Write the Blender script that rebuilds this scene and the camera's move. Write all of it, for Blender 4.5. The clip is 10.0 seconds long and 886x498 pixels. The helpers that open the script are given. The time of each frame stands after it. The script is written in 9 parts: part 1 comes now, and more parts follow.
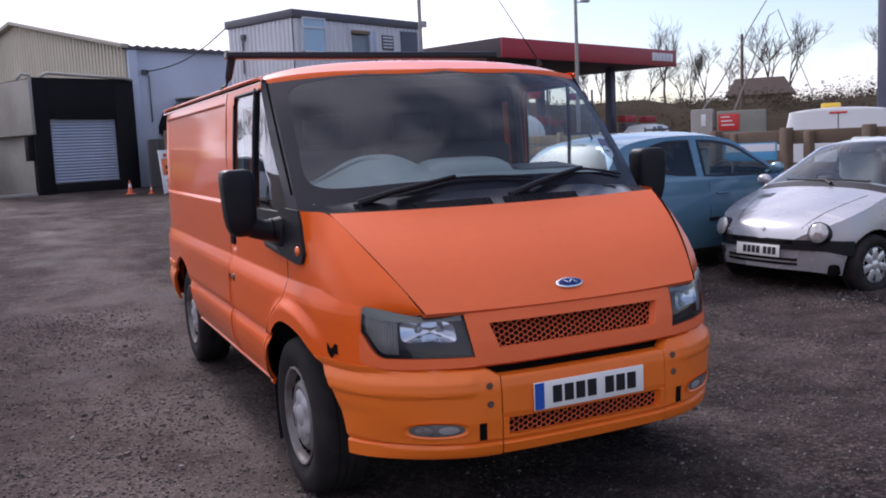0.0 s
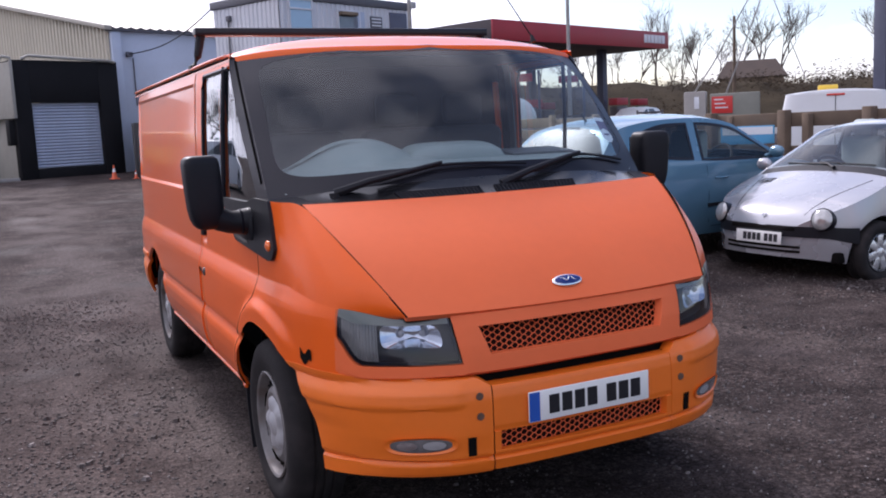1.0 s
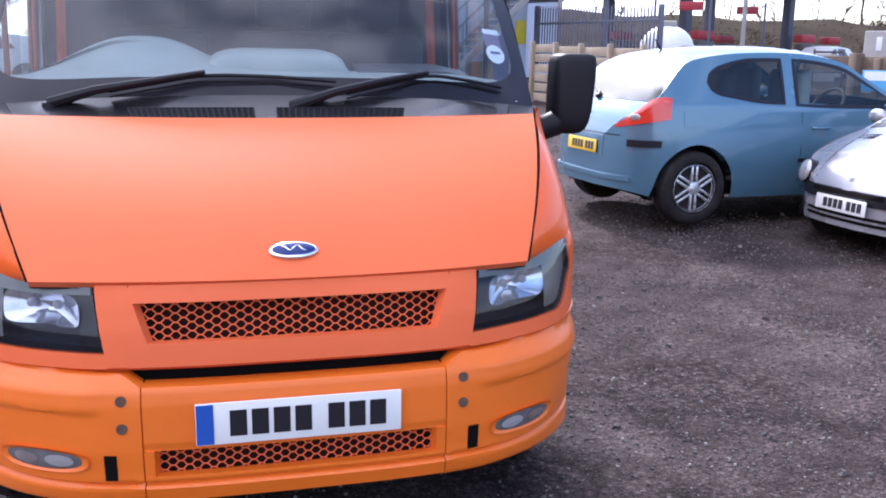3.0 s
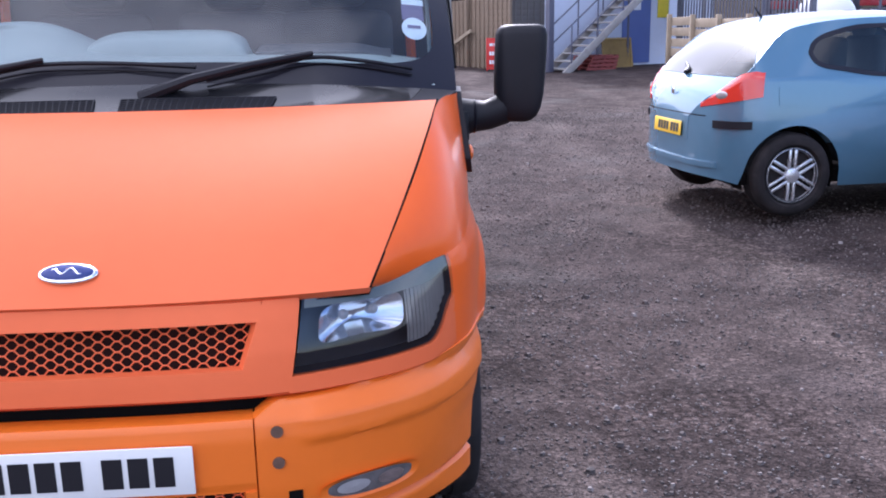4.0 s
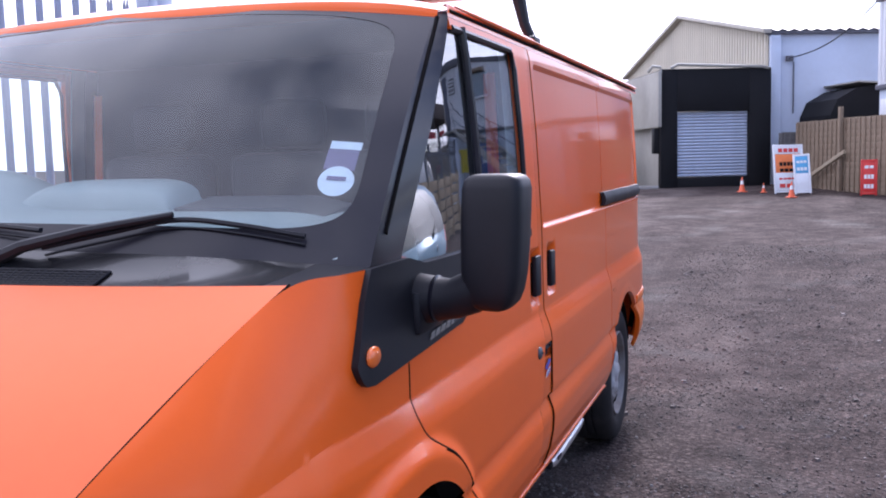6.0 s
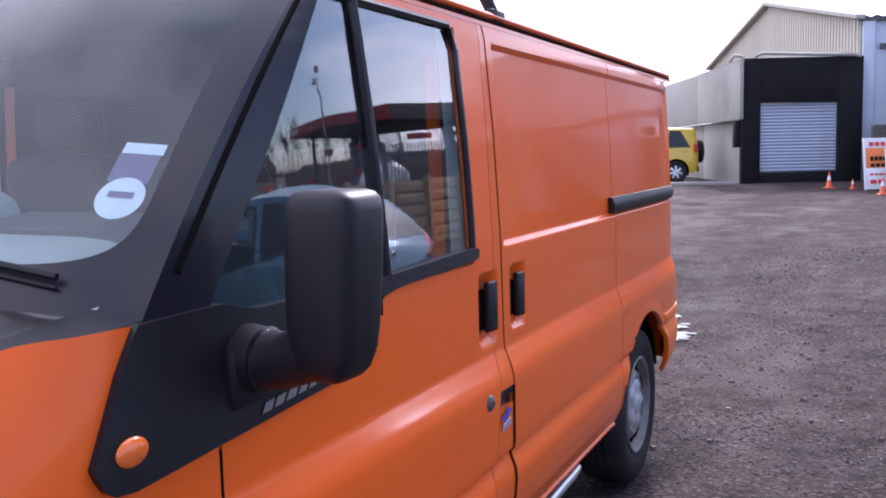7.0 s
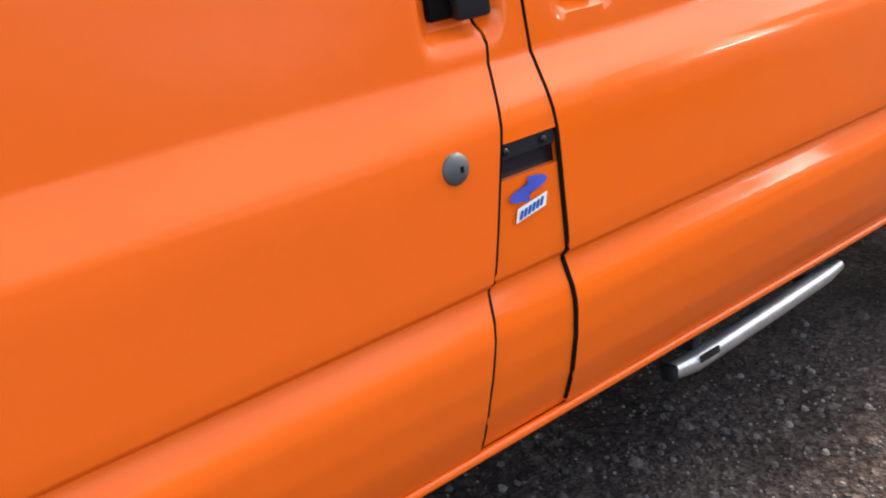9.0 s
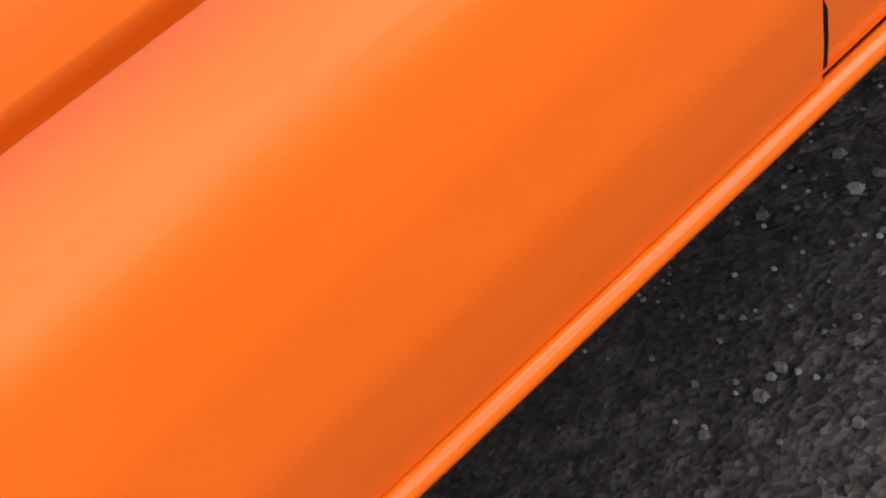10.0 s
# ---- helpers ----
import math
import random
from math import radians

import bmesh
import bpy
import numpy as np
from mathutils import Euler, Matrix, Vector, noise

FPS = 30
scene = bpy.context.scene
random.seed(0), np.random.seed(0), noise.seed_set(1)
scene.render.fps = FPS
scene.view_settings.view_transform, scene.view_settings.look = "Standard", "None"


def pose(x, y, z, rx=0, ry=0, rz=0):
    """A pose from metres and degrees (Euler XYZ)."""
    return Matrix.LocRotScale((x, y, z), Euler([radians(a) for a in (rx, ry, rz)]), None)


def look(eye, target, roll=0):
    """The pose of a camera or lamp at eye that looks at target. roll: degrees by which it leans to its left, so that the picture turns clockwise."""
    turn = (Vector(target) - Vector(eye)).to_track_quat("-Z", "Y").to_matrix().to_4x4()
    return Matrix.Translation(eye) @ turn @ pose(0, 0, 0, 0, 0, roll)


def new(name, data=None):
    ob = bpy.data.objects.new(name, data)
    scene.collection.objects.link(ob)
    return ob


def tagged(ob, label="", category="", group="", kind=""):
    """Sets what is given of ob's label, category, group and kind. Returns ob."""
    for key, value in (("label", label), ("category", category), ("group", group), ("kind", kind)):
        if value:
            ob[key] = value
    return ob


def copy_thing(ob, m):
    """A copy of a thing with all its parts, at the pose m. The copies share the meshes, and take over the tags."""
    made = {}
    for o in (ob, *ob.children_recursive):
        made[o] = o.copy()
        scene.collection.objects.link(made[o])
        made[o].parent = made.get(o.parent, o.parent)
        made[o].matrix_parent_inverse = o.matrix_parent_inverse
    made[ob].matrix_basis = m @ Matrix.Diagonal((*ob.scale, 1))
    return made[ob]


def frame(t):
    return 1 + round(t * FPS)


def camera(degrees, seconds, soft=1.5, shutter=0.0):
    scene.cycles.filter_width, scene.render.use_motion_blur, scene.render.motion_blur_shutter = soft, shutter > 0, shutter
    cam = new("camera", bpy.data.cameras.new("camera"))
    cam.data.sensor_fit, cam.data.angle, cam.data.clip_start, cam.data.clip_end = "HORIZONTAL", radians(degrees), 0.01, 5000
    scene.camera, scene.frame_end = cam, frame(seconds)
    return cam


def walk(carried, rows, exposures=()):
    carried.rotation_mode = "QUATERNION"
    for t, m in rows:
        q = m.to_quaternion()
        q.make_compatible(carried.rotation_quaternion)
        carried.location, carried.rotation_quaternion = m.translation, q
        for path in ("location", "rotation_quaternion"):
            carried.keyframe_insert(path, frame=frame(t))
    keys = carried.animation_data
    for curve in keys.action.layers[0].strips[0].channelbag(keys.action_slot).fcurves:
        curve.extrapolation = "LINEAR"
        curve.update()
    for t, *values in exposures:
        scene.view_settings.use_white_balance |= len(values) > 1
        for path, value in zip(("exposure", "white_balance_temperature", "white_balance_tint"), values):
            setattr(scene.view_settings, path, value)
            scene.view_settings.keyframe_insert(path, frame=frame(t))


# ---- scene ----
cam = camera(52.3, 10.0, soft=1.9)
PATH = [
    (0, (-1.978, -2.966, 1.563), (-1.149, -1.161, 1.33), -2.6),
    (0.5, (-1.923, -2.867, 1.544), (-1.171, -1.034, 1.275), -2.8),
    (1, (-1.808, -2.656, 1.561), (-0.964, -0.862, 1.291), -2.7),
    (1.5, (-1.45, -2.541, 1.513), (-0.693, -0.727, 1.147), -2.4),
    (2, (-1.084, -2.45, 1.496), (-0.4, -0.624, 1.049), -2.3),
    (2.5, (-0.695, -2.29, 1.501), (-0.147, -0.415, 1.072), -0.6),
    (3, (-0.183, -2.185, 1.482), (0.295, -0.29, 1.057), 0.9),
    (3.2, (-0.01, -2.126, 1.467), (0.425, -0.224, 1.028), 0.5),
    (4.3, (0.88, -1.654, 1.465), (0.842, 0.29, 0.999), -1.5),
    (4.5, (0.978, -1.552, 1.444), (0.82, 0.4, 1.042), -1.7),
    (5, (1.245, -1.351, 1.503), (0.851, 0.602, 1.321), -0.4),
    (5.5, (1.518, -1.157, 1.516), (0.967, 0.754, 1.305), -0.9),
    (5.7, (1.586, -1.025, 1.511), (0.975, 0.87, 1.319), -1.0),
    (6.8, (1.894, -0.279, 1.548), (1.051, 1.521, 1.325), -1.8),
    (7, (1.875, -0.124, 1.535), (1.014, 1.67, 1.329), -1.3),
    (7.5, (1.916, 0.257, 1.51), (1.076, 2.013, 1.052), -1.8),
    (8, (2.032, 0.661, 1.508), (1.062, 2.312, 0.932), -1.6),
    (8.5, (2.011, 1.019, 1.354), (0.816, 2.473, 0.68), -1.9),
    (9, (1.878, 1.382, 1.188), (0.33, 2.439, 0.493), -9.1),
    (9.3, (1.693, 1.525, 1.047), (0.101, 2.354, 0.166), -12.2),
    (9.5, (1.604, 1.591, 0.958), (0.029, 2.285, -0.061), -21.5),
    (9.7, (1.47, 1.656, 0.845), (-0.175, 2.171, -0.169), -34.4),
    (9.8, (1.426, 1.684, 0.782), (-0.291, 2.131, -0.14), -35.3),
    (9.9, (1.377, 1.687, 0.749), (-0.377, 2.098, -0.119), -36.2),
    (10, (1.34, 1.691, 0.72), (-0.42, 2.085, -0.143), -35.9),
]
EXPOSURE = [(0.0, 0.66, 6000, 22.5), (0.5, 0.47, 6000, 22.5), (1.0, 0.86, 6000, 22.5), (1.5, 1.0, 5950, 21.5), (2.0, 1.6, 5650, 23), (2.5, 1.78, 5650, 23), (3.2, 1.78, 5650, 23), (4.5, 1.8, 5650, 23), (5.5, 1.68, 5700, 23.5), (7.0, 1.66, 5700, 24.5), (7.5, 2.27, 6000, 21.5), (8.0, 2.66, 6300, 18), (8.5, 2.66, 6800, 14), (9.0, 2.45, 7500, 10), (9.5, 2.58, 7700, 10), (10.0, 2.95, 7800, 10)]
walk(cam, [(t, look(eye, target, roll)) for t, eye, target, roll in PATH], EXPOSURE)

# ---------------------------------------------------------------- world and sun
SUN_EL, SUN_AZ = radians(40), radians(-4)   # azimuth from +y towards +x
world = bpy.data.worlds.new("sky")
scene.world = world
world.use_nodes = True
wn, wl = world.node_tree.nodes, world.node_tree.links
wn.clear()
w_out = wn.new("ShaderNodeOutputWorld")
w_bg = wn.new("ShaderNodeBackground")
w_sky = wn.new("ShaderNodeTexSky")
w_sky.sky_type, w_sky.sun_disc = "NISHITA", False
w_sky.sun_elevation, w_sky.sun_rotation = SUN_EL, SUN_AZ
w_co = wn.new("ShaderNodeTexCoord")
w_map = wn.new("ShaderNodeMapping")
w_map.inputs["Scale"].default_value = (1.0, 1.0, 2.6)
w_map.inputs["Location"].default_value = (3.1, 0.4, 0.2)
w_noise = wn.new("ShaderNodeTexNoise")
w_noise.inputs["Scale"].default_value, w_noise.inputs["Detail"].default_value = 2.1, 8.0
w_noise.inputs["Roughness"].default_value = 0.55
w_ramp = wn.new("ShaderNodeValToRGB")
w_ramp.color_ramp.elements[0].position, w_ramp.color_ramp.elements[1].position = 0.37, 0.53
w_shade = wn.new("ShaderNodeTexNoise")
w_shade.inputs["Scale"].default_value, w_shade.inputs["Detail"].default_value = 3.2, 6.0
w_col = wn.new("ShaderNodeValToRGB")
w_col.color_ramp.elements[0].position, w_col.color_ramp.elements[0].color = 0.36, (11.0, 11.2, 12.0, 1)
w_col.color_ramp.elements[1].position, w_col.color_ramp.elements[1].color = 0.60, (15.0, 15.0, 15.3, 1)
w_mix = wn.new("ShaderNodeMix")
w_mix.data_type = "RGBA"
wl.new(w_co.outputs["Generated"], w_map.inputs["Vector"])
wl.new(w_map.outputs["Vector"], w_noise.inputs["Vector"])
wl.new(w_map.outputs["Vector"], w_shade.inputs["Vector"])
# more cloud behind the camera and overhead, open blue to the east, bright towards the sun
w_dot = wn.new("ShaderNodeVectorMath")
w_dot.operation = "DOT_PRODUCT"
w_dot.inputs[1].default_value = (-0.19, 0.05, 0.02)
wl.new(w_co.outputs["Generated"], w_dot.inputs[0])
w_bias = wn.new("ShaderNodeMath")
wl.new(w_noise.outputs["Fac"], w_bias.inputs[0])
wl.new(w_dot.outputs["Value"], w_bias.inputs[1])
wl.new(w_bias.outputs[0], w_ramp.inputs["Fac"])
w_sun = wn.new("ShaderNodeVectorMath")
w_sun.operation = "DOT_PRODUCT"
w_sun.inputs[1].default_value = (math.sin(SUN_AZ) * math.cos(SUN_EL), math.cos(SUN_AZ) * math.cos(SUN_EL), math.sin(SUN_EL))
wl.new(w_co.outputs["Generated"], w_sun.inputs[0])
w_glow = wn.new("ShaderNodeMapRange")
w_glow.inputs["From Min"].default_value, w_glow.inputs["From Max"].default_value = -0.6, 1.0
w_glow.inputs["To Min"].default_value, w_glow.inputs["To Max"].default_value = 0.75, 1.3
wl.new(w_sun.outputs["Value"], w_glow.inputs["Value"])
w_scale = wn.new("ShaderNodeVectorMath")
w_scale.operation = "SCALE"
wl.new(w_col.outputs["Color"], w_scale.inputs[0])
wl.new(w_glow.outputs["Result"], w_scale.inputs["Scale"])
wl.new(w_shade.outputs["Fac"], w_col.inputs["Fac"])
wl.new(w_ramp.outputs["Color"], w_mix.inputs["Factor"])
w_air = wn.new("ShaderNodeVectorMath")
w_air.operation = "SCALE"
w_air.inputs["Scale"].default_value = 1.7
wl.new(w_sky.outputs["Color"], w_air.inputs[0])
wl.new(w_air.outputs["Vector"], w_mix.inputs["A"])
wl.new(w_scale.outputs["Vector"], w_mix.inputs["B"])
wl.new(w_mix.outputs["Result"], w_bg.inputs["Color"])
w_bg.inputs["Strength"].default_value = 0.055
wl.new(w_bg.outputs["Background"], w_out.inputs["Surface"])

sun = new("sun", bpy.data.lights.new("sun", "SUN"))
sun.data.energy, sun.data.angle, sun.data.color = 2.3, radians(10), (1.0, 0.95, 0.88)
sun.matrix_world = look((math.sin(SUN_AZ) * 40, math.cos(SUN_AZ) * 40, math.tan(SUN_EL) * 40), (0, 0, 0))


# ---------------------------------------------------------------- materials
def material(name, color, rough=0.5, metal=0.0, var=0.12, scale=6.0, bump=0.0, bump_scale=60.0, dirt=0.0,
             dirt_color=(0.12, 0.10, 0.09), coat=0.0, spec=0.5, rough_var=0.08, stretch=(1, 1, 1), coat_rough=0.04):
    m = bpy.data.materials.new(name)
    m.use_nodes = True
    n, l = m.node_tree.nodes, m.node_tree.links
    b = n["Principled BSDF"]
    co = n.new("ShaderNodeTexCoord")
    mp = n.new("ShaderNodeMapping")
    mp.inputs["Scale"].default_value = stretch
    l.new(co.outputs["Object"], mp.inputs["Vector"])

    def tex(s, detail=5.0):
        t = n.new("ShaderNodeTexNoise")
        t.inputs["Scale"].default_value, t.inputs["Detail"].default_value = s, detail
        l.new(mp.outputs["Vector"], t.inputs["Vector"])
        return t

    big, fine = tex(scale), tex(scale * 14, 3.0)
    add = n.new("ShaderNodeMath")
    add.operation = "MULTIPLY_ADD"
    l.new(fine.outputs["Fac"], add.inputs[0])
    add.inputs[1].default_value = 0.35
    l.new(big.outputs["Fac"], add.inputs[2])
    ramp = n.new("ShaderNodeMapRange")
    ramp.inputs["From Min"].default_value, ramp.inputs["From Max"].default_value = 0.35, 1.0
    ramp.inputs["To Min"].default_value, ramp.inputs["To Max"].default_value = 1 - var, 1 + var
    l.new(add.outputs[0], ramp.inputs["Value"])
    mul = n.new("ShaderNodeVectorMath")
    mul.operation = "SCALE"
    mul.inputs[0].default_value = color
    l.new(ramp.outputs["Result"], mul.inputs["Scale"])
    out = mul.outputs["Vector"]
    if dirt:
        d = tex(scale * 0.7, 8.0)
        dr = n.new("ShaderNodeValToRGB")
        dr.color_ramp.elements[0].position, dr.color_ramp.elements[1].position = 0.46, 0.68
        l.new(d.outputs["Fac"], dr.inputs["Fac"])
        k = n.new("ShaderNodeMath")
        k.operation = "MULTIPLY"
        k.inputs[1].default_value = dirt
        l.new(dr.outputs["Color"], k.inputs[0])
        mx = n.new("ShaderNodeMix")
        mx.data_type = "RGBA"
        l.new(k.outputs[0], mx.inputs["Factor"])
        l.new(out, mx.inputs["A"])
        mx.inputs["B"].default_value = (*dirt_color, 1)
        out = mx.outputs["Result"]
    l.new(out, b.inputs["Base Color"])
    rr = n.new("ShaderNodeMapRange")
    rr.inputs["To Min"].default_value, rr.inputs["To Max"].default_value = max(0.0, rough - rough_var), min(1.0, rough + rough_var)
    l.new(big.outputs["Fac"], rr.inputs["Value"])
    l.new(rr.outputs["Result"], b.inputs["Roughness"])
    b.inputs["Metallic"].default_value = metal
    b.inputs["Specular IOR Level"].default_value = spec
    b.inputs["Coat Weight"].default_value = coat
    b.inputs["Coat Roughness"].default_value = coat_rough
    if bump:
        t = tex(bump_scale, 6.0)
        bp = n.new("ShaderNodeBump")
        bp.inputs["Strength"].default_value, bp.inputs["Distance"].default_value = min(1.0, bump * 100), bump
        l.new(t.outputs["Fac"], bp.inputs["Height"])
        l.new(bp.outputs["Normal"], b.inputs["Normal"])
    return m


def glass(name, tint=(0.55, 0.6, 0.6), see=0.55, rough=0.02, gloss_min=0.10, dust_haze=0.0, power=4.0):
    """A thin pane: part clear, part mirror by its Fresnel gloss."""
    m = bpy.data.materials.new(name)
    m.use_nodes = True
    n, l = m.node_tree.nodes, m.node_tree.links
    n.clear()
    out = n.new("ShaderNodeOutputMaterial")
    clear = n.new("ShaderNodeBsdfTransparent")
    clear.inputs["Color"].default_value = (tint[0] * see, tint[1] * see, tint[2] * see, 1)
    gloss = n.new("ShaderNodeBsdfGlossy")
    gloss.inputs["Roughness"].default_value = rough
    gloss.inputs["Color"].default_value = (0.95, 0.97, 1.0, 1)
    fr = n.new("ShaderNodeLayerWeight")
    fr.inputs["Blend"].default_value = 0.5
    pw = n.new("ShaderNodeMath")
    pw.operation = "POWER"
    pw.inputs[1].default_value = power
    l.new(fr.outputs["Facing"], pw.inputs[0])
    f0 = n.new("ShaderNodeMapRange")
    f0.inputs["To Min"].default_value, f0.inputs["To Max"].default_value = gloss_min, 1.0
    l.new(pw.outputs[0], f0.inputs["Value"])
    mix = n.new("ShaderNodeMixShader")
    l.new(f0.outputs["Result"], mix.inputs["Fac"])
    if dust_haze:
        # pale diffuse film: dust, and camera haze put into the pane
        film = n.new("ShaderNodeBsdfDiffuse")
        film.inputs["Color"].default_value = (0.62, 0.60, 0.60, 1)
        spread = n.new("ShaderNodeTexNoise")
        spread.inputs["Scale"].default_value, spread.inputs["Detail"].default_value = 5.0, 6.0
        amount = n.new("ShaderNodeMapRange")
        amount.inputs["From Min"].default_value, amount.inputs["From Max"].default_value = 0.3, 0.75
        amount.inputs["To Min"].default_value, amount.inputs["To Max"].default_value = dust_haze * 0.6, dust_haze * 1.5
        l.new(spread.outputs["Fac"], amount.inputs["Value"])
        base = n.new("ShaderNodeMixShader")
        l.new(amount.outputs["Result"], base.inputs["Fac"])
        l.new(clear.outputs["BSDF"], base.inputs[1])
        l.new(film.outputs["BSDF"], base.inputs[2])
        l.new(base.outputs["Shader"], mix.inputs[1])
    else:
        l.new(clear.outputs["BSDF"], mix.inputs[1])
    l.new(gloss.outputs["BSDF"], mix.inputs[2])
    l.new(mix.outputs["Shader"], out.inputs["Surface"])
    return m


def lit(name, color, strength):
    m = bpy.data.materials.new(name)
    m.use_nodes = True
    b = m.node_tree.nodes["Principled BSDF"]
    b.inputs["Base Color"].default_value = (*color, 1)
    b.inputs["Emission Color"].default_value = (*color, 1)
    b.inputs["Emission Strength"].default_value = strength
    return m


M_BODY = material("orange_paint", (0.85, 0.125, 0.007), 0.32, var=0.05, scale=1.3, coat=0.6, coat_rough=0.055, spec=0.15, bump=0.0003, bump_scale=2.2, dirt=0.10, dirt_color=(0.62, 0.13, 0.03), rough_var=0.04)
M_BONNET = material("matt_orange_paint", (0.80, 0.150, 0.045), 0.55, var=0.06, scale=1.6, coat=0.0, spec=0.3, dirt=0.12, dirt_color=(0.62, 0.20, 0.10))
M_WING = material("satin_orange_paint", (0.85, 0.125, 0.010), 0.36, var=0.05, scale=1.3, coat=0.28, coat_rough=0.12, spec=0.2, dirt=0.10, dirt_color=(0.62, 0.13, 0.03), rough_var=0.04)
M_BUMPER = material("bumper_orange", (0.82, 0.165, 0.010), 0.40, var=0.07, scale=2.0, coat=0.12, dirt=0.15, dirt_color=(0.5, 0.13, 0.03))
M_BLACK = material("black_plastic", (0.010, 0.010, 0.014), 0.5, spec=0.25, var=0.25, scale=9.0, bump=0.0004, bump_scale=400.0)
M_TRIM = material("satin_black_trim", (0.010, 0.009, 0.015), 0.38, var=0.2, scale=4.0, spec=0.25, coat=0.25, coat_rough=0.12)
M_COWL = material("black_scuttle", (0.010, 0.010, 0.012), 0.26, var=0.3, spec=0.4, scale=5.0, bump=0.0008, bump_scale=7.0, coat=0.5, coat_rough=0.08)
M_SEAM = material("dark_gap", (0.006, 0.005, 0.005), 0.9, var=0.2, spec=0.08)
M_RUBBER = material("tyre_rubber", (0.020, 0.018, 0.019), 0.8, spec=0.2, var=0.3, scale=14.0, dirt=0.5, dirt_color=(0.042, 0.036, 0.036), bump=0.001, bump_scale=90.0)
M_STEEL = material("dull_steel", (0.20, 0.19, 0.19), 0.55, metal=0.3, var=0.3, scale=12.0, dirt=0.75, dirt_color=(0.13, 0.10, 0.085))
M_CAP = material("grey_hub_cap", (0.40, 0.40, 0.42), 0.5, metal=0.1, var=0.18, scale=9.0, dirt=0.4, dirt_color=(0.18, 0.15, 0.13))
M_CHROME = material("chrome", (0.82, 0.83, 0.85), 0.10, metal=1.0, var=0.03)
M_GLASS = glass("pane_glass", (0.85, 0.92, 0.92), 0.95, gloss_min=0.12)
M_SCREEN = glass("windscreen_glass", (0.80, 0.86, 0.87), 0.98, rough=0.05, gloss_min=0.045, dust_haze=0.04, power=5.0)
M_LENS = glass("lamp_lens", (0.95, 0.97, 1.0), 0.78, gloss_min=0.04)
M_DASH = material("grey_dashboard", (0.27, 0.32, 0.32), 0.6, var=0.12, scale=8.0)
M_DARK = material("dark_interior", (0.035, 0.037, 0.042), 0.85, var=0.2, scale=5.0)
M_WHITE = material("plate_white", (0.78, 0.78, 0.76), 0.35, var=0.04)
M_YELLOW_PLATE = material("plate_yellow", (0.80, 0.52, 0.02), 0.35, var=0.04)
M_BAR = material("plate_black", (0.012, 0.012, 0.016), 0.4, var=0.05)
M_BLUE = material("badge_blue", (0.012, 0.028, 0.16), 0.25, var=0.08)
M_GB = material("plate_blue", (0.02, 0.09, 0.42), 0.4, var=0.05)
M_AMBER = material("amber_lens", (0.85, 0.16, 0.02), 0.25, var=0.05, coat=0.6)
M_REDLENS = material("red_lens", (0.62, 0.035, 0.02), 0.12, var=0.05, coat=1.0)


# ---------------------------------------------------------------- mesh tools
def finish(name, bm, mat, smooth=True, angle=38):
    me = bpy.data.meshes.new(name)
    bmesh.ops.recalc_face_normals(bm, faces=bm.faces)
    bm.to_mesh(me)
    bm.free()
    for m in (mat if isinstance(mat, (list, tuple)) else [mat]):
        me.materials.append(m)
    if smooth:
        me.polygons.foreach_set("use_smooth", [True] * len(me.polygons))
        me.set_sharp_from_angle(angle=radians(angle))
    return me


def thing(name, bm, mat, label, category, group="", kind="", m=None, **kw):
    ob = new(name, finish(name, bm, mat, **kw) if bm else None)
    if m is not None:
        ob.matrix_world = m
    return tagged(ob, label, category, group, kind)


def part(name, bm, mat, parent, label="", **kw):
    ob = new(name, finish(name, bm, mat, **kw))
    ob.parent = parent
    return tagged(ob, label)


def structure(name, bm, mat, label, category, **kw):
    return tagged(new(name, finish(name, bm, mat, **kw)), label, category, kind="structure")


def grid(bm, fn, us, vs, thick=0.0, inward=None):
    """A sheet through fn(u, v); with thick, a closed shell whose back lies along the vector inward(point)."""
    rows = [[bm.verts.new(fn(u, v)) for v in vs] for u in us]
    nu, nv = len(us), len(vs)
    for i in range(nu - 1):
        for j in range(nv - 1):
            bm.faces.new((rows[i][j], rows[i + 1][j], rows[i + 1][j + 1], rows[i][j + 1]))
    if thick:
        edge = [(0, j) for j in range(nv)] + [(i, nv - 1) for i in range(1, nu)] + [(nu - 1, j) for j in range(nv - 2, -1, -1)] + [(i, 0) for i in range(nu - 2, 0, -1)]
        back = {}
        for i, j in edge:
            p = rows[i][j].co
            back[i, j] = bm.verts.new(p + inward(p) * thick)
        for a, b in zip(edge, edge[1:] + edge[:1]):
            bm.faces.new((rows[a[0]][a[1]], rows[b[0]][b[1]], back[b], back[a]))
    return rows


def lin(a, b, n):
    return [a + (b - a) * i / (n - 1) for i in range(n)]


def box(bm, c, s, bevel=0.0, m=None, segs=2):
    r = bmesh.ops.create_cube(bm, size=1.0, matrix=Matrix.Translation(c) @ Matrix.Diagonal((*s, 1)))
    vs = r["verts"]
    if bevel:
        es = list({e for v in vs for e in v.link_edges})
        g = bmesh.ops.bevel(bm, geom=es, offset=bevel, segments=segs, affect="EDGES", profile=0.5)
        vs = list({v for f in g["faces"] for v in f.verts} | {v for v in vs if v.is_valid})
    if m is not None:
        bmesh.ops.transform(bm, matrix=m, verts=[v for v in vs if v.is_valid])
    return vs


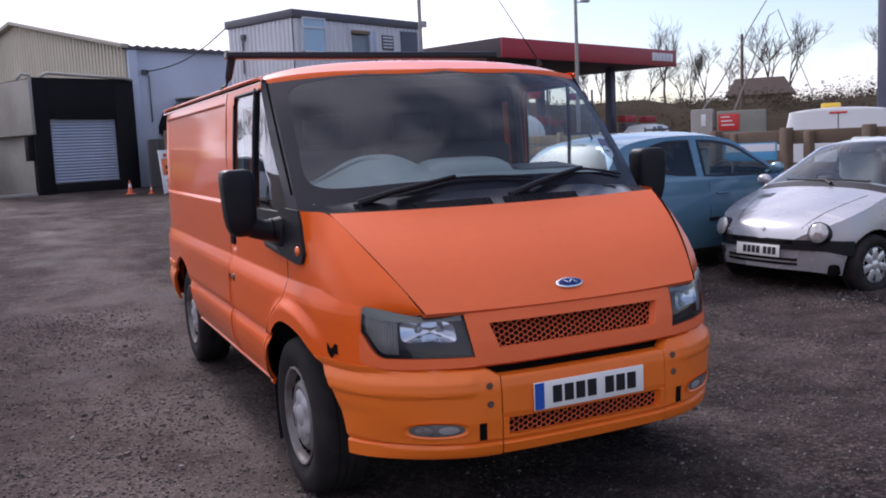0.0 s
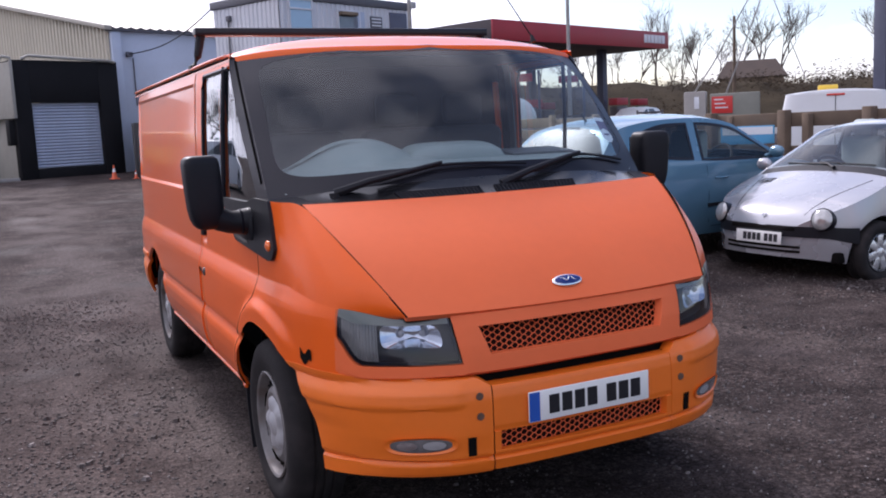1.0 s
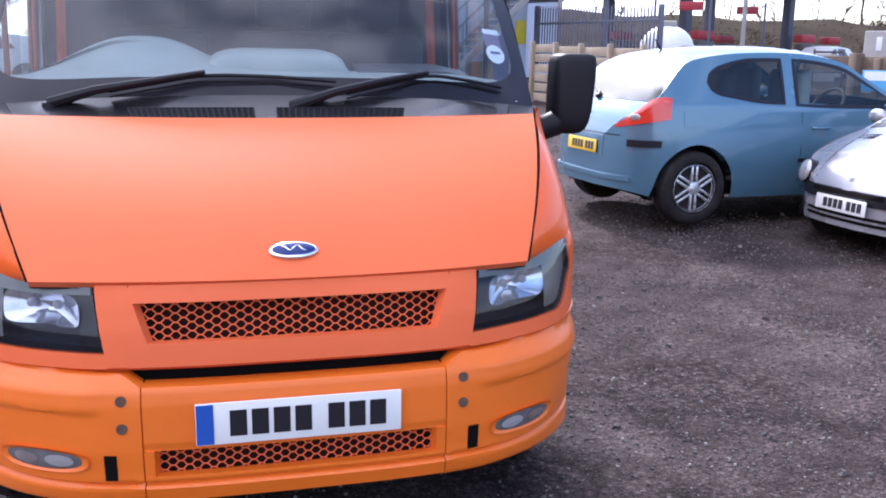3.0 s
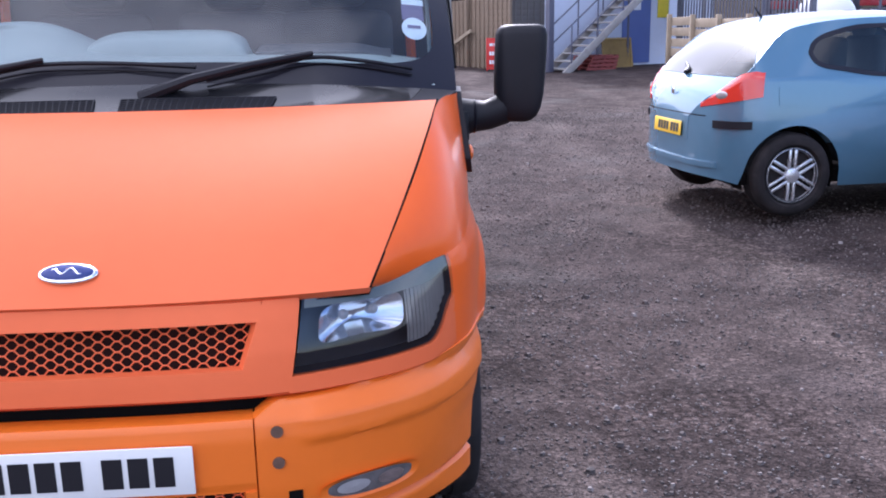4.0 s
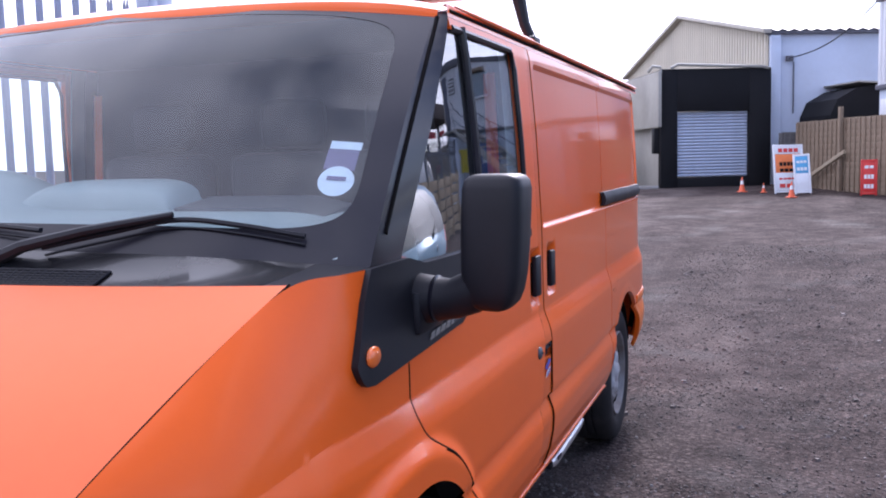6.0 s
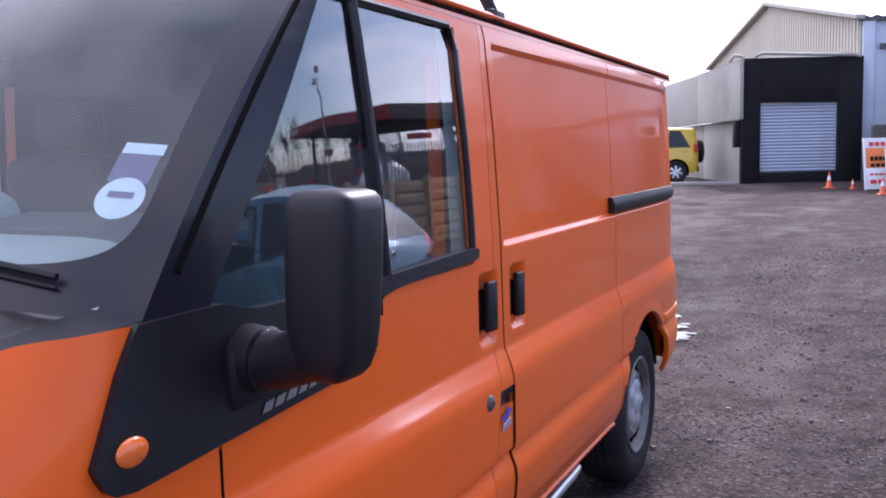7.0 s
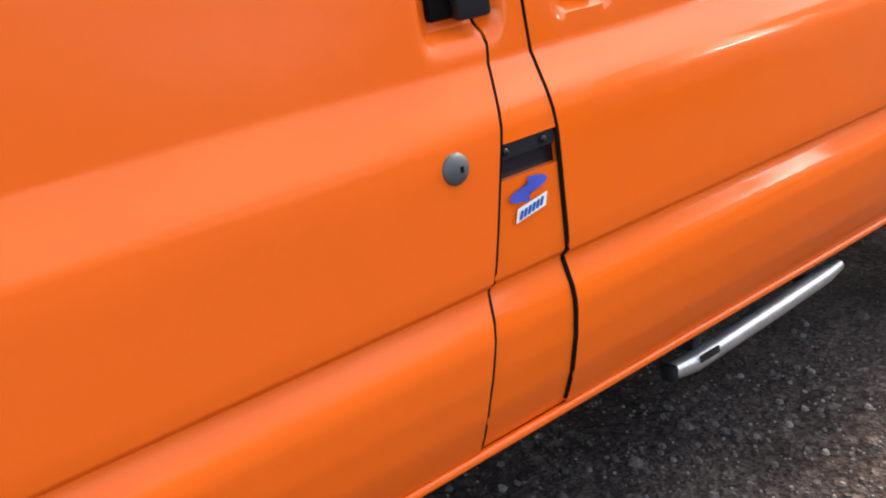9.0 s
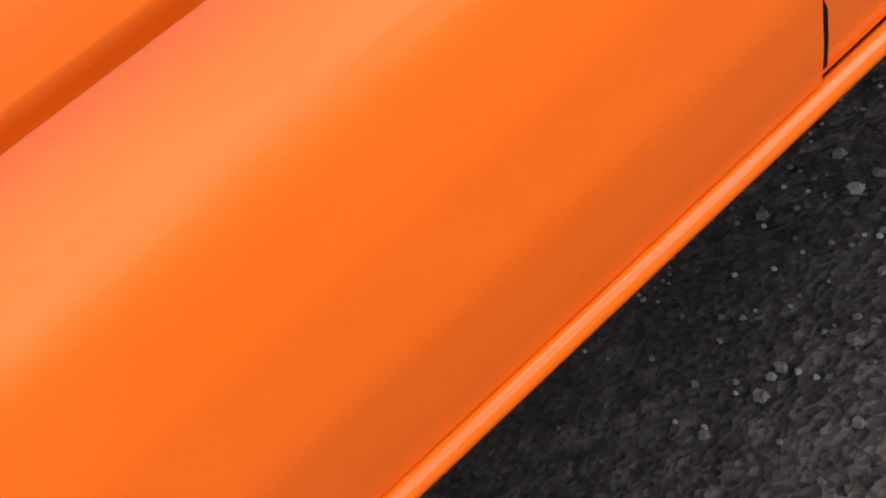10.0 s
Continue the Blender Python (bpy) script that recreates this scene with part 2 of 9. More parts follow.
def prism(bm, pts, axis, lo, hi):
    """The outline pts (pairs in the two other axes, in order) drawn out from lo to hi along axis."""
    def at(p, d):
        v = list(p)
        v.insert(axis, d)
        return v
    a = [bm.verts.new(at(p, lo)) for p in pts]
    b = [bm.verts.new(at(p, hi)) for p in pts]
    bm.faces.new(a)
    bm.faces.new(b[::-1])
    for i in range(len(pts)):
        j = (i + 1) % len(pts)
        bm.faces.new((a[i], a[j], b[j], b[i]))


def tube(bm, pts, r, sides=10, cap=True):
    """A pipe through pts; r is one radius or one for each point."""
    pts = [Vector(p) for p in pts]
    rs = r if isinstance(r, (list, tuple)) else [r] * len(pts)
    rings = []
    up = Vector((0, 0, 1))
    for i, p in enumerate(pts):
        d = (pts[min(i + 1, len(pts) - 1)] - pts[max(i - 1, 0)]).normalized()
        side = d.cross(up if abs(d.z) < 0.95 else Vector((1, 0, 0))).normalized()
        top = side.cross(d)
        rings.append([bm.verts.new(p + (side * math.cos(k) + top * math.sin(k)) * rs[i]) for k in [2 * math.pi * s / sides for s in range(sides)]])
    for a, b in zip(rings, rings[1:]):
        for k in range(sides):
            bm.faces.new((a[k], a[(k + 1) % sides], b[(k + 1) % sides], b[k]))
    if cap:
        bm.faces.new(rings[0][::-1])
        bm.faces.new(rings[-1])


def lathe(bm, prof, sides=40, cap=True):
    """The profile (distance along the axis, radius) turned round the x axis."""
    rings = []
    for d, r in prof:
        rings.append([bm.verts.new((d, r * math.cos(k), r * math.sin(k))) for k in [2 * math.pi * s / sides for s in range(sides)]])
    for a, b in zip(rings, rings[1:]):
        for k in range(sides):
            bm.faces.new((a[k], a[(k + 1) % sides], b[(k + 1) % sides], b[k]))
    if cap and prof[0][1] > 1e-4:
        bm.faces.new(rings[0])
    if cap and prof[-1][1] > 1e-4:
        bm.faces.new(rings[-1])


def interp(table, x):
    """Straight lines through the pairs of the table."""
    if x <= table[0][0]:
        return table[0][1]
    for (a, p), (b, q) in zip(table, table[1:]):
        if x <= b:
            return p + (q - p) * (x - a) / (b - a)
    return table[-1][1]


def ease(x, a, b):
    k = min(1.0, max(0.0, (x - a) / (b - a)))
    return k * k * (3 - 2 * k)


def smooth_table(table, steps=60):
    """A Catmull-Rom curve through the pairs, tabled."""
    out = []
    n = len(table)
    for i in range(n - 1):
        p0, p1, p2, p3 = table[max(i - 1, 0)], table[i], table[i + 1], table[min(i + 2, n - 1)]
        for k in range(steps // (n - 1) + 2):
            t = k / (steps // (n - 1) + 2)
            out.append(tuple(0.5 * (2 * b + (c - a) * t + (2 * a - 5 * b + 4 * c - d) * t * t + (3 * b - a - 3 * c + d) * t ** 3)
                             for a, b, c, d in zip(p0, p1, p2, p3)))
    return out + [table[-1]]


# ---------------------------------------------------------------- ground
def ground_z(x, y):
    rise = 0.026 * max(0.0, y - 5.5) * ease(y, 5.5, 12.0)
    side = 0.020 * max(0.0, x - 1.4) * ease(x, 1.4, 3.0)
    return min(rise, 0.56) + min(side, 0.09) * (1 - ease(y, 8.0, 18.0))


bm = bmesh.new()
gx = sorted(set(lin(-900, -60, 8) + lin(-60, -12, 13) + lin(-12, 16, 57) + lin(16, 60, 12) + lin(60, 900, 8)))
gy = sorted(set(lin(-900, -60, 8) + lin(-60, -8, 14) + lin(-8, 34, 85) + lin(34, 90, 12) + lin(90, 1200, 10)))
def ground_at(x, y):
    near = 1.0 if abs(x) < 40 and -30 < y < 60 else 0.0
    n = noise.noise(Vector((x * 0.35, y * 0.35, 0))) * 0.022 + noise.noise(Vector((x * 1.3, y * 1.3, 4))) * 0.008
    flat = ease(math.hypot(max(0, abs(x) - 1.2), max(0, abs(y - 2.4) - 2.6)), 0.0, 2.0)
    return Vector((x, y, ground_z(x, y) + n * near * flat))
grid(bm, ground_at, gx, gy)
M_GROUND = bpy.data.materials.new("gravel_yard")
structure("ground", bm, M_GROUND, "worn dark grey tarmac and gravel yard with dusty tracks", "ground", angle=80)


DUST_X = 0.05   # the strip runs along the yard at about x = -1.35


def ground_material(m):
    m.use_nodes = True
    n, l = m.node_tree.nodes, m.node_tree.links
    b = n["Principled BSDF"]
    co = n.new("ShaderNodeTexCoord")

    def tex(kind, s, detail=6.0):
        t = n.new(kind)
        t.inputs["Scale"].default_value = s
        if kind == "ShaderNodeTexNoise":
            t.inputs["Detail"].default_value = detail
        l.new(co.outputs["Object"], t.inputs["Vector"])
        return t

    def ramp(src, p0, p1, c0=(0, 0, 0, 1), c1=(1, 1, 1, 1)):
        r = n.new("ShaderNodeValToRGB")
        r.color_ramp.elements[0].position, r.color_ramp.elements[0].color = p0, c0
        r.color_ramp.elements[1].position, r.color_ramp.elements[1].color = p1, c1
        l.new(src, r.inputs["Fac"])
        return r.outputs["Color"]

    def mix(f, a, c, mode="MIX"):
        k = n.new("ShaderNodeMix")
        k.data_type, k.blend_type = "RGBA", mode
        for src, name in ((f, "Factor"), (a, "A"), (c, "B")):
            if isinstance(src, (int, float)):
                k.inputs[name].default_value = src
            elif isinstance(src, tuple):
                k.inputs[name].default_value = src
            else:
                l.new(src, k.inputs[name])
        return k.outputs["Result"]
    patch = ramp(tex("ShaderNodeTexNoise", 0.42, 9.0).outputs["Fac"], 0.36, 0.66)
    base = mix(patch, (0.056, 0.045, 0.044, 1), (0.083, 0.067, 0.064, 1))
    mid = ramp(tex("ShaderNodeTexNoise", 3.5, 9.0).outputs["Fac"], 0.33, 0.70, (0.62, 0.61, 0.61, 1), (1.32, 1.30, 1.28, 1))
    base = mix(1.0, base, mid, "MULTIPLY")
    # dusty wheel tracks that run along the yard
    sep = n.new("ShaderNodeSeparateXYZ")
    l.new(co.outputs["Object"], sep.inputs[0])
    bend = n.new("ShaderNodeMath")
    bend.operation = "MULTIPLY_ADD"
    l.new(tex("ShaderNodeTexNoise", 0.35, 4.0).outputs["Fac"], bend.inputs[0])
    bend.inputs[1].default_value = 2.6
    l.new(sep.outputs["X"], bend.inputs[2])
    wave = n.new("ShaderNodeMath")
    wave.operation = "SINE"
    turn = n.new("ShaderNodeMath")
    turn.operation = "MULTIPLY"
    turn.inputs[1].default_value = 3.3
    l.new(bend.outputs[0], turn.inputs[0])
    l.new(turn.outputs[0], wave.inputs[0])
    track = ramp(wave.outputs[0], 0.35, 0.95)
    worn = ramp(tex("ShaderNodeTexNoise", 1.7, 9.0).outputs["Fac"], 0.40, 0.64)
    track = mix(1.0, track, worn, "MULTIPLY")
    base = mix(mix(1.0, track, (0.7, 0.7, 0.7, 1), "MULTIPLY"), base, (0.106, 0.087, 0.081, 1))
    # pale dust driven into a broad strip beside the van
    off = n.new("ShaderNodeMath")
    off.operation = "ADD"
    l.new(bend.outputs[0], off.inputs[0])
    off.inputs[1].default_value = DUST_X
    far = n.new("ShaderNodeMath")
    far.operation = "ABSOLUTE"
    l.new(off.outputs[0], far.inputs[0])
    strip = ramp(far.outputs[0], 0.25, 0.95, (1, 1, 1, 1), (0, 0, 0, 1))
    strip = mix(1.0, strip, ramp(tex("ShaderNodeTexNoise", 1.3, 9.0).outputs["Fac"], 0.34, 0.58), "MULTIPLY")
    base = mix(strip, base, (0.109, 0.091, 0.086, 1))
    # lumps of stone, shade painted into the gaps between them, then grit; the dusty tracks hide most of the lumps
    lump = tex("ShaderNodeTexVoronoi", 31.0)
    lump.inputs["Randomness"].default_value = 1.0
    tone = ramp(lump.outputs["Color"], 0.15, 0.9, (0.62, 0.61, 0.62, 1), (1.42, 1.40, 1.38, 1))
    pit_shade = ramp(lump.outputs["Distance"], 0.28, 0.62, (1.08, 1.08, 1.08, 1), (0.55, 0.54, 0.54, 1))
    loose = ramp(tex("ShaderNodeTexNoise", 1.1, 7.0).outputs["Fac"], 0.36, 0.60, (0.25, 0.25, 0.25, 1), (1, 1, 1, 1))
    loose = mix(mix(1.0, strip, (0.75, 0.75, 0.75, 1), "MULTIPLY"), loose, (0.0, 0.0, 0.0, 1))
    base = mix(loose, base, mix(1.0, base, mix(1.0, tone, pit_shade, "MULTIPLY"), "MULTIPLY"))
    grit = tex("ShaderNodeTexVoronoi", 118.0)
    speck = ramp(grit.outputs["Color"], 0.2, 0.95, (0.55, 0.55, 0.55, 1), (1.5, 1.48, 1.46, 1))
    base = mix(1.0, base, speck, "MULTIPLY")
    damp = ramp(tex("ShaderNodeTexNoise", 0.9, 5.0).outputs["Fac"], 0.54, 0.70)
    base = mix(damp, base, mix(1.0, base, (0.76, 0.74, 0.75, 1), "MULTIPLY"))
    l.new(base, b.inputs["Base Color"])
    r = n.new("ShaderNodeMapRange")
    r.inputs["To Min"].default_value, r.inputs["To Max"].default_value = 0.92, 0.62
    l.new(damp, r.inputs["Value"])
    l.new(r.outputs["Result"], b.inputs["Roughness"])
    b.inputs["Specular IOR Level"].default_value = 0.05
    h = mix(0.5, mix(0.35, pit_shade, grit.outputs["Distance"]), tex("ShaderNodeTexNoise", 14.0, 10.0).outputs["Fac"])
    bp = n.new("ShaderNodeBump")
    bp.inputs["Strength"].default_value, bp.inputs["Distance"].default_value = 1.0, 0.024
    l.new(h, bp.inputs["Height"])
    l.new(bp.outputs["Normal"], b.inputs["Normal"])


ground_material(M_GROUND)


# ---------------------------------------------------------------- loose stones and a puddle
def stones(name, label, count, area, size, mat, seed):
    rnd = random.Random(seed)
    verts, faces = [], []
    for _ in range(count):
        x0, x1, y0, y1 = area
        x, y = rnd.uniform(x0, x1), rnd.uniform(y0, y1)
        if noise.noise(Vector((x * 0.9, y * 0.9, 7))) < rnd.uniform(-0.55, 0.35):
            continue
        r = size * rnd.uniform(0.45, 1.0) * (2.2 if rnd.random() < 0.03 else 1.0)
        z = ground_at(x, y).z
        a, k = rnd.uniform(0, 6.28), len(verts)
        n = 5
        for i in range(n):
            t = a + 6.283 * i / n
            rr = r * rnd.uniform(0.75, 1.2)
            verts.append((x + rr * math.cos(t), y + rr * math.sin(t) * 0.8, z - 0.002))
        for i in range(n):
            t = a + 6.283 * i / n + 0.4
            rr = r * rnd.uniform(0.45, 0.75)
            verts.append((x + rr * math.cos(t), y + rr * math.sin(t) * 0.8, z + r * rnd.uniform(0.45, 0.8)))
        for i in range(n):
            j = (i + 1) % n
            faces.append((k + i, k + j, k + n + j, k + n + i))
        faces.append(tuple(k + n + i for i in range(n)))
    me = bpy.data.meshes.new(name)
    me.from_pydata(verts, [], faces)
    me.materials.append(mat)
    return tagged(new(name, me), label, "gravel", kind="stuff")


def stone_material():
    m = material("loose_gravel", (0.16, 0.145, 0.135), 0.85, var=0.2, scale=3.0)
    n, l = m.node_tree.nodes, m.node_tree.links
    g = n.new("ShaderNodeNewGeometry")
    r = n.new("ShaderNodeValToRGB")
    r.color_ramp.elements[0].color, r.color_ramp.elements[1].color = (0.045, 0.038, 0.037, 1), (0.24, 0.215, 0.205, 1)
    e = r.color_ramp.elements.new(0.85)
    e.color = (0.115, 0.096, 0.090, 1)
    l.new(g.outputs["Random Per Island"], r.inputs["Fac"])
    l.new(r.outputs["Color"], n["Principled BSDF"].inputs["Base Color"])
    return m


M_STONES = stone_material()
stones("gravel", "fine loose gravel beside the van", 30000, (-0.2, 4.6, -1.5, 6.5), 0.0070, M_STONES, 1)
stones("gravel", "loose gravel on the open side of the yard", 36000, (-6.0, -0.9, -2.6, 7.0), 0.0125, M_STONES, 2)
stones("gravel", "scattered gravel across the yard", 36000, (0.6, 7.5, -1.0, 13.0), 0.0125, M_STONES, 3)
stones("gravel", "pale stone chips beside the van's sill", 1500, (0.3, 2.2, 0.9, 3.4), 0.0062, material("pale_chips", (0.18, 0.17, 0.172), 0.8, var=0.3, scale=9.0), 4)
bm = bmesh.new()
for cx, cy, rx, ry, sd in ((0.28, 7.26, 0.24, 0.20, 1), (0.20, 8.05, 0.13, 0.09, 4), (0.36, 7.62, 0.10, 0.07, 6), (0.53, 7.40, 0.05, 0.03, 9), (0.50, 7.16, 0.04, 0.025, 12), (0.42, 7.74, 0.045, 0.03, 15)):
    vs = []
    for k in range(96):
        a = 2 * math.pi * k / 96
        ray = Vector((math.cos(a), math.sin(a), 0))
        rr = 1 + 0.5 * noise.noise(ray * 2.2 + Vector((0, 0, sd))) + 0.35 * noise.noise(ray * 7.0 + Vector((0, 0, sd + 0.5)))
        x, y = cx + rx * rr * math.cos(a), cy + ry * rr * math.sin(a)
        vs.append(bm.verts.new((x, y, ground_at(cx, cy).z + 0.012)))
    bm.faces.new(vs)
M_WATER = material("puddle_water", (0.05, 0.046, 0.042), 0.03, var=0.1, spec=0.9)
tagged(new("water", finish("water", bm, M_WATER)), "shallow puddle of rain water on the yard", "puddle", kind="structure")


# ---------------------------------------------------------------- the van
PLAN = smooth_table([(0.0, 0.002), (0.25, 0.006), (0.45, 0.026), (0.58, 0.066), (0.70, 0.130), (0.79, 0.210), (0.855, 0.306), (0.902, 0.42), (0.934, 0.56),
                     (0.952, 0.72), (0.961, 0.90), (0.965, 1.2), (0.966, 1.8), (0.966, 2.6), (0.966, 3.4), (0.964, 4.1), (0.958, 4.5), (0.93, 4.70), (0.86, 4.78)], 220)
ARC = [0.0]
for _a, _b in zip(PLAN, PLAN[1:]):
    ARC.append(ARC[-1] + math.dist(_a, _b))
SIDE = [(0.395, 0.916), (0.425, 0.922), (0.43, 0.926), (0.455, 0.938), (0.50, 0.955), (0.56, 0.966), (0.615, 0.969), (0.64, 0.965), (0.682, 0.949), (0.688, 0.949),
        (0.695, 0.961), (0.72, 0.963), (0.875, 0.963), (0.91, 0.9613), (0.935, 0.9560), (0.984, 0.9400), (0.990, 0.9372), (1.002, 0.937), (1.3, 0.936), (1.6, 0.924), (1.85, 0.906), (1.92, 0.890)]
FRONT = [(0.33, 0.05), (0.36, 0.012), (0.40, 0.002), (0.44, 0.004), (0.50, 0.0), (0.62, 0.002), (0.655, 0.008), (0.69, 0.03), (0.70, 0.045), (0.705, 0.032), (0.745, 0.036),
         (0.80, 0.044), (0.87, 0.064), (0.915, 0.083), (0.97, 0.11)]


def plan_at(q):
    lo, hi = 0, len(ARC) - 1
    while hi - lo > 1:
        mid = (lo + hi) // 2
        if ARC[mid] <= q:
            lo = mid
        else:
            hi = mid
    k = (q - ARC[lo]) / (ARC[hi] - ARC[lo])
    a, b = Vector(PLAN[lo]), Vector(PLAN[hi])
    a0, b1 = Vector(PLAN[max(lo - 2, 0)]), Vector(PLAN[min(hi + 2, len(PLAN) - 1)])
    d = (b1 - a0).normalized()
    return a + (b - a) * k, Vector((-d.y, d.x))


def q_of_y(y):
    """How far along the plan outline a place on the side lies."""
    for i in range(len(PLAN) - 1):
        if PLAN[i + 1][1] >= y and PLAN[i + 1][1] > PLAN[i][1]:
            k = (y - PLAN[i][1]) / (PLAN[i + 1][1] - PLAN[i][1])
            return ARC[i] + (ARC[i + 1] - ARC[i]) * k
    return ARC[-1]


def q_of_x(x):
    for i in range(len(PLAN) - 1):
        if PLAN[i + 1][0] >= x:
            k = (x - PLAN[i][0]) / (PLAN[i + 1][0] - PLAN[i][0])
            return ARC[i] + (ARC[i + 1] - ARC[i]) * k
    return ARC[-1]


ARCH_F, ARCH_R, AXLE_F, AXLE_R = (0.955, 0.33, 0.470), (3.915, 0.33, 0.478), 0.960, 3.975
ARCH_FORE, ARCH_AFT, FORE_P = 0.560, 0.420, 2.2   # the front arch reaches further ahead of the wheel than behind it


def dent(y, z, y0, y1, z0, z1, soft):
    """1 inside a rounded window of the side, 0 outside it."""
    return ease(y, y0 - soft, y0 + soft) * (1 - ease(y, y1 - soft, y1 + soft)) * ease(z, z0 - soft, z0 + soft) * (1 - ease(z, z1 - soft, z1 + soft))


def wrap(q, z, out=0.0, side=1, recess=True):
    """A place on the van's skin: q along the plan outline from the middle of the nose, z up, out proud of it."""
    p, n = plan_at(q)
    y = p.y
    w = ease(y, 0.03, 0.42)
    d = interp(FRONT, z) * (1 - w) + (0.966 - interp(SIDE, z)) * w
    if z > 1.05:
        d += 0.03 * ease(z, 1.05, 1.35) * (1 - ease(y, 0.75, 1.35))
    if recess and y > 1.9:
        d += 0.014 * dent(y, z, 2.235, 4.63, 1.283, 1.835, 0.008)
    if recess and y > 1.9:
        if side > 0:
            d += 0.030 * dent(y, z, 2.285, 2.385, 1.045, 1.205, 0.016)
        d += 0.030 * dent(y, z, 2.055, 2.165, 1.035, 1.205, 0.016)
    if y < 1.8:
        r = arch_dist(y, z)
        d -= 0.020 * ease(r, 0.585, 0.520) * ease(z, 0.3, 0.5) * ease(y, 0.50, 0.66)
    if y > 3.2:
        r = math.hypot(y - ARCH_R[0], z - ARCH_R[1])
        d -= 0.003 * ease(r, 0.535, 0.495)
    p = p + n * (d - out)
    return Vector((p.x * side, p.y, z))


def inner(side):
    def f(p):
        t = Vector((-p.x * 1.0, max(0.0, 0.9 - p.y), 0.0))
        return t.normalized() if t.length > 1e-6 else Vector((0, 1, 0))
    return f


Z_FINE = sorted(set(lin(0.43, 1.0, 58) + lin(1.0, 1.9, 62) + [0.68, 0.686, 0.692, 0.698, 1.273, 1.278, 1.288, 1.293]))


def zs_between(a, b):
    return [a] + [z for z in Z_FINE if a + 0.003 < z < b - 0.003] + [b]


def arch_z(arch, y, grow=0.0):
    r = arch[2] + grow
    if arch is ARCH_F:
        if y < arch[0]:
            return arch[1] + r * max(0.0, 1 - ((arch[0] - y) / ARCH_FORE) ** FORE_P) ** (1 / FORE_P)
        return arch[1] + r * math.sqrt(max(0.0, 1 - ((y - arch[0]) / ARCH_AFT) ** 2))
    return arch[1] + math.sqrt(max(0.0, r * r - (y - arch[0]) ** 2))


def arch_dist(y, z):
    """How far a place lies from the front arch's centre, in the arch's own measure."""
    dy, dz = abs(y - ARCH_F[0]), max(0.0, z - ARCH_F[1])
    if y < ARCH_F[0]:
        return ((dy * ARCH_F[2] / ARCH_FORE) ** FORE_P + dz ** FORE_P) ** (1 / FORE_P)
    return math.hypot(dy * ARCH_F[2] / ARCH_AFT, z - ARCH_F[1])


DOOR_FRONT = smooth_table([(0.42, 1.384), (0.507, 1.366), (0.582, 1.345), (0.701, 1.287), (0.798, 1.197), (0.860, 1.090), (0.895, 1.035), (0.94, 1.004), (0.99, 0.996), (1.05, 0.996), (1.40, 0.996)], 120)


def door_front(z):
    """Where the front door's leading edge lies at a height."""
    return interp(DOOR_FRONT, z)


def wing_edge(y):
    """The height of the wing's crease: over the lamp, then rising to the door."""
    qi, qo = q_of_x(0.518), q_of_y(0.309)
    if y < 0.309:
        return 0.904 + 0.040 * ease((q_of_y(y) - qi) / (qo - qi), 0.35, 1.0)
    return 0.944 + 0.056 * math.sin(math.pi / 2 * min(1.0, (y - 0.309) / 0.50))


def lamp_foot(u):
    """The lower edge of the headlamp, u from its inner to its outer end."""
    return 0.743 + 0.006 * u + 0.100 * ease(u, 0.74, 1.02) ** 1.7


def bonnet_front(x):
    return Vector((x, 0.072 + 0.055 * (abs(x) / 0.645) ** 2.2, 0.915 + 0.006 * (abs(x) / 0.645) ** 2))


def bonnet_back(x):
    return Vector((x, 0.60 + 0.055 * (abs(x) / 0.835) ** 2, 1.282 + 0.009 * (abs(x) / 0.835) ** 2))


def bonnet_at(a, b):
    """a from -1 to 1 across, b from 0 at the front edge to 1 at the rear."""
    f, r = bonnet_front(a * 0.643), bonnet_back(a * 0.832)
    p = f + (r - f) * b
    k = 4 * b * (1 - b)
    p += Vector((0, -0.030, 0.026)) * k * (1 - 0.3 * abs(a) ** 3)
    p.x += 0.012 * k * a
    return p


def screen_at(a, b, out=0.0):
    """The windscreen's sheet with its pillars: a across, b from its foot to its top."""
    c = abs(a) ** 2.4
    foot = Vector((0.905 * a, 0.70 + 0.165 * c, 1.345 - 0.045 * c))
    top = Vector((0.862 * a, 1.245 + 0.16 * c, 1.940 - 0.038 * c))
    p = foot + (top - foot) * b
    k = 4 * b * (1 - b)
    n = Vector((0.25 * a ** 3, -0.72, 0.66)).normalized()
    return p + n * (0.028 * k + out)


def roof_at(x, y):
    e = abs(x) / 0.872
    front = ease(y, 1.20, 1.62)
    z = 1.955 + 0.062 * front * (1 - e ** 2.4) - 0.030 * e ** 6
    if y < 1.42:
        z -= 0.02 * (1 - ease(y, 1.22, 1.42)) * 1.0
    return z


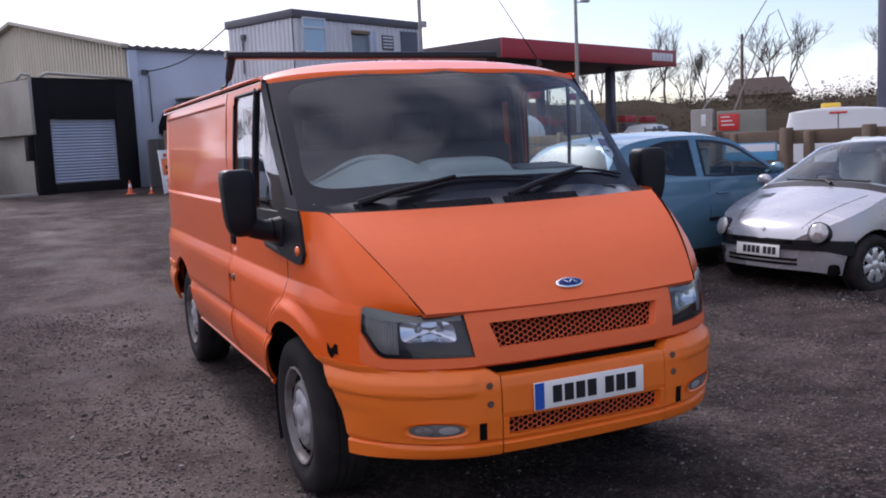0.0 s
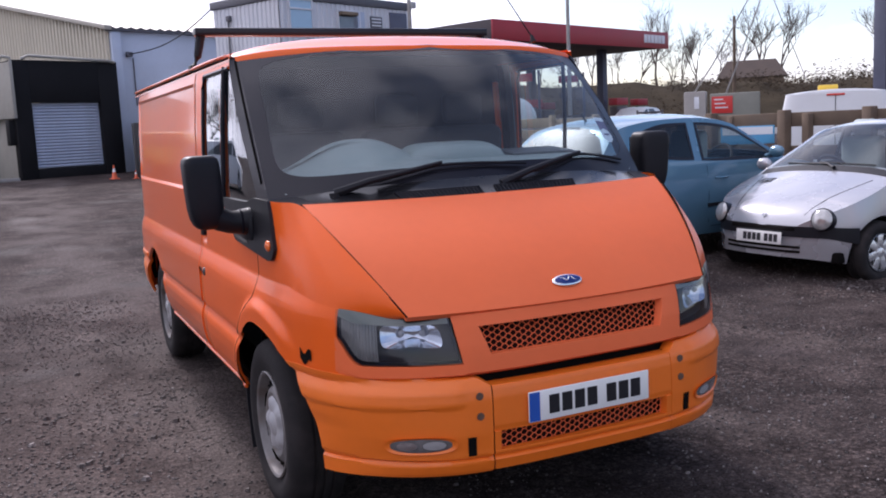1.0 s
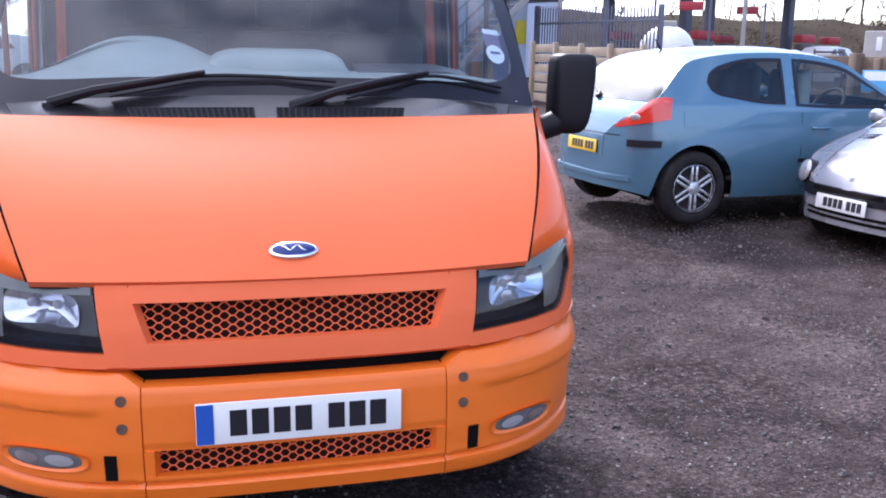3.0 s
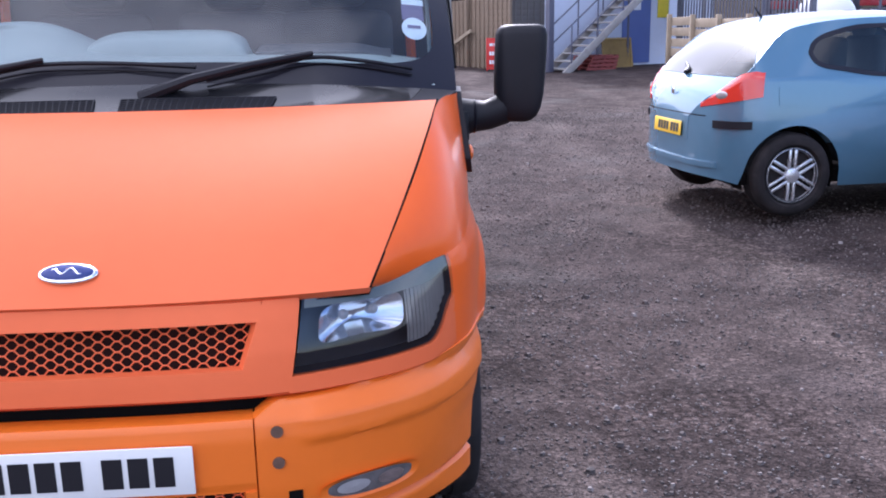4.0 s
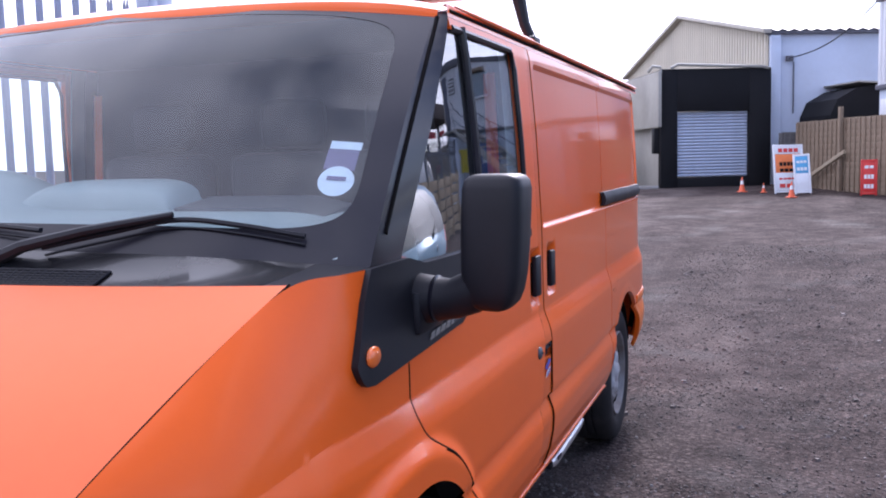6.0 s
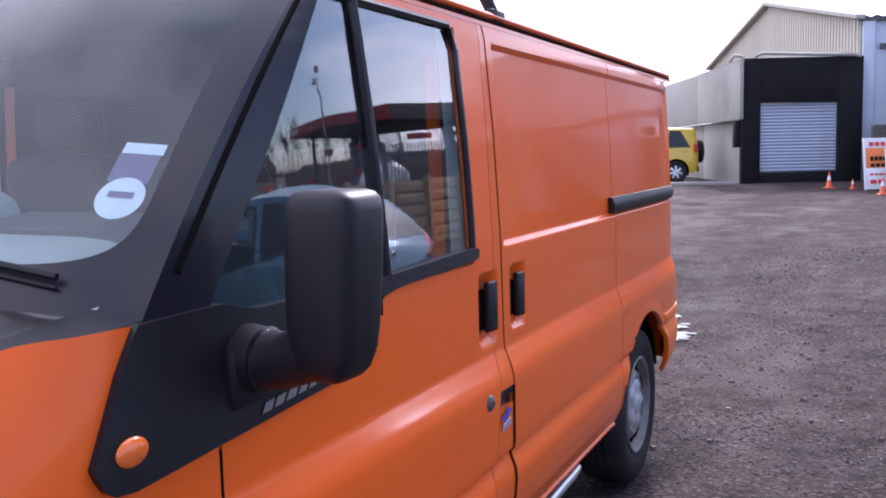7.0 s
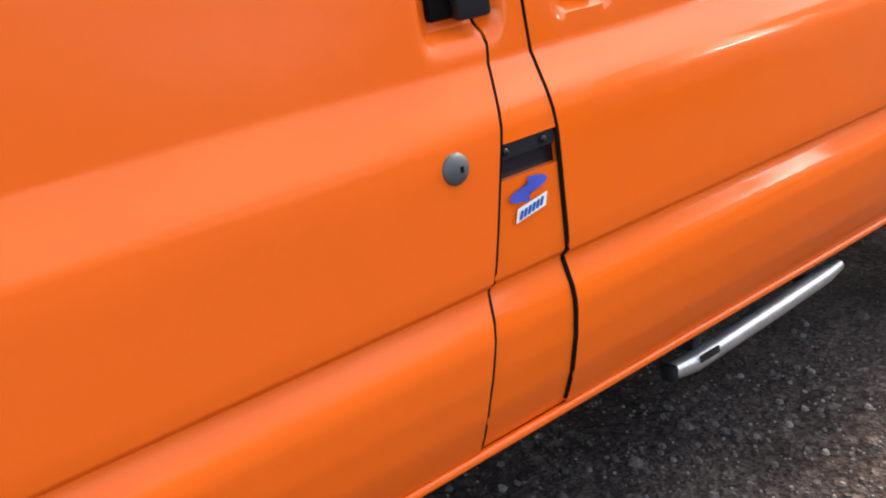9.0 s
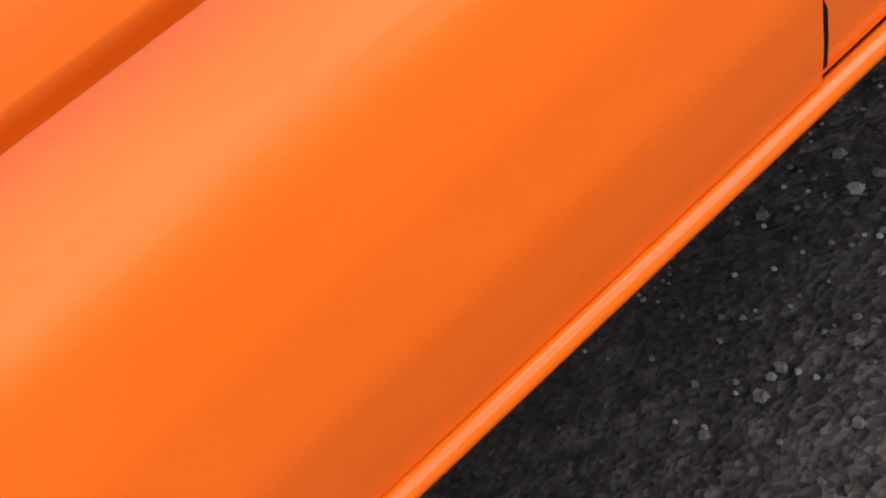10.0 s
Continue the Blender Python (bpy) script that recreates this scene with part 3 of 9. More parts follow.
def build_wheel(parent, x, y, r, w, side, style, rim_mat, dirty=True):
    """A wheel, its disc facing out on the given side."""
    rr = r * (0.66 if style == "alloy" else 0.60)
    bm = bmesh.new()
    if style == "steel":
        lathe(bm, [(-0.03, rr * 0.97), (0.0, rr * 1.03), (0.010, rr * 1.04), (0.014, rr * 1.01), (0.008, rr * 0.97), (-0.022, rr * 0.93), (-0.040, rr * 0.88), (-0.036, rr * 0.80), (-0.012, rr * 0.70), (-0.004, rr * 0.62), (-0.012, rr * 0.50), (-0.03, 0.03)], 48)
    else:
        lathe(bm, [(-0.04, rr * 0.98), (0.0, rr * 1.02), (0.008, rr * 1.0), (0.006, rr * 0.93), (-0.05, rr * 0.88), (-0.06, 0.02)], 40)
    wheel = part("wheel", bm, M_STEEL if style == "steel" else M_DARK, parent, "steel wheel rim" if style == "steel" else "wheel rim")
    wheel.matrix_local = Matrix.Translation((x, y, r)) @ (Matrix.Identity(4) if side > 0 else Matrix.Diagonal((-1, 1, 1, 1)))
    bm = bmesh.new()
    tread = []
    for k in (0.26, 0.50, 0.74):
        x0 = -w + 0.03 + (w - 0.06) * k
        tread += [(x0 - 0.007, r), (x0 - 0.005, r - 0.007), (x0 + 0.005, r - 0.007), (x0 + 0.007, r)]
    lathe(bm, [(-w + 0.01, rr * 0.9), (-w, rr * 1.02), (-w - 0.004, r * 0.83), (-w + 0.012, r * 0.965), (-w + 0.03, r * 0.995)] + tread
          + [(-0.028, r * 0.995), (-0.008, r * 0.975), (0.008, r * 0.945), (0.018, r * 0.88), (0.022, r * 0.80), (0.019, r * 0.73), (0.004, rr * 1.05), (-0.03, rr * 0.98)], 56)
    part("tyre", bm, M_RUBBER, wheel, "worn black tyre")
    bm = bmesh.new()
    if style == "steel":
        def cap_at(i, a):
            d, q, lobe = ((-0.012, 0.62, 0.0), (0.010, 0.60, 0.05), (0.022, 0.52, 0.09), (0.028, 0.40, 0.06), (0.024, 0.27, 0.0), (0.032, 0.22, 0.0), (0.035, 0.02, 0.0))[int(i)]
            r_ = rr * 0.88 * (q + lobe * (0.5 + 0.5 * math.cos(5 * a)) - lobe * 0.5)
            return Vector((d - 0.024 + 0.006 * lobe / 0.09 * math.cos(5 * a), r_ * math.cos(a), r_ * math.sin(a)))
        grid(bm, cap_at, range(7), lin(0, 2 * math.pi, 51))
        part("hub_cap", bm, rim_mat, wheel, "dull grey five-lobed hub cap")
        slot = bmesh.new()
        grid(slot, lambda t, q: Vector((-0.021 - 0.010 * (1 - abs(2 * q - 1)) - (0.012 if q > 0.5 else 0.0), 0, 0)) + Vector((0, math.cos(t), math.sin(t))) * rr * (0.745 + 0.115 * q - 0.02 * (t / 0.2) ** 2 * (1 if q > 0.5 else -1)), lin(-0.19, 0.19, 7), lin(0, 1, 4), 0.006, lambda p: Vector((-1, 0, 0)))
        slot_mesh = finish("wheel_hole", slot, M_SEAM)
        for k in range(8):
            hole = new("wheel_hole", slot_mesh)
            hole.parent = wheel
            hole.matrix_local = Matrix.Translation((0.014, 0, 0)) @ Matrix.Rotation(2 * math.pi * (k + 0.5) / 8, 4, "X")
    else:
        n = 6 if style == "alloy" else 7
        for k in range(n):
            m = Matrix.Rotation(2 * math.pi * k / n, 4, "X")
            for off in ((-0.022, 0.022) if style == "alloy" else (0.0,)):
                vs = box(bm, (-0.008, off, rr * 0.55), (0.026, 0.022 if style == "alloy" else 0.07, rr * 0.80), 0.006)
                bmesh.ops.transform(bm, matrix=m, verts=[v for v in vs if v.is_valid])
        lathe(bm, [(-0.02, rr * 0.28), (0.01, rr * 0.26), (0.016, rr * 0.14), (0.018, 0.004)], 24)
        lathe(bm, [(0.004, rr * 1.01), (0.008, rr * 0.96), (-0.015, rr * 0.90)], 40, False)
        part("spokes", bm, rim_mat, wheel, "silver spokes")
    return wheel


def number_plate(parent, w, h, mat, name="number_plate"):
    """Upright in x and z, facing -y; its centre at the origin."""
    bm = bmesh.new()
    box(bm, (0, 0, 0), (w, 0.006, h), 0.0025)
    plate = part(name, bm, mat, parent, "number plate with plain bars")
    k = h / 0.111
    x = -w * 0.34
    for i in range(7):
        bm = bmesh.new()
        box(bm, (x + 0.021 * k, -0.0042, 0), (0.042 * k, 0.002, 0.068 * k))
        part("plate_bar", bm, M_BAR, plate)
        x += (0.054 + (0.03 if i == 3 else 0.0)) * k
    return plate


M_FOG = material("fog_glass", (0.17, 0.165, 0.17), 0.10, metal=0.4, var=0.5, scale=30.0, coat=1.0)
M_RIBBED = material("ribbed_grey_lens", (0.26, 0.25, 0.24), 0.2, metal=0.3, var=0.15, scale=20.0)
M_MILKY = material("milky_lens_edge", (0.21, 0.235, 0.205), 0.3, var=0.15)
M_REFLECTOR = material("lamp_reflector", (0.80, 0.84, 0.92), 0.16, metal=1.0, var=0.1, scale=40.0, bump=0.002, bump_scale=55.0)
M_BOLT = material("rusty_bolt_hole", (0.12, 0.065, 0.045), 0.7, var=0.4, scale=60.0)
M_LOCK = material("grey_plastic", (0.07, 0.075, 0.085), 0.5, var=0.15, scale=20.0)


def scuff_material(name, color, stretch, low, high):
    """Broken scrapes: rust where the noise is high, nothing between."""
    m = material(name, color, 0.8, var=0.4, scale=30.0)
    n, l = m.node_tree.nodes, m.node_tree.links
    co, mp, tx, rp = n.new("ShaderNodeTexCoord"), n.new("ShaderNodeMapping"), n.new("ShaderNodeTexNoise"), n.new("ShaderNodeMapRange")
    mp.inputs["Scale"].default_value = stretch
    tx.inputs["Scale"].default_value, tx.inputs["Detail"].default_value, tx.inputs["Roughness"].default_value = 16.0, 8.0, 0.7
    rp.inputs["From Min"].default_value, rp.inputs["From Max"].default_value = low, high
    l.new(co.outputs["Object"], mp.inputs["Vector"])
    l.new(mp.outputs["Vector"], tx.inputs["Vector"])
    l.new(tx.outputs["Fac"], rp.inputs["Value"])
    l.new(rp.outputs["Result"], n["Principled BSDF"].inputs["Alpha"])
    return m


def build_van():
    van = thing("panel_van", None, None, "orange panel van with black windscreen surround and black mirrors", "van")
    # dark core behind the panel gaps
    bm = bmesh.new()
    for s in (1, -1):
        grid(bm, lambda u, v: wrap(q_of_y(u), v, -0.046, s, False), lin(2.06, 3.46, 24), lin(0.44, 1.9, 30))
        grid(bm, lambda u, v: wrap(q_of_y(u), v, -0.046, s, False), lin(3.46, 4.76, 16), lin(0.83, 1.9, 24))
        grid(bm, lambda u, v: wrap(q_of_y(u), v, -0.046, s, False), lin(4.46, 4.76, 6), lin(0.48, 0.83, 6))
        grid(bm, lambda u, v: wrap(q_of_y(u), v, -0.046, s, False), lin(1.5, 2.06, 10), lin(0.44, 1.2, 14))
        grid(bm, lambda u, v: wrap(u, v, -0.06, s, False), lin(0.0, q_of_y(0.34), 24), lin(0.45, 0.86, 8))
        grid(bm, lambda u, v: wrap(q_of_y(u), v, -0.046, s, False), lin(0.60, 1.5, 24), lin(0.84, 1.06, 4))
    grid(bm, lambda u, v: bonnet_at(u, v) + Vector((0, 0.02, -0.022)), lin(-1.0, 1.0, 20), lin(0.0, 1.0, 12))
    part("inner_shell", bm, M_SEAM, van)
    bm = bmesh.new()
    box(bm, (0, 2.5, 0.40), (1.30, 4.2, 0.06), 0.01)
    for sx in (1, -1):
        box(bm, (0.74 * sx, 2.5, 0.42), (0.28, 1.85, 0.06), 0.01)
    for y in (0.5, 1.6, 3.3, 4.5):
        box(bm, (0, y, 0.35), (1.5, 0.12, 0.08), 0.02)
    part("underbody", bm, M_SEAM, van)
    # unseen boxes added below the floor to stop light passing under the van
    bm = bmesh.new()
    box(bm, (0.35, 2.75, 0.30), (0.62, 1.1, 0.20), 0.04)
    part("light_block_mid", bm, M_SEAM, van)
    bm = bmesh.new()
    box(bm, (0, 0.95, 0.33), (0.8, 1.0, 0.24), 0.06)
    box(bm, (0, 1.75, 0.33), (0.36, 0.8, 0.16), 0.05)
    part("light_block_front", bm, M_SEAM, van)
    for y in (AXLE_F, AXLE_R):
        bm = bmesh.new()
        tube(bm, [(-0.8, y, 0.33), (0.8, y, 0.33)], 0.06, 10)
        part("axle", bm, M_SEAM, van)
    # wheel arch liners
    for s in (1, -1):
        for arch in (ARCH_F, ARCH_R):
            bm = bmesh.new()
            a0, grow = radians(6 if arch is ARCH_F else 16), 0.03 if arch is ARCH_F else 0.004
            grid(bm, lambda a, x: Vector((x * s, arch[0] + math.cos(a) * (arch[2] + grow), arch[1] + math.sin(a) * (arch[2] + grow))), lin(a0, radians(176), 30), lin(0.55, 0.86 if arch is ARCH_F else 0.90, 4))
            grid(bm, lambda a, r: Vector((0.56 * s, arch[0] + math.cos(a) * r, arch[1] + math.sin(a) * r)), lin(a0, radians(176), 24), lin(0.02, arch[2] + grow, 3))
            part("arch_liner", bm, M_SEAM, van, "black wheel arch liner")
        for y, x in ((AXLE_F, 0.928), (AXLE_R, 0.893)):
            build_wheel(van, x * s, y, 0.360, 0.215, s, "steel", M_CAP)
        bm = bmesh.new()
        grid(bm, lambda x, k: Vector((x * s, 1.395 - 0.05 * k * k, 0.44 - 0.30 * k)), lin(0.74, 0.935, 4), lin(0, 1, 7), 0.012, lambda p: Vector((0, 1, 0)))
        part("mud_flap", bm, M_BLACK, van)
    # bonnet
    bm = bmesh.new()
    grid(bm, lambda u, v: bonnet_at(u, v), lin(-1, 1, 44), lin(0, 1, 26), 0.025, lambda p: Vector((0, 0.7, -0.7)))
    bonnet = part("bonnet", bm, M_BONNET, van, "faded matt orange bonnet")
    # badge
    bm = bmesh.new()
    p0, p1 = bonnet_at(0, 0.13), bonnet_at(0, 0.15)
    up = (p1 - p0).normalized()
    m = Matrix.Translation(p0 + Vector((0, -0.004, 0.002))) @ Matrix(((1, 0, 0), (0, up.z, up.y), (0, -up.y, up.z))).to_4x4()
    bmesh.ops.create_uvsphere(bm, u_segments=40, v_segments=12, radius=1.0, matrix=m @ Matrix.Diagonal((0.064, 0.010, 0.027, 1)))
    badge = part("badge", bm, M_CHROME, bonnet, "oval badge with chrome rim")
    bm = bmesh.new()
    bmesh.ops.create_uvsphere(bm, u_segments=40, v_segments=12, radius=1.0, matrix=m @ Matrix.Translation((0, -0.003, 0)) @ Matrix.Diagonal((0.057, 0.0095, 0.0215, 1)))
    part("badge_centre", bm, M_BLUE, bonnet, "blue oval centre")
    bm = bmesh.new()
    tube(bm, [m @ Vector((x, -0.0125 + 4 * x * x, 0.007 * math.sin(x * 170))) for x in lin(-0.034, 0.034, 24)], 0.0022, 6)
    part("badge_stroke", bm, M_CHROME, bonnet)
    # wings
    wing_in = smooth_table([(0.645, 0.127, 0.922), (0.705, 0.24, 1.030), (0.762, 0.38, 1.137), (0.806, 0.52, 1.228), (0.838, 0.657, 1.291), (0.875, 0.765, 1.298), (0.910, 0.868, 1.298)], 60)
    wing_y = smooth_table([(0.128, 0), (0.25, 0), (0.36, 0), (0.48, 0), (0.61, 0), (0.74, 0), (0.868, 0)], 60)
    for s in (1, -1):
        bm = bmesh.new()
        n = len(wing_in)

        def wing_top(u, v):
            i = int(u)
            y = wing_y[i][0]
            a, b = wrap(q_of_y(y), wing_edge(y), 0, 1), Vector(wing_in[i])
            k = 4 * v * (1 - v) * math.sin(math.pi * i / (n - 1))
            p = a + (b - a) * v + Vector((0.013, -0.008, 0.012)) * k
            w = ease(y, 0.55, 0.868)
            p = p * (1 - w) + wrap(q_of_y(p.y), p.z, 0, 1) * w
            return Vector((p.x * s, p.y, p.z))
        grid(bm, wing_top, range(n), lin(0, 1, 14))
        grid(bm, lambda u, v: wrap(q_of_y(u), max(0.715, arch_z(ARCH_F, u)) * (1 - v) + v * wing_edge(u), 0, s), lin(0.302, 0.868, 48), lin(0, 1, 44))
        grid(bm, lambda u, v: wrap(q_of_y(u), arch_z(ARCH_F, u) * (1 - v) + v * 1.10, 0, s), lin(0.868, 0.988, 9), lin(0, 1, 50))
        lip = lambda a: 1.04 * interp([(11, 0.461), (30, 0.477), (45, 0.497), (60, 0.512), (80, 0.522), (96, 0.530)], math.degrees(a))
        flare = lambda a, k: ARCH_F[2] + (lip(a) - ARCH_F[2]) * k
        grid(bm, lambda a, k: wrap(q_of_y(ARCH_F[0] + math.cos(a) * flare(a, k) * ARCH_AFT / ARCH_F[2]), ARCH_F[1] + math.sin(a) * flare(a, k), 0, s), lin(radians(96), radians(11), 34), lin(0, 1, 8))
        grid(bm, lambda z, k: wrap(q_of_y(0.986 + (door_front(z) - 0.006 - 0.986) * k), z, 0, s), lin(0.845, 0.992, 14), lin(0, 1, 8))
        bmesh.ops.remove_doubles(bm, verts=bm.verts, dist=0.0008)
        wing = part("front_wing", bm, M_WING, van, angle=50)
        bm = bmesh.new()
        tube(bm, [bonnet_at(1.003 * s, b) + Vector((0.001 * s, 0, 0.0005)) for b in lin(0, 1, 24)], 0.0030, 6)
        part("bonnet_seam", bm, M_SEAM, bonnet, "dark gap beside the bonnet")
        if s < 0:
            bm = bmesh.new()
            grid(bm, lambda u, v: wrap(q_of_y(u), v + 0.012 * math.sin(u * 90), 0.003, s), lin(0.425, 0.50, 9), lin(0.735, 0.775, 5))
            part("paint_chip", bm, M_SEAM, wing, "black scuffed patch of missing paint")
    # front panel round the grille and under the lamps
    bm = bmesh.new()
    for s in (1, -1):
        xo = lambda z: 0.478 + 0.035 * (z - 0.745) / 0.165
        grid(bm, lambda u, v: wrap(u, v, 0.004, s), lin(0.0, q_of_x(0.42), 20), lin(0.866, 0.908, 6), 0.03, inner(s))
        grid(bm, lambda u, v: wrap(u, v, 0.004, s), lin(0.0, q_of_x(0.42), 20), lin(0.700, 0.768, 8), 0.03, inner(s))
        grid(bm, lambda v, z: wrap(q_of_x(0.370 + 0.040 * (z - 0.766) / 0.106 + (xo(z) - 0.370 - 0.040 * (z - 0.766) / 0.106) * v), z, 0.004, s), lin(0, 1, 8), lin(0.700, 0.908, 20), 0.03, inner(s))
        grid(bm, lambda u, v: wrap(q_of_x(0.470) + (q_of_y(0.312) - q_of_x(0.470)) * u, 0.700 + (lamp_foot(u) - 0.700) * v, 0.004 * (1 - ease(u, 0.8, 1.0)), s), lin(0, 1, 36), lin(0, 1, 7), 0.03, inner(s))
    part("front_panel", bm, M_BONNET, van, "orange grille surround")
    # grille meshes
    def wire_mesh(x0, z0, z1, rows, inset):
        bm = bmesh.new()
        h = (z1 - z0) / rows
        cell = 0.040
        for r in range(rows + 1):
            pts = []
            n = int(2 * x0 / (cell / 4))
            for i in range(n + 1):
                x = -x0 + 2 * x0 * i / n
                ph = (x / cell + (0.5 if r % 2 else 0.0)) % 1.0
                tri = 1 - abs(ph * 2 - 1)
                dz = (min(1.0, max(0.0, tri * 2.0 - 0.5)) - 0.5) * h
                w = wrap(q_of_x(abs(x)), z0 + r * h, -inset, 1)
                pts.append((x, w.y, z0 + r * h + dz))
            tube(bm, pts, 0.0019, 5)
        return bm
    part("grille_mesh", wire_mesh(0.415, 0.762, 0.872, 10, 0.026), M_BONNET, van, "orange wire mesh grille", angle=60)
    # dark sheets hold the shade of the depth behind the meshes as colour
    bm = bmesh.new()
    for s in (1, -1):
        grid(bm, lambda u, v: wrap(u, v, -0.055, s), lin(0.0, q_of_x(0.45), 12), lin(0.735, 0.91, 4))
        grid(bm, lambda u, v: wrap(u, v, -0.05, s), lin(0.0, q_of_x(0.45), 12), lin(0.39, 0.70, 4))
    part("grille_shade_sheet", bm, material("painted_grille_shade", (0.030, 0.012, 0.010), 0.9, var=0.3, spec=0.1), van)
    # bumper in three pieces
    def bumper_top(q):
        return interp([(0.0, 0.664), (0.39, 0.664), (0.44, 0.694), (0.6, 0.700), (1.0, 0.716), (2.0, 0.718)], q)

    def bumper_out(q, z):
        groove = ease(q, 0.47, 0.52) * (ease(z, 0.640, 0.648) * (1 - ease(z, 0.648, 0.70)) * 0.008)
        step = ease(q, 0.47, 0.53) * ease(z, 0.598, 0.606) * (1 - ease(z, 0.64, 0.648)) * 0.007
        lip = -0.012 * dent(q, z, -1, 9, 0.405, 0.416, 0.005)
        return groove + step + lip
    q_seam = q_of_x(0.386)
    for s in (1, -1):
        bm = bmesh.new()
        qs, qe = q_seam + 0.004, q_of_y(0.60)
        y_end = lambda z: ARCH_F[0] - ARCH_FORE * max(0.0, 1 - (max(0.0, z - ARCH_F[1]) / ARCH_F[2]) ** FORE_P) ** (1 / FORE_P)

        def face(u, v):
            zt = bumper_top(qs + (qe - qs) * u)
            z0 = 0.355 - 0.008 * ease(u, 0.5, 1.0)
            z = z0 + (zt - z0) * v
            q = qs + (q_of_y(y_end(z)) - qs) * u
            p, o = wrap(q, z, bumper_out(q, z) + 0.004, s), wrap(q, max(z, 0.52), bumper_out(q, z) + 0.002, s)
            w = ease(p.y, 0.10, 0.42)
            return Vector((p.x + (o.x - p.x) * w, p.y + (o.y - p.y) * w, z))
        grid(bm, face, lin(0, 1, 64), lin(0, 1, 44), 0.03, inner(s))
        grid(bm, lambda u, v: wrap(u, bumper_top(u), 0.004 - 0.05 * v, s) + Vector((0, 0, 0.004 * v)), lin(qs, qe, 40), lin(0, 1, 3))
        corner = part("bumper_corner", bm, M_BUMPER, van, "orange bumper end with fog lamp")
        for z in (0.634, 0.563):
            bm = bmesh.new()
            p = wrap(q_of_x(0.435), z, 0.0065, s)
            bmesh.ops.create_cone(bm, segments=18, radius1=0.0135, radius2=0.0135, depth=0.004, cap_ends=True, matrix=Matrix.Translation(p) @ Matrix.Rotation(radians(90), 4, "X"))
            part("bumper_hole", bm, M_BOLT, corner, "bare bolt hole")
        bm = bmesh.new()
        grid(bm, lambda u, v: wrap(u, v, 0.007, s), lin(q_of_x(0.453), q_of_x(0.482), 6), lin(0.425, 0.492, 6), 0.01, inner(s))
        part("bumper_slot", bm, M_SEAM, corner, "dark slot")
        # fog lamp
        bm = bmesh.new()
        qa, qb = q_of_x(0.525), q_of_x(0.735)
        oval = lambda a, r: wrap(qa + (qb - qa) * (0.5 + 0.5 * r * math.copysign(abs(math.cos(a)) ** 0.7, math.cos(a))), 0.474 + 0.029 * r * math.copysign(abs(math.sin(a)) ** 0.8, math.sin(a)), 0.009 - 0.03 * (1 - r), s)
        grid(bm, oval, lin(0, 2 * math.pi, 33), [0.78, 0.86, 0.95, 1.0, 1.07])
        part("fog_lamp_rim", bm, M_BUMPER, corner)
        bm = bmesh.new()
        grid(bm, lambda a, r: wrap(qa + (qb - qa) * (0.5 + 0.5 * r * math.cos(a)), 0.474 + 0.027 * r * math.copysign(abs(math.sin(a)) ** 0.8, math.sin(a)), 0.0060 + 0.002 * (1 - r * r), s), lin(0, 2 * math.pi, 33), [0.01, 0.3, 0.6, 0.92])
        fog = part("fog_lamp", bm, M_FOG, corner, "grey fog lamp glass")
        for du, wd in ((0.30, 0.17), (0.70, 0.15)):
            bm = bmesh.new()
            grid(bm, lambda a, r: wrap(qa + (qb - qa) * (du + wd * r * math.cos(a)), 0.474 + 0.016 * r * math.sin(a), 0.0085 + 0.002 * (1 - r), s), lin(0, 2 * math.pi, 17), [0.02, 0.5, 1.0])
            part("fog_reflector", bm, M_REFLECTOR if du > 0.5 else M_CAP, fog)
    bm = bmesh.new()
    for s in (1, -1):
        lo = lambda u, v: wrap(u, v, 0.006 - 0.012 * dent(u, v, -1, 9, 0.405, 0.416, 0.005), s)
        grid(bm, lo, lin(0.0, q_seam, 14), lin(0.362, 0.432, 16), 0.03, inner(s))
        grid(bm, lambda u, v: wrap(u, v, 0.004 if v > 0.515 else 0.0, s), lin(0.0, q_seam, 14), lin(0.500, 0.664, 20), 0.03, inner(s))
        grid(bm, lambda u, v: wrap(u, v, 0.005, s), lin(q_of_x(0.362), q_seam, 3), lin(0.432, 0.500, 3), 0.03, inner(s))
        grid(bm, lambda u, v: wrap(u, 0.664, 0.004 - 0.05 * v, s) + Vector((0, 0, 0.003 * v)), lin(0.0, q_seam, 12), lin(0, 1, 3))
    part("bumper_centre", bm, M_BUMPER, van, "orange bumper middle")
    part("lower_mesh", wire_mesh(0.365, 0.432, 0.502, 6, 0.02), M_BONNET, van, "orange lower wire mesh", angle=60)
    plate = number_plate(van, 0.52, 0.111, M_WHITE)
    plate.location = (0, -0.008, 0.569)
    bm = bmesh.new()
    box(bm, (-0.237, -0.0042, 0), (0.042, 0.002, 0.104))
    part("plate_band", bm, M_GB, plate, "blue band of the plate")
    # headlamps
    for s in (1, -1):
        def lamp(u, v, out):
            qi = q_of_x(0.482 + 0.036 * v)
            qo = q_of_y(0.305 + 0.004 * v)
            q = qi + (qo - qi) * u
            zt = 0.903 + 0.040 * ease(u, 0.35, 1.0)
            zb = lamp_foot(u) + 0.004
            return wrap(q, zb + (zt - zb) * v, out, s)
        bm = bmesh.new()
        grid(bm, lambda u, v: lamp(u, v, -0.045 + 0.03 * ease(u, 0.8, 1.0)), lin(0, 1, 20), lin(0, 1, 10))
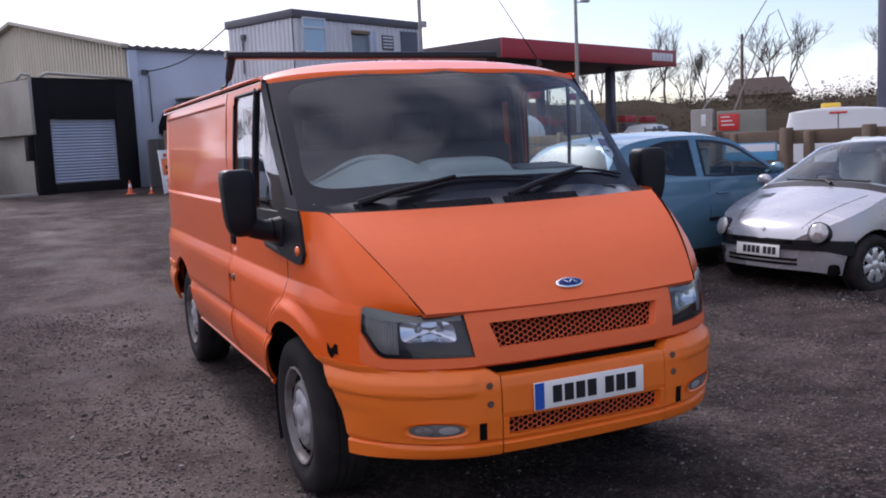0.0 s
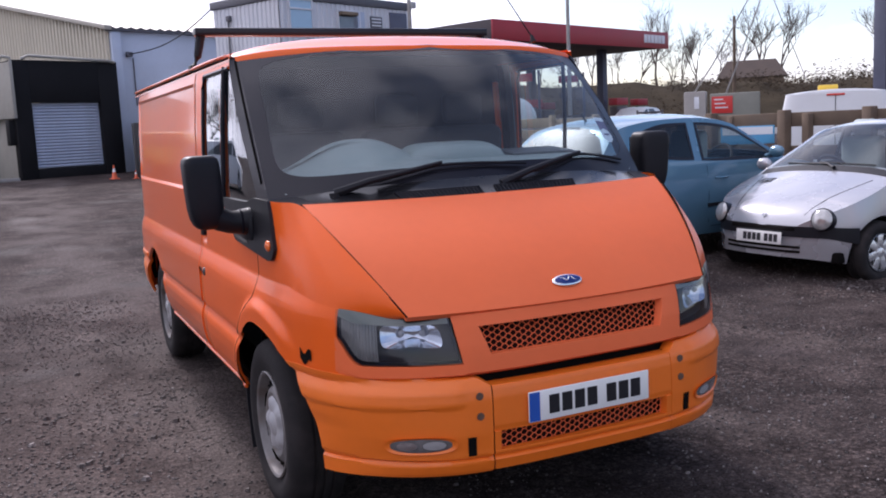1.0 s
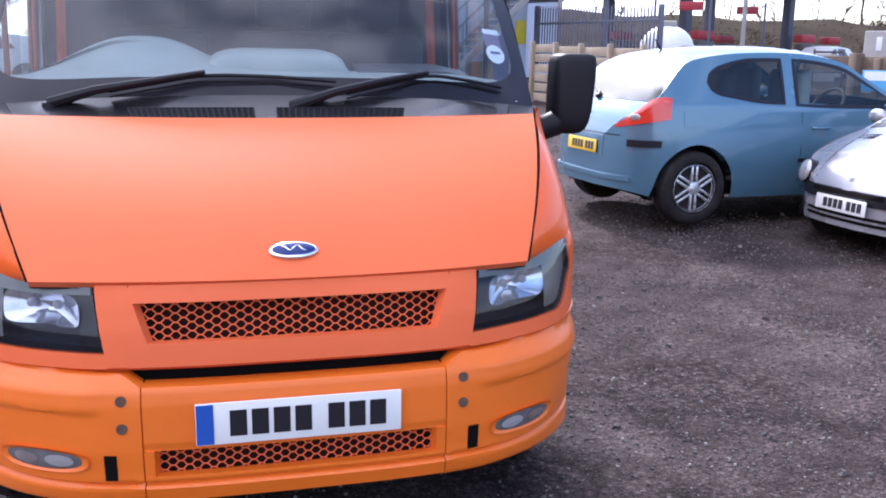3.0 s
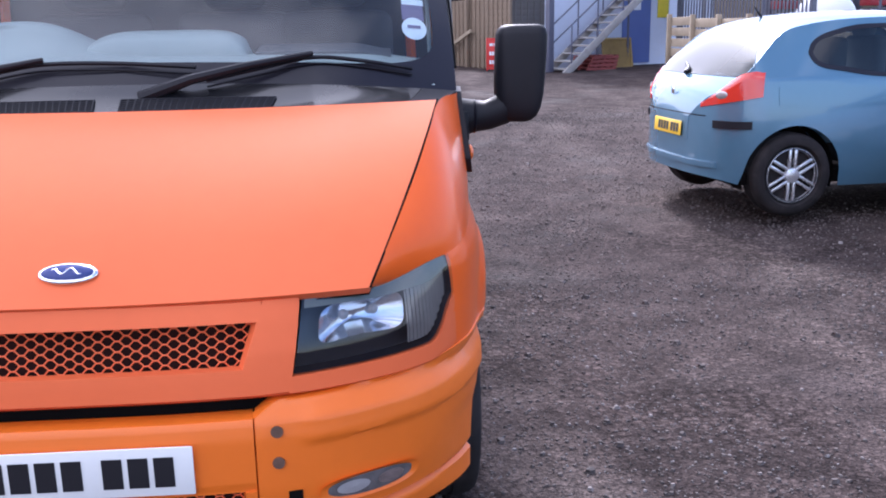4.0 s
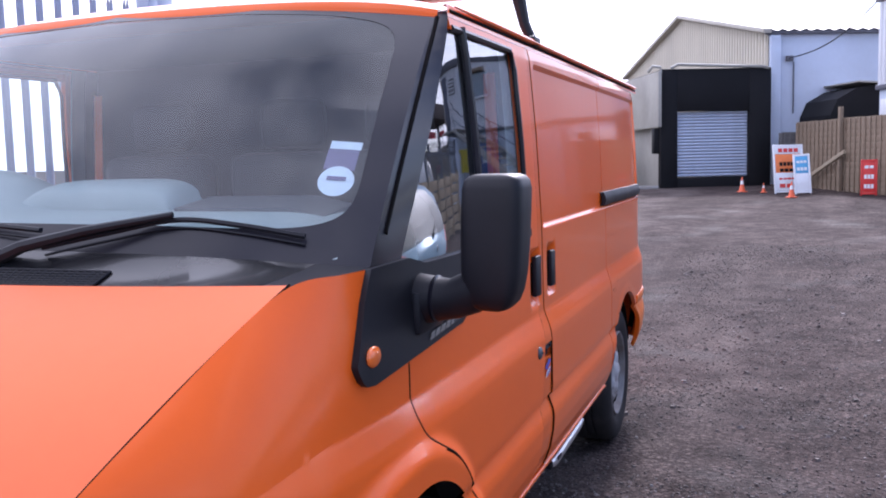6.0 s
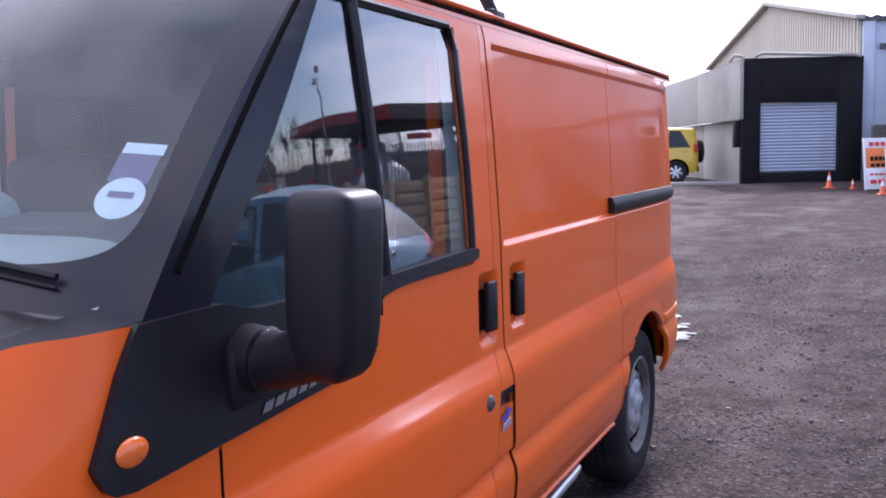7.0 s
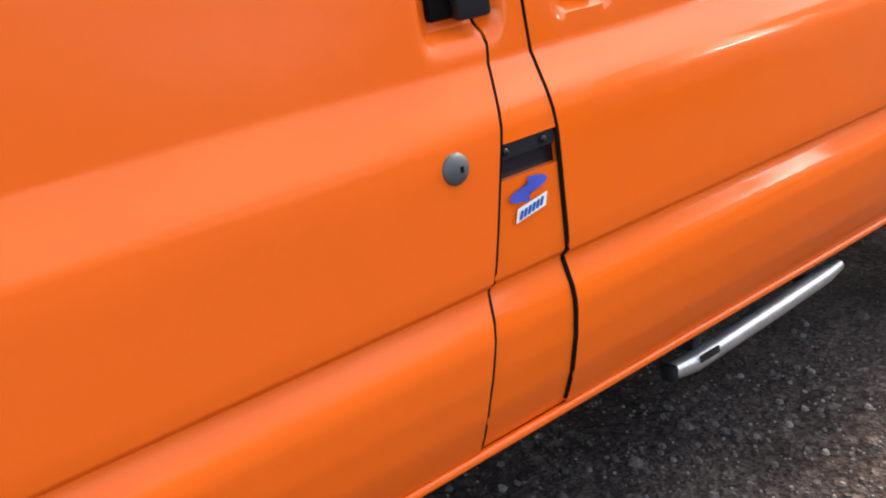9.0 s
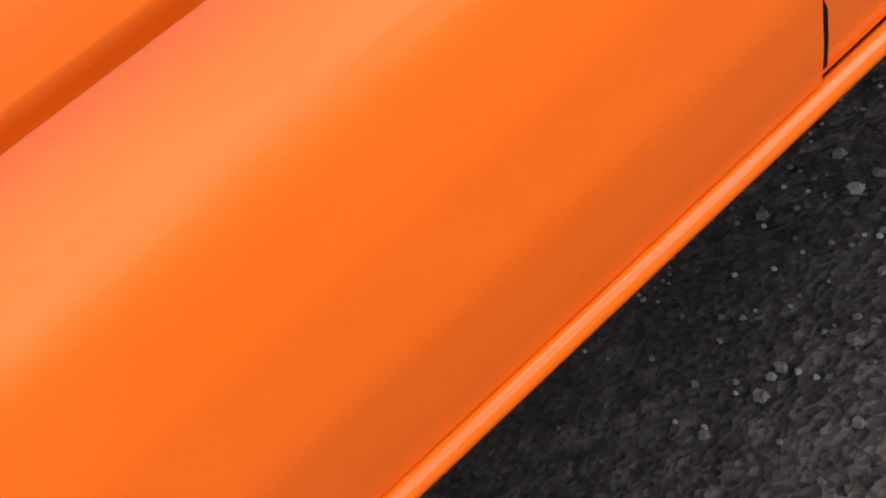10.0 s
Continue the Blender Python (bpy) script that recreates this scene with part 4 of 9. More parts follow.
        for us, vs in (((0, 1), None), (None, (0, 1))):
            if us:
                for v in (0.0, 1.0):
                    grid(bm, lambda u, k: lamp(u, v, -0.045 + 0.041 * k), lin(0, 1, 20), lin(0, 1, 3))
            else:
                for u in (0.0, 1.0):
                    grid(bm, lambda v, k: lamp(u, v, -0.045 + 0.041 * k), lin(0, 1, 10), lin(0, 1, 3))
        head = part("headlamp", bm, M_TRIM, van, "smoked headlamp with chrome reflector")
        bm = bmesh.new()
        grid(bm, lambda u, v: lamp(u, v, 0.003), lin(0, 1, 28), lin(0, 1, 12))
        part("headlamp_lens", bm, M_LENS, head, "clear lens")
        bm = bmesh.new()
        def bowl(a, r):
            ca, sa = math.cos(a), math.sin(a)
            cu, cv = math.copysign(abs(ca) ** 0.6, ca), math.copysign(abs(sa) ** 0.6, sa)
            low_edge = 0.10 * (1 - cu * cu) if cv < 0 else 0.0
            return lamp(0.345 + (0.275 if cu > 0 else 0.235) * r * cu, 0.60 + (0.29 * cv if cv > 0 else (0.36 * cv + low_edge * 1.6)) * r, -0.006 - 0.038 * (1 - r * r))
        grid(bm, bowl, lin(0, 2 * math.pi, 41), [0.03, 0.2, 0.4, 0.6, 0.75, 0.88, 1.0])
        part("reflector", bm, M_REFLECTOR, head, "chrome reflector bowl")
        for u0 in (0.26, 0.44):
            bm = bmesh.new()
            p = lamp(u0, 0.68, -0.020)
            bmesh.ops.create_uvsphere(bm, u_segments=12, v_segments=8, radius=0.012, matrix=Matrix.Translation(p))
            part("bulb_cap", bm, M_CAP, head)
        bm = bmesh.new()
        grid(bm, lambda u, v: lamp(0.655 + 0.335 * u, 0.06 + 0.76 * v, -0.016 + 0.0022 * math.sin(u * 75)), lin(0, 1, 60), lin(0, 1, 10))
        part("indicator_glass", bm, M_RIBBED, head, "ribbed grey indicator lens")
        bm = bmesh.new()
        grid(bm, lambda u, v: lamp(0.02 + 0.98 * u, 1.0 - (0.13 + 0.13 * ease(u, 0.3, 1.0)) * (1 - v), -0.003), lin(0, 1, 30), lin(0, 1, 3))
        part("lamp_brow", bm, M_MILKY, head, "milky upper lens edge")
    # cowl under the windscreen
    bm = bmesh.new()
    def cowl(a, b):
        f, r = bonnet_back(a * 0.838), screen_at(a, 0.0)
        f.y += 0.008
        p = f + (r - f) * b
        p.z -= 0.006 * 4 * b * (1 - b) * (1 - abs(a) ** 4) + 0.012 * (1 - b)
        return p
    grid(bm, cowl, lin(-0.885, 0.885, 40), lin(0, 1, 8), 0.02, lambda p: Vector((0, 0, -1)))
    cowl_ob = part("cowl", bm, M_COWL, van, "black plastic scuttle below the windscreen")
    bm = bmesh.new()
    for a0, a1 in ((-0.50, -0.08), (0.0, 0.46)):
        for k in range(22):
            a = a0 + (a1 - a0) * k / 21
            p, p2 = cowl(a, 0.12), cowl(a, 0.55)
            tube(bm, [p + Vector((0, 0, 0.004)), p2 + Vector((0, 0, 0.004))], 0.0025, 5)
        for b in lin(0.14, 0.54, 7):
            tube(bm, [cowl(a, b) + Vector((0, 0, 0.004)) for a in lin(a0, a1, 10)], 0.0028, 5)
    part("air_grating", bm, M_BLACK, cowl_ob, "black air intake grating")
    for s in (1, -1):
        bm = bmesh.new()
        grid(bm, lambda a, b: cowl(a * s, b) + Vector((0, 0, 0.001)), lin(0.888, 1.0, 8), lin(0, 1, 8), 0.02, lambda p: Vector((0, 0, -1)))
        part("cowl_corner", bm, M_BLACK, cowl_ob, "black corner cover")
    # windscreen and black surround
    bm = bmesh.new()
    ga, b0, b1 = 0.945, 0.085, 0.945
    as_, bs_ = lin(-1, 1, 61), lin(0, 1, 31)
    corner = lambda a, b: (abs(a) / ga) ** 9 + (abs((b - (b0 + b1) / 2) / ((b1 - b0) / 2))) ** 9
    rim = [Vector((math.copysign(abs(math.cos(t)) ** 0.22, math.cos(t)) * ga, (b0 + b1) / 2 + math.copysign(abs(math.sin(t)) ** 0.22, math.sin(t)) * (b1 - b0) / 2)) for t in lin(0, 2 * math.pi, 145)]
    rim = [Vector((r.x * (1 - 0.025 * r.y), r.y)) for r in rim]
    edge = []
    for r in rim:
        d = Vector((r.x, r.y - 0.5))
        k = min(1 / max(1e-6, abs(d.x)), 0.5 / max(1e-6, abs(d.y)))
        edge.append(Vector((d.x * k, 0.5 + d.y * k)))
    grid(bm, lambda i, k: screen_at(*(rim[int(i)] + (edge[int(i)] - rim[int(i)]) * k), 0.002 * (1 - k)), range(145), lin(0, 1, 7))
    bmesh.ops.remove_doubles(bm, verts=bm.verts, dist=0.0005)
    surround = part("windscreen_surround", bm, M_TRIM, van, "black windscreen surround and pillars")
    bm = bmesh.new()
    cen = Vector((0.0, (b0 + b1) / 2))
    grid(bm, lambda i, k: screen_at(*(cen + (rim[int(i)] - cen) * k), 0.001), range(145), lin(0.001, 1.01, 14))
    screen = part("windscreen", bm, M_SCREEN, van, "windscreen glass")
    screen.visible_shadow = False
    # tax disc and sticker behind the glass
    bm = bmesh.new()
    ring = lambda a, r: screen_at(0.880 + 0.041 * r * math.cos(a), 0.262 + 0.050 * r * math.sin(a), -0.006)
    grid(bm, ring, lin(0, 2 * math.pi, 29), [0.02, 0.5, 1.0])
    paper = material("pale_paper", (0.62, 0.70, 0.78), 0.6, var=0.1, scale=30.0)
    part("tax_disc", bm, paper, screen, "round paper disc")
    bm = bmesh.new()
    grid(bm, lambda u, v: screen_at(u, v, -0.006), lin(0.845, 0.918, 4), lin(0.372, 0.400, 3))
    part("sticker_top", bm, paper, screen)
    bm = bmesh.new()
    grid(bm, lambda u, v: screen_at(u, v, -0.0065), lin(0.843, 0.915, 4), lin(0.30, 0.372, 4))
    grid(bm, lambda u, v: screen_at(u, v, -0.0045), lin(0.858, 0.902, 4), lin(0.262, 0.276, 3))
    part("disc_print", bm, material("violet_print", (0.11, 0.09, 0.19), 0.6, var=0.2, scale=30.0), screen)
    # wipers
    def wiper_point(x, z, out=0.0):
        c = abs(x / 0.905) ** 2.4
        y = 0.70 + 0.165 * c + 0.916 * max(0.0, z - 1.345 + 0.045 * c)
        return Vector((x, y - 0.012 - out, z + out))
    for piv, rise, tip in (((-0.665, 1.305), ((-0.53, 1.336), (-0.38, 1.362), (-0.21, 1.392)), (0.19, 1.378)), ((0.045, 1.298), ((0.18, 1.335), (0.32, 1.366), (0.50, 1.396)), (0.775, 1.358))):
        bm = bmesh.new()
        foot = wiper_point(*piv, 0.012)
        tube(bm, [foot - Vector((0, 0, 0.035)), foot], [0.024, 0.022], 10)
        tube(bm, [foot] + [wiper_point(x, z, 0.022) for x, z in rise], [0.019, 0.014, 0.011, 0.007], 8)
        arm = part("wiper_arm", bm, M_BLACK, van, "black wiper arm")
        bm = bmesh.new()
        x0, z0 = rise[0]
        xm, zm = rise[2]
        spine = smooth_table([(x0 + 0.04, z0 + 0.008), ((x0 + xm) / 2 + 0.02, (z0 + zm) / 2 + 0.006), (xm, zm), ((xm + tip[0]) / 2, (zm + tip[1]) / 2 + 0.006), tip], 24)
        tube(bm, [wiper_point(x, z, 0.010) for x, z in spine], 0.0065, 6)
        tube(bm, [wiper_point(x, z - 0.010, 0.003) for x, z in spine], 0.003, 5)
        part("wiper_blade", bm, M_BLACK, arm, "rubber wiper blade")
    # roof
    bm = bmesh.new()
    ys = [1.235, 1.25, 1.27, 1.30, 1.35, 1.42] + lin(1.5, 4.62, 22) + [4.68, 4.71]
    def roof(a, y):
        c = abs(a) ** 2.4
        yy = y if y > 1.6 else y + 0.165 * c * (1 - ease(y, 1.24, 1.6))
        return Vector((a * 0.872, yy, roof_at(a * 0.872, y)))
    grid(bm, roof, lin(-1, 1, 45), ys)
    for s in (1, -1):
        grid(bm, lambda y, k: Vector(((0.872 + 0.020 * k) * s, y, 1.925 - 0.008 * math.sin(k * math.pi) - 0.004 * k)), lin(1.40, 4.70, 20), lin(0, 1, 5))
        grid(bm, lambda y, k: Vector(((0.892 + 0.006 * k) * s, y, 1.921 - 0.035 * k)), lin(1.40, 4.70, 20), lin(0, 1, 3))
    grid(bm, lambda a, k: roof(a, 1.235) + Vector((0, -0.012 * math.sin(k * 1.6), -0.028 * k)), lin(-1, 1, 45), lin(0, 1, 4))
    part("roof", bm, M_BODY, van, "orange roof")
    for s in (1, -1):
        bm = bmesh.new()
        tube(bm, [(0.900 * s, y, 1.918) for y in lin(1.45, 4.66, 10)], [0.003] + [0.0085] * 8 + [0.006], 6)
        part("roof_gutter", bm, M_BODY, van)
        bm = bmesh.new()
        tube(bm, [(0.896 * s, y, 1.903) for y in lin(1.42, 4.66, 10)], 0.005, 6)
        part("gutter_seal", bm, M_SEAM, van)
    # aerial
    bm = bmesh.new()
    base = Vector((0.655, 1.40, roof_at(0.655, 1.40)))
    tube(bm, [base + Vector((0, -0.02, 0.0)), base + Vector((-0.005, -0.01, 0.035))], [0.016, 0.008], 8)
    tube(bm, [base + Vector((-0.005, -0.01, 0.03)), base + Vector((-0.115, -0.02, 0.17)), base + Vector((-0.25, -0.03, 0.345))], [0.004, 0.003, 0.002], 6)
    part("aerial", bm, M_BLACK, van, "bent black roof aerial")
    # rear wall
    for sx in (1, -1):
        bm = bmesh.new()
        grid(bm, lambda x, z: Vector((sx * x * (0.86 - 0.05 * ease(z, 1.2, 1.9)), 4.775 - 0.05 * ease(z, 1.0, 1.9), z)), lin(0.004, 1, 8), lin(0.42, 1.95, 18), 0.03, lambda p: Vector((0, -1, 0)))
        part("rear_door", bm, M_BODY, van)
    # sides
    z_belt = 1.252
    glass_front = lambda z: 0.990 + (z - 1.30) * 0.700
    glass_rear = lambda z: 2.016 - 0.030 * ease(z, 1.30, 1.85)
    for s in (1, -1):
        inn = inner(s)
        door_l = door_front
        door_r = lambda z: interp([(0.43, 2.040), (0.5, 2.042), (0.55, 2.050), (0.67, 2.076), (0.77, 2.100), (0.9, 2.128), (1.0, 2.142), (1.05, 2.145), (1.3, 2.145), (1.9, 2.14)], z)
        # front door: lower panel, rear frame, top frame
        bm = bmesh.new()
        zs = zs_between(0.43, z_belt)
        grid(bm, lambda z, v: wrap(q_of_y(door_l(z) + (door_r(z) - door_l(z)) * v), z, 0, s), zs, [v for v in lin(0, 0.78, 40)] + lin(0.79, 1.0, 34), 0.02, inn)
        grid(bm, lambda z, v: wrap(q_of_y(glass_rear(z) + (door_r(z) - glass_rear(z)) * v), z, 0, s), zs_between(z_belt, 1.885), lin(0, 1, 8), 0.02, inn)
        grid(bm, lambda y, v: wrap(q_of_y(y), 1.855 + 0.03 * v, 0, s), lin(1.40, 1.99, 16), lin(0, 1, 4), 0.02, inn)
        bmesh.ops.remove_doubles(bm, verts=bm.verts, dist=0.0006)
        door = part("front_door", bm, M_WING, van, "orange front door")
        bm = bmesh.new()
        tube(bm, [wrap(q_of_y(door_l(z) - 0.003), z, -0.003, s) for z in lin(0.44, 1.07, 40)], 0.004, 6)
        part("door_seal", bm, M_SEAM, door, "black door gap seal")
        # door glass, divider, seals
        bm = bmesh.new()
        grid(bm, lambda z, v: wrap(q_of_y(glass_front(z) + (glass_rear(z) - glass_front(z)) * v), z, -0.008, s), lin(1.275, 1.862, 16), lin(0, 1, 16))
        pane = part("door_glass", bm, M_GLASS, door, "side window glass")
        pane.visible_shadow = False
        bm = bmesh.new()
        div = [wrap(q_of_y(1.555 - 0.06 * k), 1.27 + 0.6 * k, 0.0, s) for k in lin(0, 1, 8)]
        tube(bm, div, 0.011, 8)
        tube(bm, [wrap(q_of_y(glass_rear(z)), z, -0.002, s) for z in lin(1.28, 1.80, 8)] + [wrap(q_of_y(glass_rear(1.85) - 0.03), 1.85, -0.002, s)], 0.009, 6)
        tube(bm, [wrap(q_of_y(y), 1.858, -0.002, s) for y in lin(1.41, 1.955, 8)], 0.009, 6)
        part("window_divider", bm, M_TRIM, door, "black window divider and seal")
        # black belt and mirror sail
        bm = bmesh.new()
        low = lambda y: interp([(0.735, 1.115), (0.745, 1.088), (0.765, 1.074), (0.80, 1.070), (0.99, 1.085), (1.33, 1.105), (1.355, 1.114), (1.38, 1.138), (1.43, 1.180), (1.49, 1.222), (1.53, 1.243), (1.60, 1.252), (2.02, 1.262), (2.035, 1.27)], y)
        high = lambda y: interp([(0.735, 1.120), (0.80, 1.235), (0.845, 1.30), (1.02, 1.305), (1.10, 1.285), (1.6, 1.284), (2.0, 1.296), (2.035, 1.29)], y)
        grid(bm, lambda y, v: wrap(q_of_y(y), low(y) + (high(y) - low(y)) * v, 0.013 - 0.004 * ease(y, 1.0, 1.3), s, False), sorted(set(lin(0.735, 2.035, 60) + [0.74, 0.75, 0.765, 0.99, 1.33, 1.355, 1.38, 1.43])), lin(0, 1, 10), 0.022, inn)
        sail = part("mirror_sail", bm, M_BLACK, door, "black plastic mirror base and belt trim")
        bm = bmesh.new()
        # outer pillar between screen and door glass
        grid(bm, lambda b, k: screen_at(1.0 * s, b) * (1 - k) + wrap(q_of_y(max(0.87, glass_front(1.30 + 0.58 * b) + 0.012)), 1.30 + 0.60 * b, 0.0, s, False) * k, lin(0, 1, 20), lin(0, 1, 6))
        part("window_pillar", bm, M_TRIM, van, "black pillar beside the windscreen")
        bm = bmesh.new()
        tube(bm, [screen_at(1.0 * s, b) * 0.75 + wrap(q_of_y(max(0.87, glass_front(1.30 + 0.58 * b) + 0.012)), 1.30 + 0.60 * b, 0.0, s, False) * 0.25 for b in lin(0.1, 0.97, 10)], 0.006, 6)
        part("pillar_seal", bm, M_SEAM, van)
        bm = bmesh.new()
        bmesh.ops.create_uvsphere(bm, u_segments=20, v_segments=10, radius=1.0, matrix=Matrix.Translation(wrap(q_of_y(0.80), 1.128, 0.014, s)) @ Matrix.Diagonal((0.010, 0.031, 0.022, 1)))
        part("side_indicator", bm, M_AMBER, sail, "orange side indicator")
        y = 1.084
        for w in (0.026, 0.026, 0.028, 0.026, 0.022, 0.008, 0.024):
            bm = bmesh.new()
            grid(bm, lambda u, v: wrap(q_of_y(u + 0.012 * v), 1.108 + 0.017 * v + (u - 1.1) * 0.08, 0.016, s, False), lin(y, y + w, 3), lin(0, 1, 3))
            part("name_bar", bm, M_RIBBED, sail)
            y += w + 0.008
        # mirror
        bm = bmesh.new()
        sx = s
        arm_pts = [wrap(q_of_y(1.07), 1.205, 0.0, s), Vector((0.985 * sx, 1.068, 1.208)), Vector((1.02 * sx, 1.062, 1.21)), Vector((1.06 * sx, 1.058, 1.225)), Vector((1.10 * sx, 1.055, 1.25))]
        tube(bm, arm_pts, [0.062, 0.050, 0.046, 0.048, 0.05], 16)
        box(bm, wrap(q_of_y(1.09), 1.18, 0.012, s, False), (0.03, 0.16, 0.10), 0.012)
        mirror = part("door_mirror", bm, M_BLACK, van, "large black door mirror on an arm")
        bm = bmesh.new()
        prof = [(1.190, 0.026), (1.196, 0.042), (1.210, 0.056), (1.235, 0.066), (1.275, 0.072), (1.33, 0.0745), (1.40, 0.0755), (1.455, 0.075), (1.474, 0.070), (1.483, 0.060), (1.487, 0.045)]
        def shell(i, a):
            z, hw = prof[int(i)]
            dep = 0.074 * (hw / 0.08) ** 0.6
            ca, sa = math.cos(a), math.sin(a)
            ex = 0.42
            x = hw * math.copysign(abs(ca) ** ex, ca)
            y = dep * math.copysign(abs(sa) ** ex, sa)
            y = y * (1.0 if y < 0 else 0.75)
            lean = 0.014 * (z - 1.18) / 0.3
            return Vector(((1.112 + lean + x) * sx, 1.062 + y - 0.10 * (x / 0.08) * 0.2, z))
        grid(bm, shell, range(len(prof)), lin(0, 2 * math.pi, 41))
        for i in (0, len(prof) - 1):
            bm.faces.new([bm.verts.new(shell(i, a)) for a in lin(0, 2 * math.pi, 41)[:-1]])
        bmesh.ops.remove_doubles(bm, verts=bm.verts, dist=0.0004)
        part("mirror_housing", bm, M_BLACK, mirror, "black mirror housing", angle=50)
        bm = bmesh.new()
        grid(bm, lambda x, z: Vector(((1.118 + x) * sx, 1.1225 - 0.02 * x / 0.08, z)), lin(-0.058, 0.058, 3), lin(1.285, 1.46, 3))
        grid(bm, lambda x, z: Vector(((1.114 + x) * sx, 1.120 - 0.02 * x / 0.08, z)), lin(-0.052, 0.052, 3), lin(1.235, 1.275, 3))
        part("mirror_glass", bm, M_CHROME, mirror, "mirror glass")
        bm = bmesh.new()
        lathe(bm, [(-0.004, 0.052), (0.003, 0.055), (0.006, 0.050)], 28, False)
        bmesh.ops.transform(bm, matrix=Matrix.Translation((0.975 * sx, 1.069, 1.207)) @ Matrix.Diagonal((sx, 1, 1, 1)), verts=bm.verts)
        part("arm_collar", bm, M_TRIM, mirror, "black ring round the mirror arm")
        # door handle
        for y0, owner in ((2.108, door),):
            bm = bmesh.new()
            box(bm, (0, 0, 0), (0.020, 0.052, 0.138), 0.006, Matrix.Translation(wrap(q_of_y(y0 + 0.021), 1.122, -0.002, s, False)) @ Matrix.Rotation(radians(-7 * s), 4, "Z"))
            handle = part("door_handle", bm, M_BLACK, owner, "black upright handle")
            bm = bmesh.new()
            box(bm, (0, 0, 0), (0.016, 0.062, 0.112), 0.006, Matrix.Translation(wrap(q_of_y(y0 - 0.004), 1.112, -0.026, s, False)))
            part("handle_pocket", bm, M_SEAM, handle, "dark pocket behind the handle")
        # lock in the door
        bm = bmesh.new()
        bmesh.ops.create_uvsphere(bm, u_segments=24, v_segments=10, radius=1.0, matrix=Matrix.Translation(wrap(q_of_y(2.046), 0.875, 0.0, s)) @ Matrix.Diagonal((0.010, 0.022, 0.022, 1)))
        lock = part("door_lock", bm, M_LOCK, door, "grey round lock cap")
        bm = bmesh.new()
        box(bm, wrap(q_of_y(2.049), 0.875, 0.0100, s), (0.003, 0.004, 0.008))
        part("key_slot", bm, M_SEAM, lock)
        # B pillar strip
        slide_l = lambda z: interp([(0.43, 2.222), (0.5, 2.222), (0.6, 2.230), (0.68, 2.232), (0.88, 2.235), (0.98, 2.225), (1.05, 2.22), (1.3, 2.21), (1.9, 2.185)], z)
        bm = bmesh.new()
        grid(bm, lambda z, v: wrap(q_of_y(door_r(z) + 0.007 + (slide_l(z) - 0.012 - door_r(z)) * v), z, -0.002 - 0.004 * (z < 0.9), s), zs_between(0.43, 0.833), lin(0, 1, 7), 0.02, inn)
        grid(bm, lambda z, v: wrap(q_of_y(door_r(z) + 0.007 + (slide_l(z) - 0.012 - door_r(z)) * v), z, -0.002, s), zs_between(0.884, 1.89), lin(0, 1, 7), 0.02, inn)
        pillar = part("door_pillar", bm, M_BODY, van)
        for edge_y in (lambda z: door_r(z) + 0.0035, lambda z: slide_l(z) - 0.0025):
            bm = bmesh.new()
            tube(bm, [wrap(q_of_y(edge_y(z)), z, -0.0045, s) for z in zs_between(0.44, 1.88)[::2]], 0.0038, 6)
            part("door_seal", bm, M_SEAM, pillar, "black door gap seal")
        bm = bmesh.new()
        grid(bm, lambda z, v: wrap(q_of_y(door_r(z) + 0.004 + (slide_l(z) - 0.008 - door_r(z)) * v), z, -0.018, s), lin(0.825, 0.89, 5), lin(0, 1, 5))
        part("latch_slot", bm, M_TRIM, pillar, "dark latch opening")
        bm = bmesh.new()
        grid(bm, lambda z, v: wrap(q_of_y(door_r(z) + 0.010 + (slide_l(z) - 0.018 - door_r(z)) * v), z, -0.006, s), lin(0.862, 0.884, 3), lin(0, 1, 5), 0.01, inn)
        for y in (2.135, 2.205):
            bmesh.ops.create_uvsphere(bm, u_segments=10, v_segments=6, radius=0.006, matrix=Matrix.Translation(wrap(q_of_y(y), 0.873, -0.005, s)))
        part("latch_plate", bm, M_BLACK, pillar, "black screwed latch plate")
        if s > 0:
            bm = bmesh.new()
            grid(bm, lambda u, v: wrap(q_of_y(2.166 + 0.036 * u * math.sqrt(max(0, 1 - v * v))), 0.812 + 0.0115 * v + 0.006 * u, -0.001, s), lin(-1, 1, 12), lin(-1, 1, 9))
            part("blue_sticker", bm, material("sticker_blue", (0.05, 0.08, 0.45), 0.4, var=0.2, scale=40.0), pillar, "blue oval sticker")
            bm = bmesh.new()
            grid(bm, lambda u, v: wrap(q_of_y(2.136 + 0.058 * u + 0.006 * v), 0.769 + 0.020 * v + 0.010 * u, -0.001, s), lin(0, 1, 5), lin(0, 1, 3))
            sticker = part("white_sticker", bm, M_WHITE, pillar, "white sticker with plain bars")
            for k in range(6):
                bm = bmesh.new()
                grid(bm, lambda u, v: wrap(q_of_y(2.141 + 0.008 * k + 0.0055 * u + 0.005 * v), 0.773 + 0.012 * v + 0.0018 * k, 0.0005, s), lin(0, 1, 2), lin(0, 1, 2))
                part("sticker_bar", bm, M_GB, sticker)
        # sliding door or fixed side, and rear quarter
        quarter_z = lambda y: max(arch_z(ARCH_R, y), 0.43) if abs(y - ARCH_R[0]) < ARCH_R[2] else 0.43
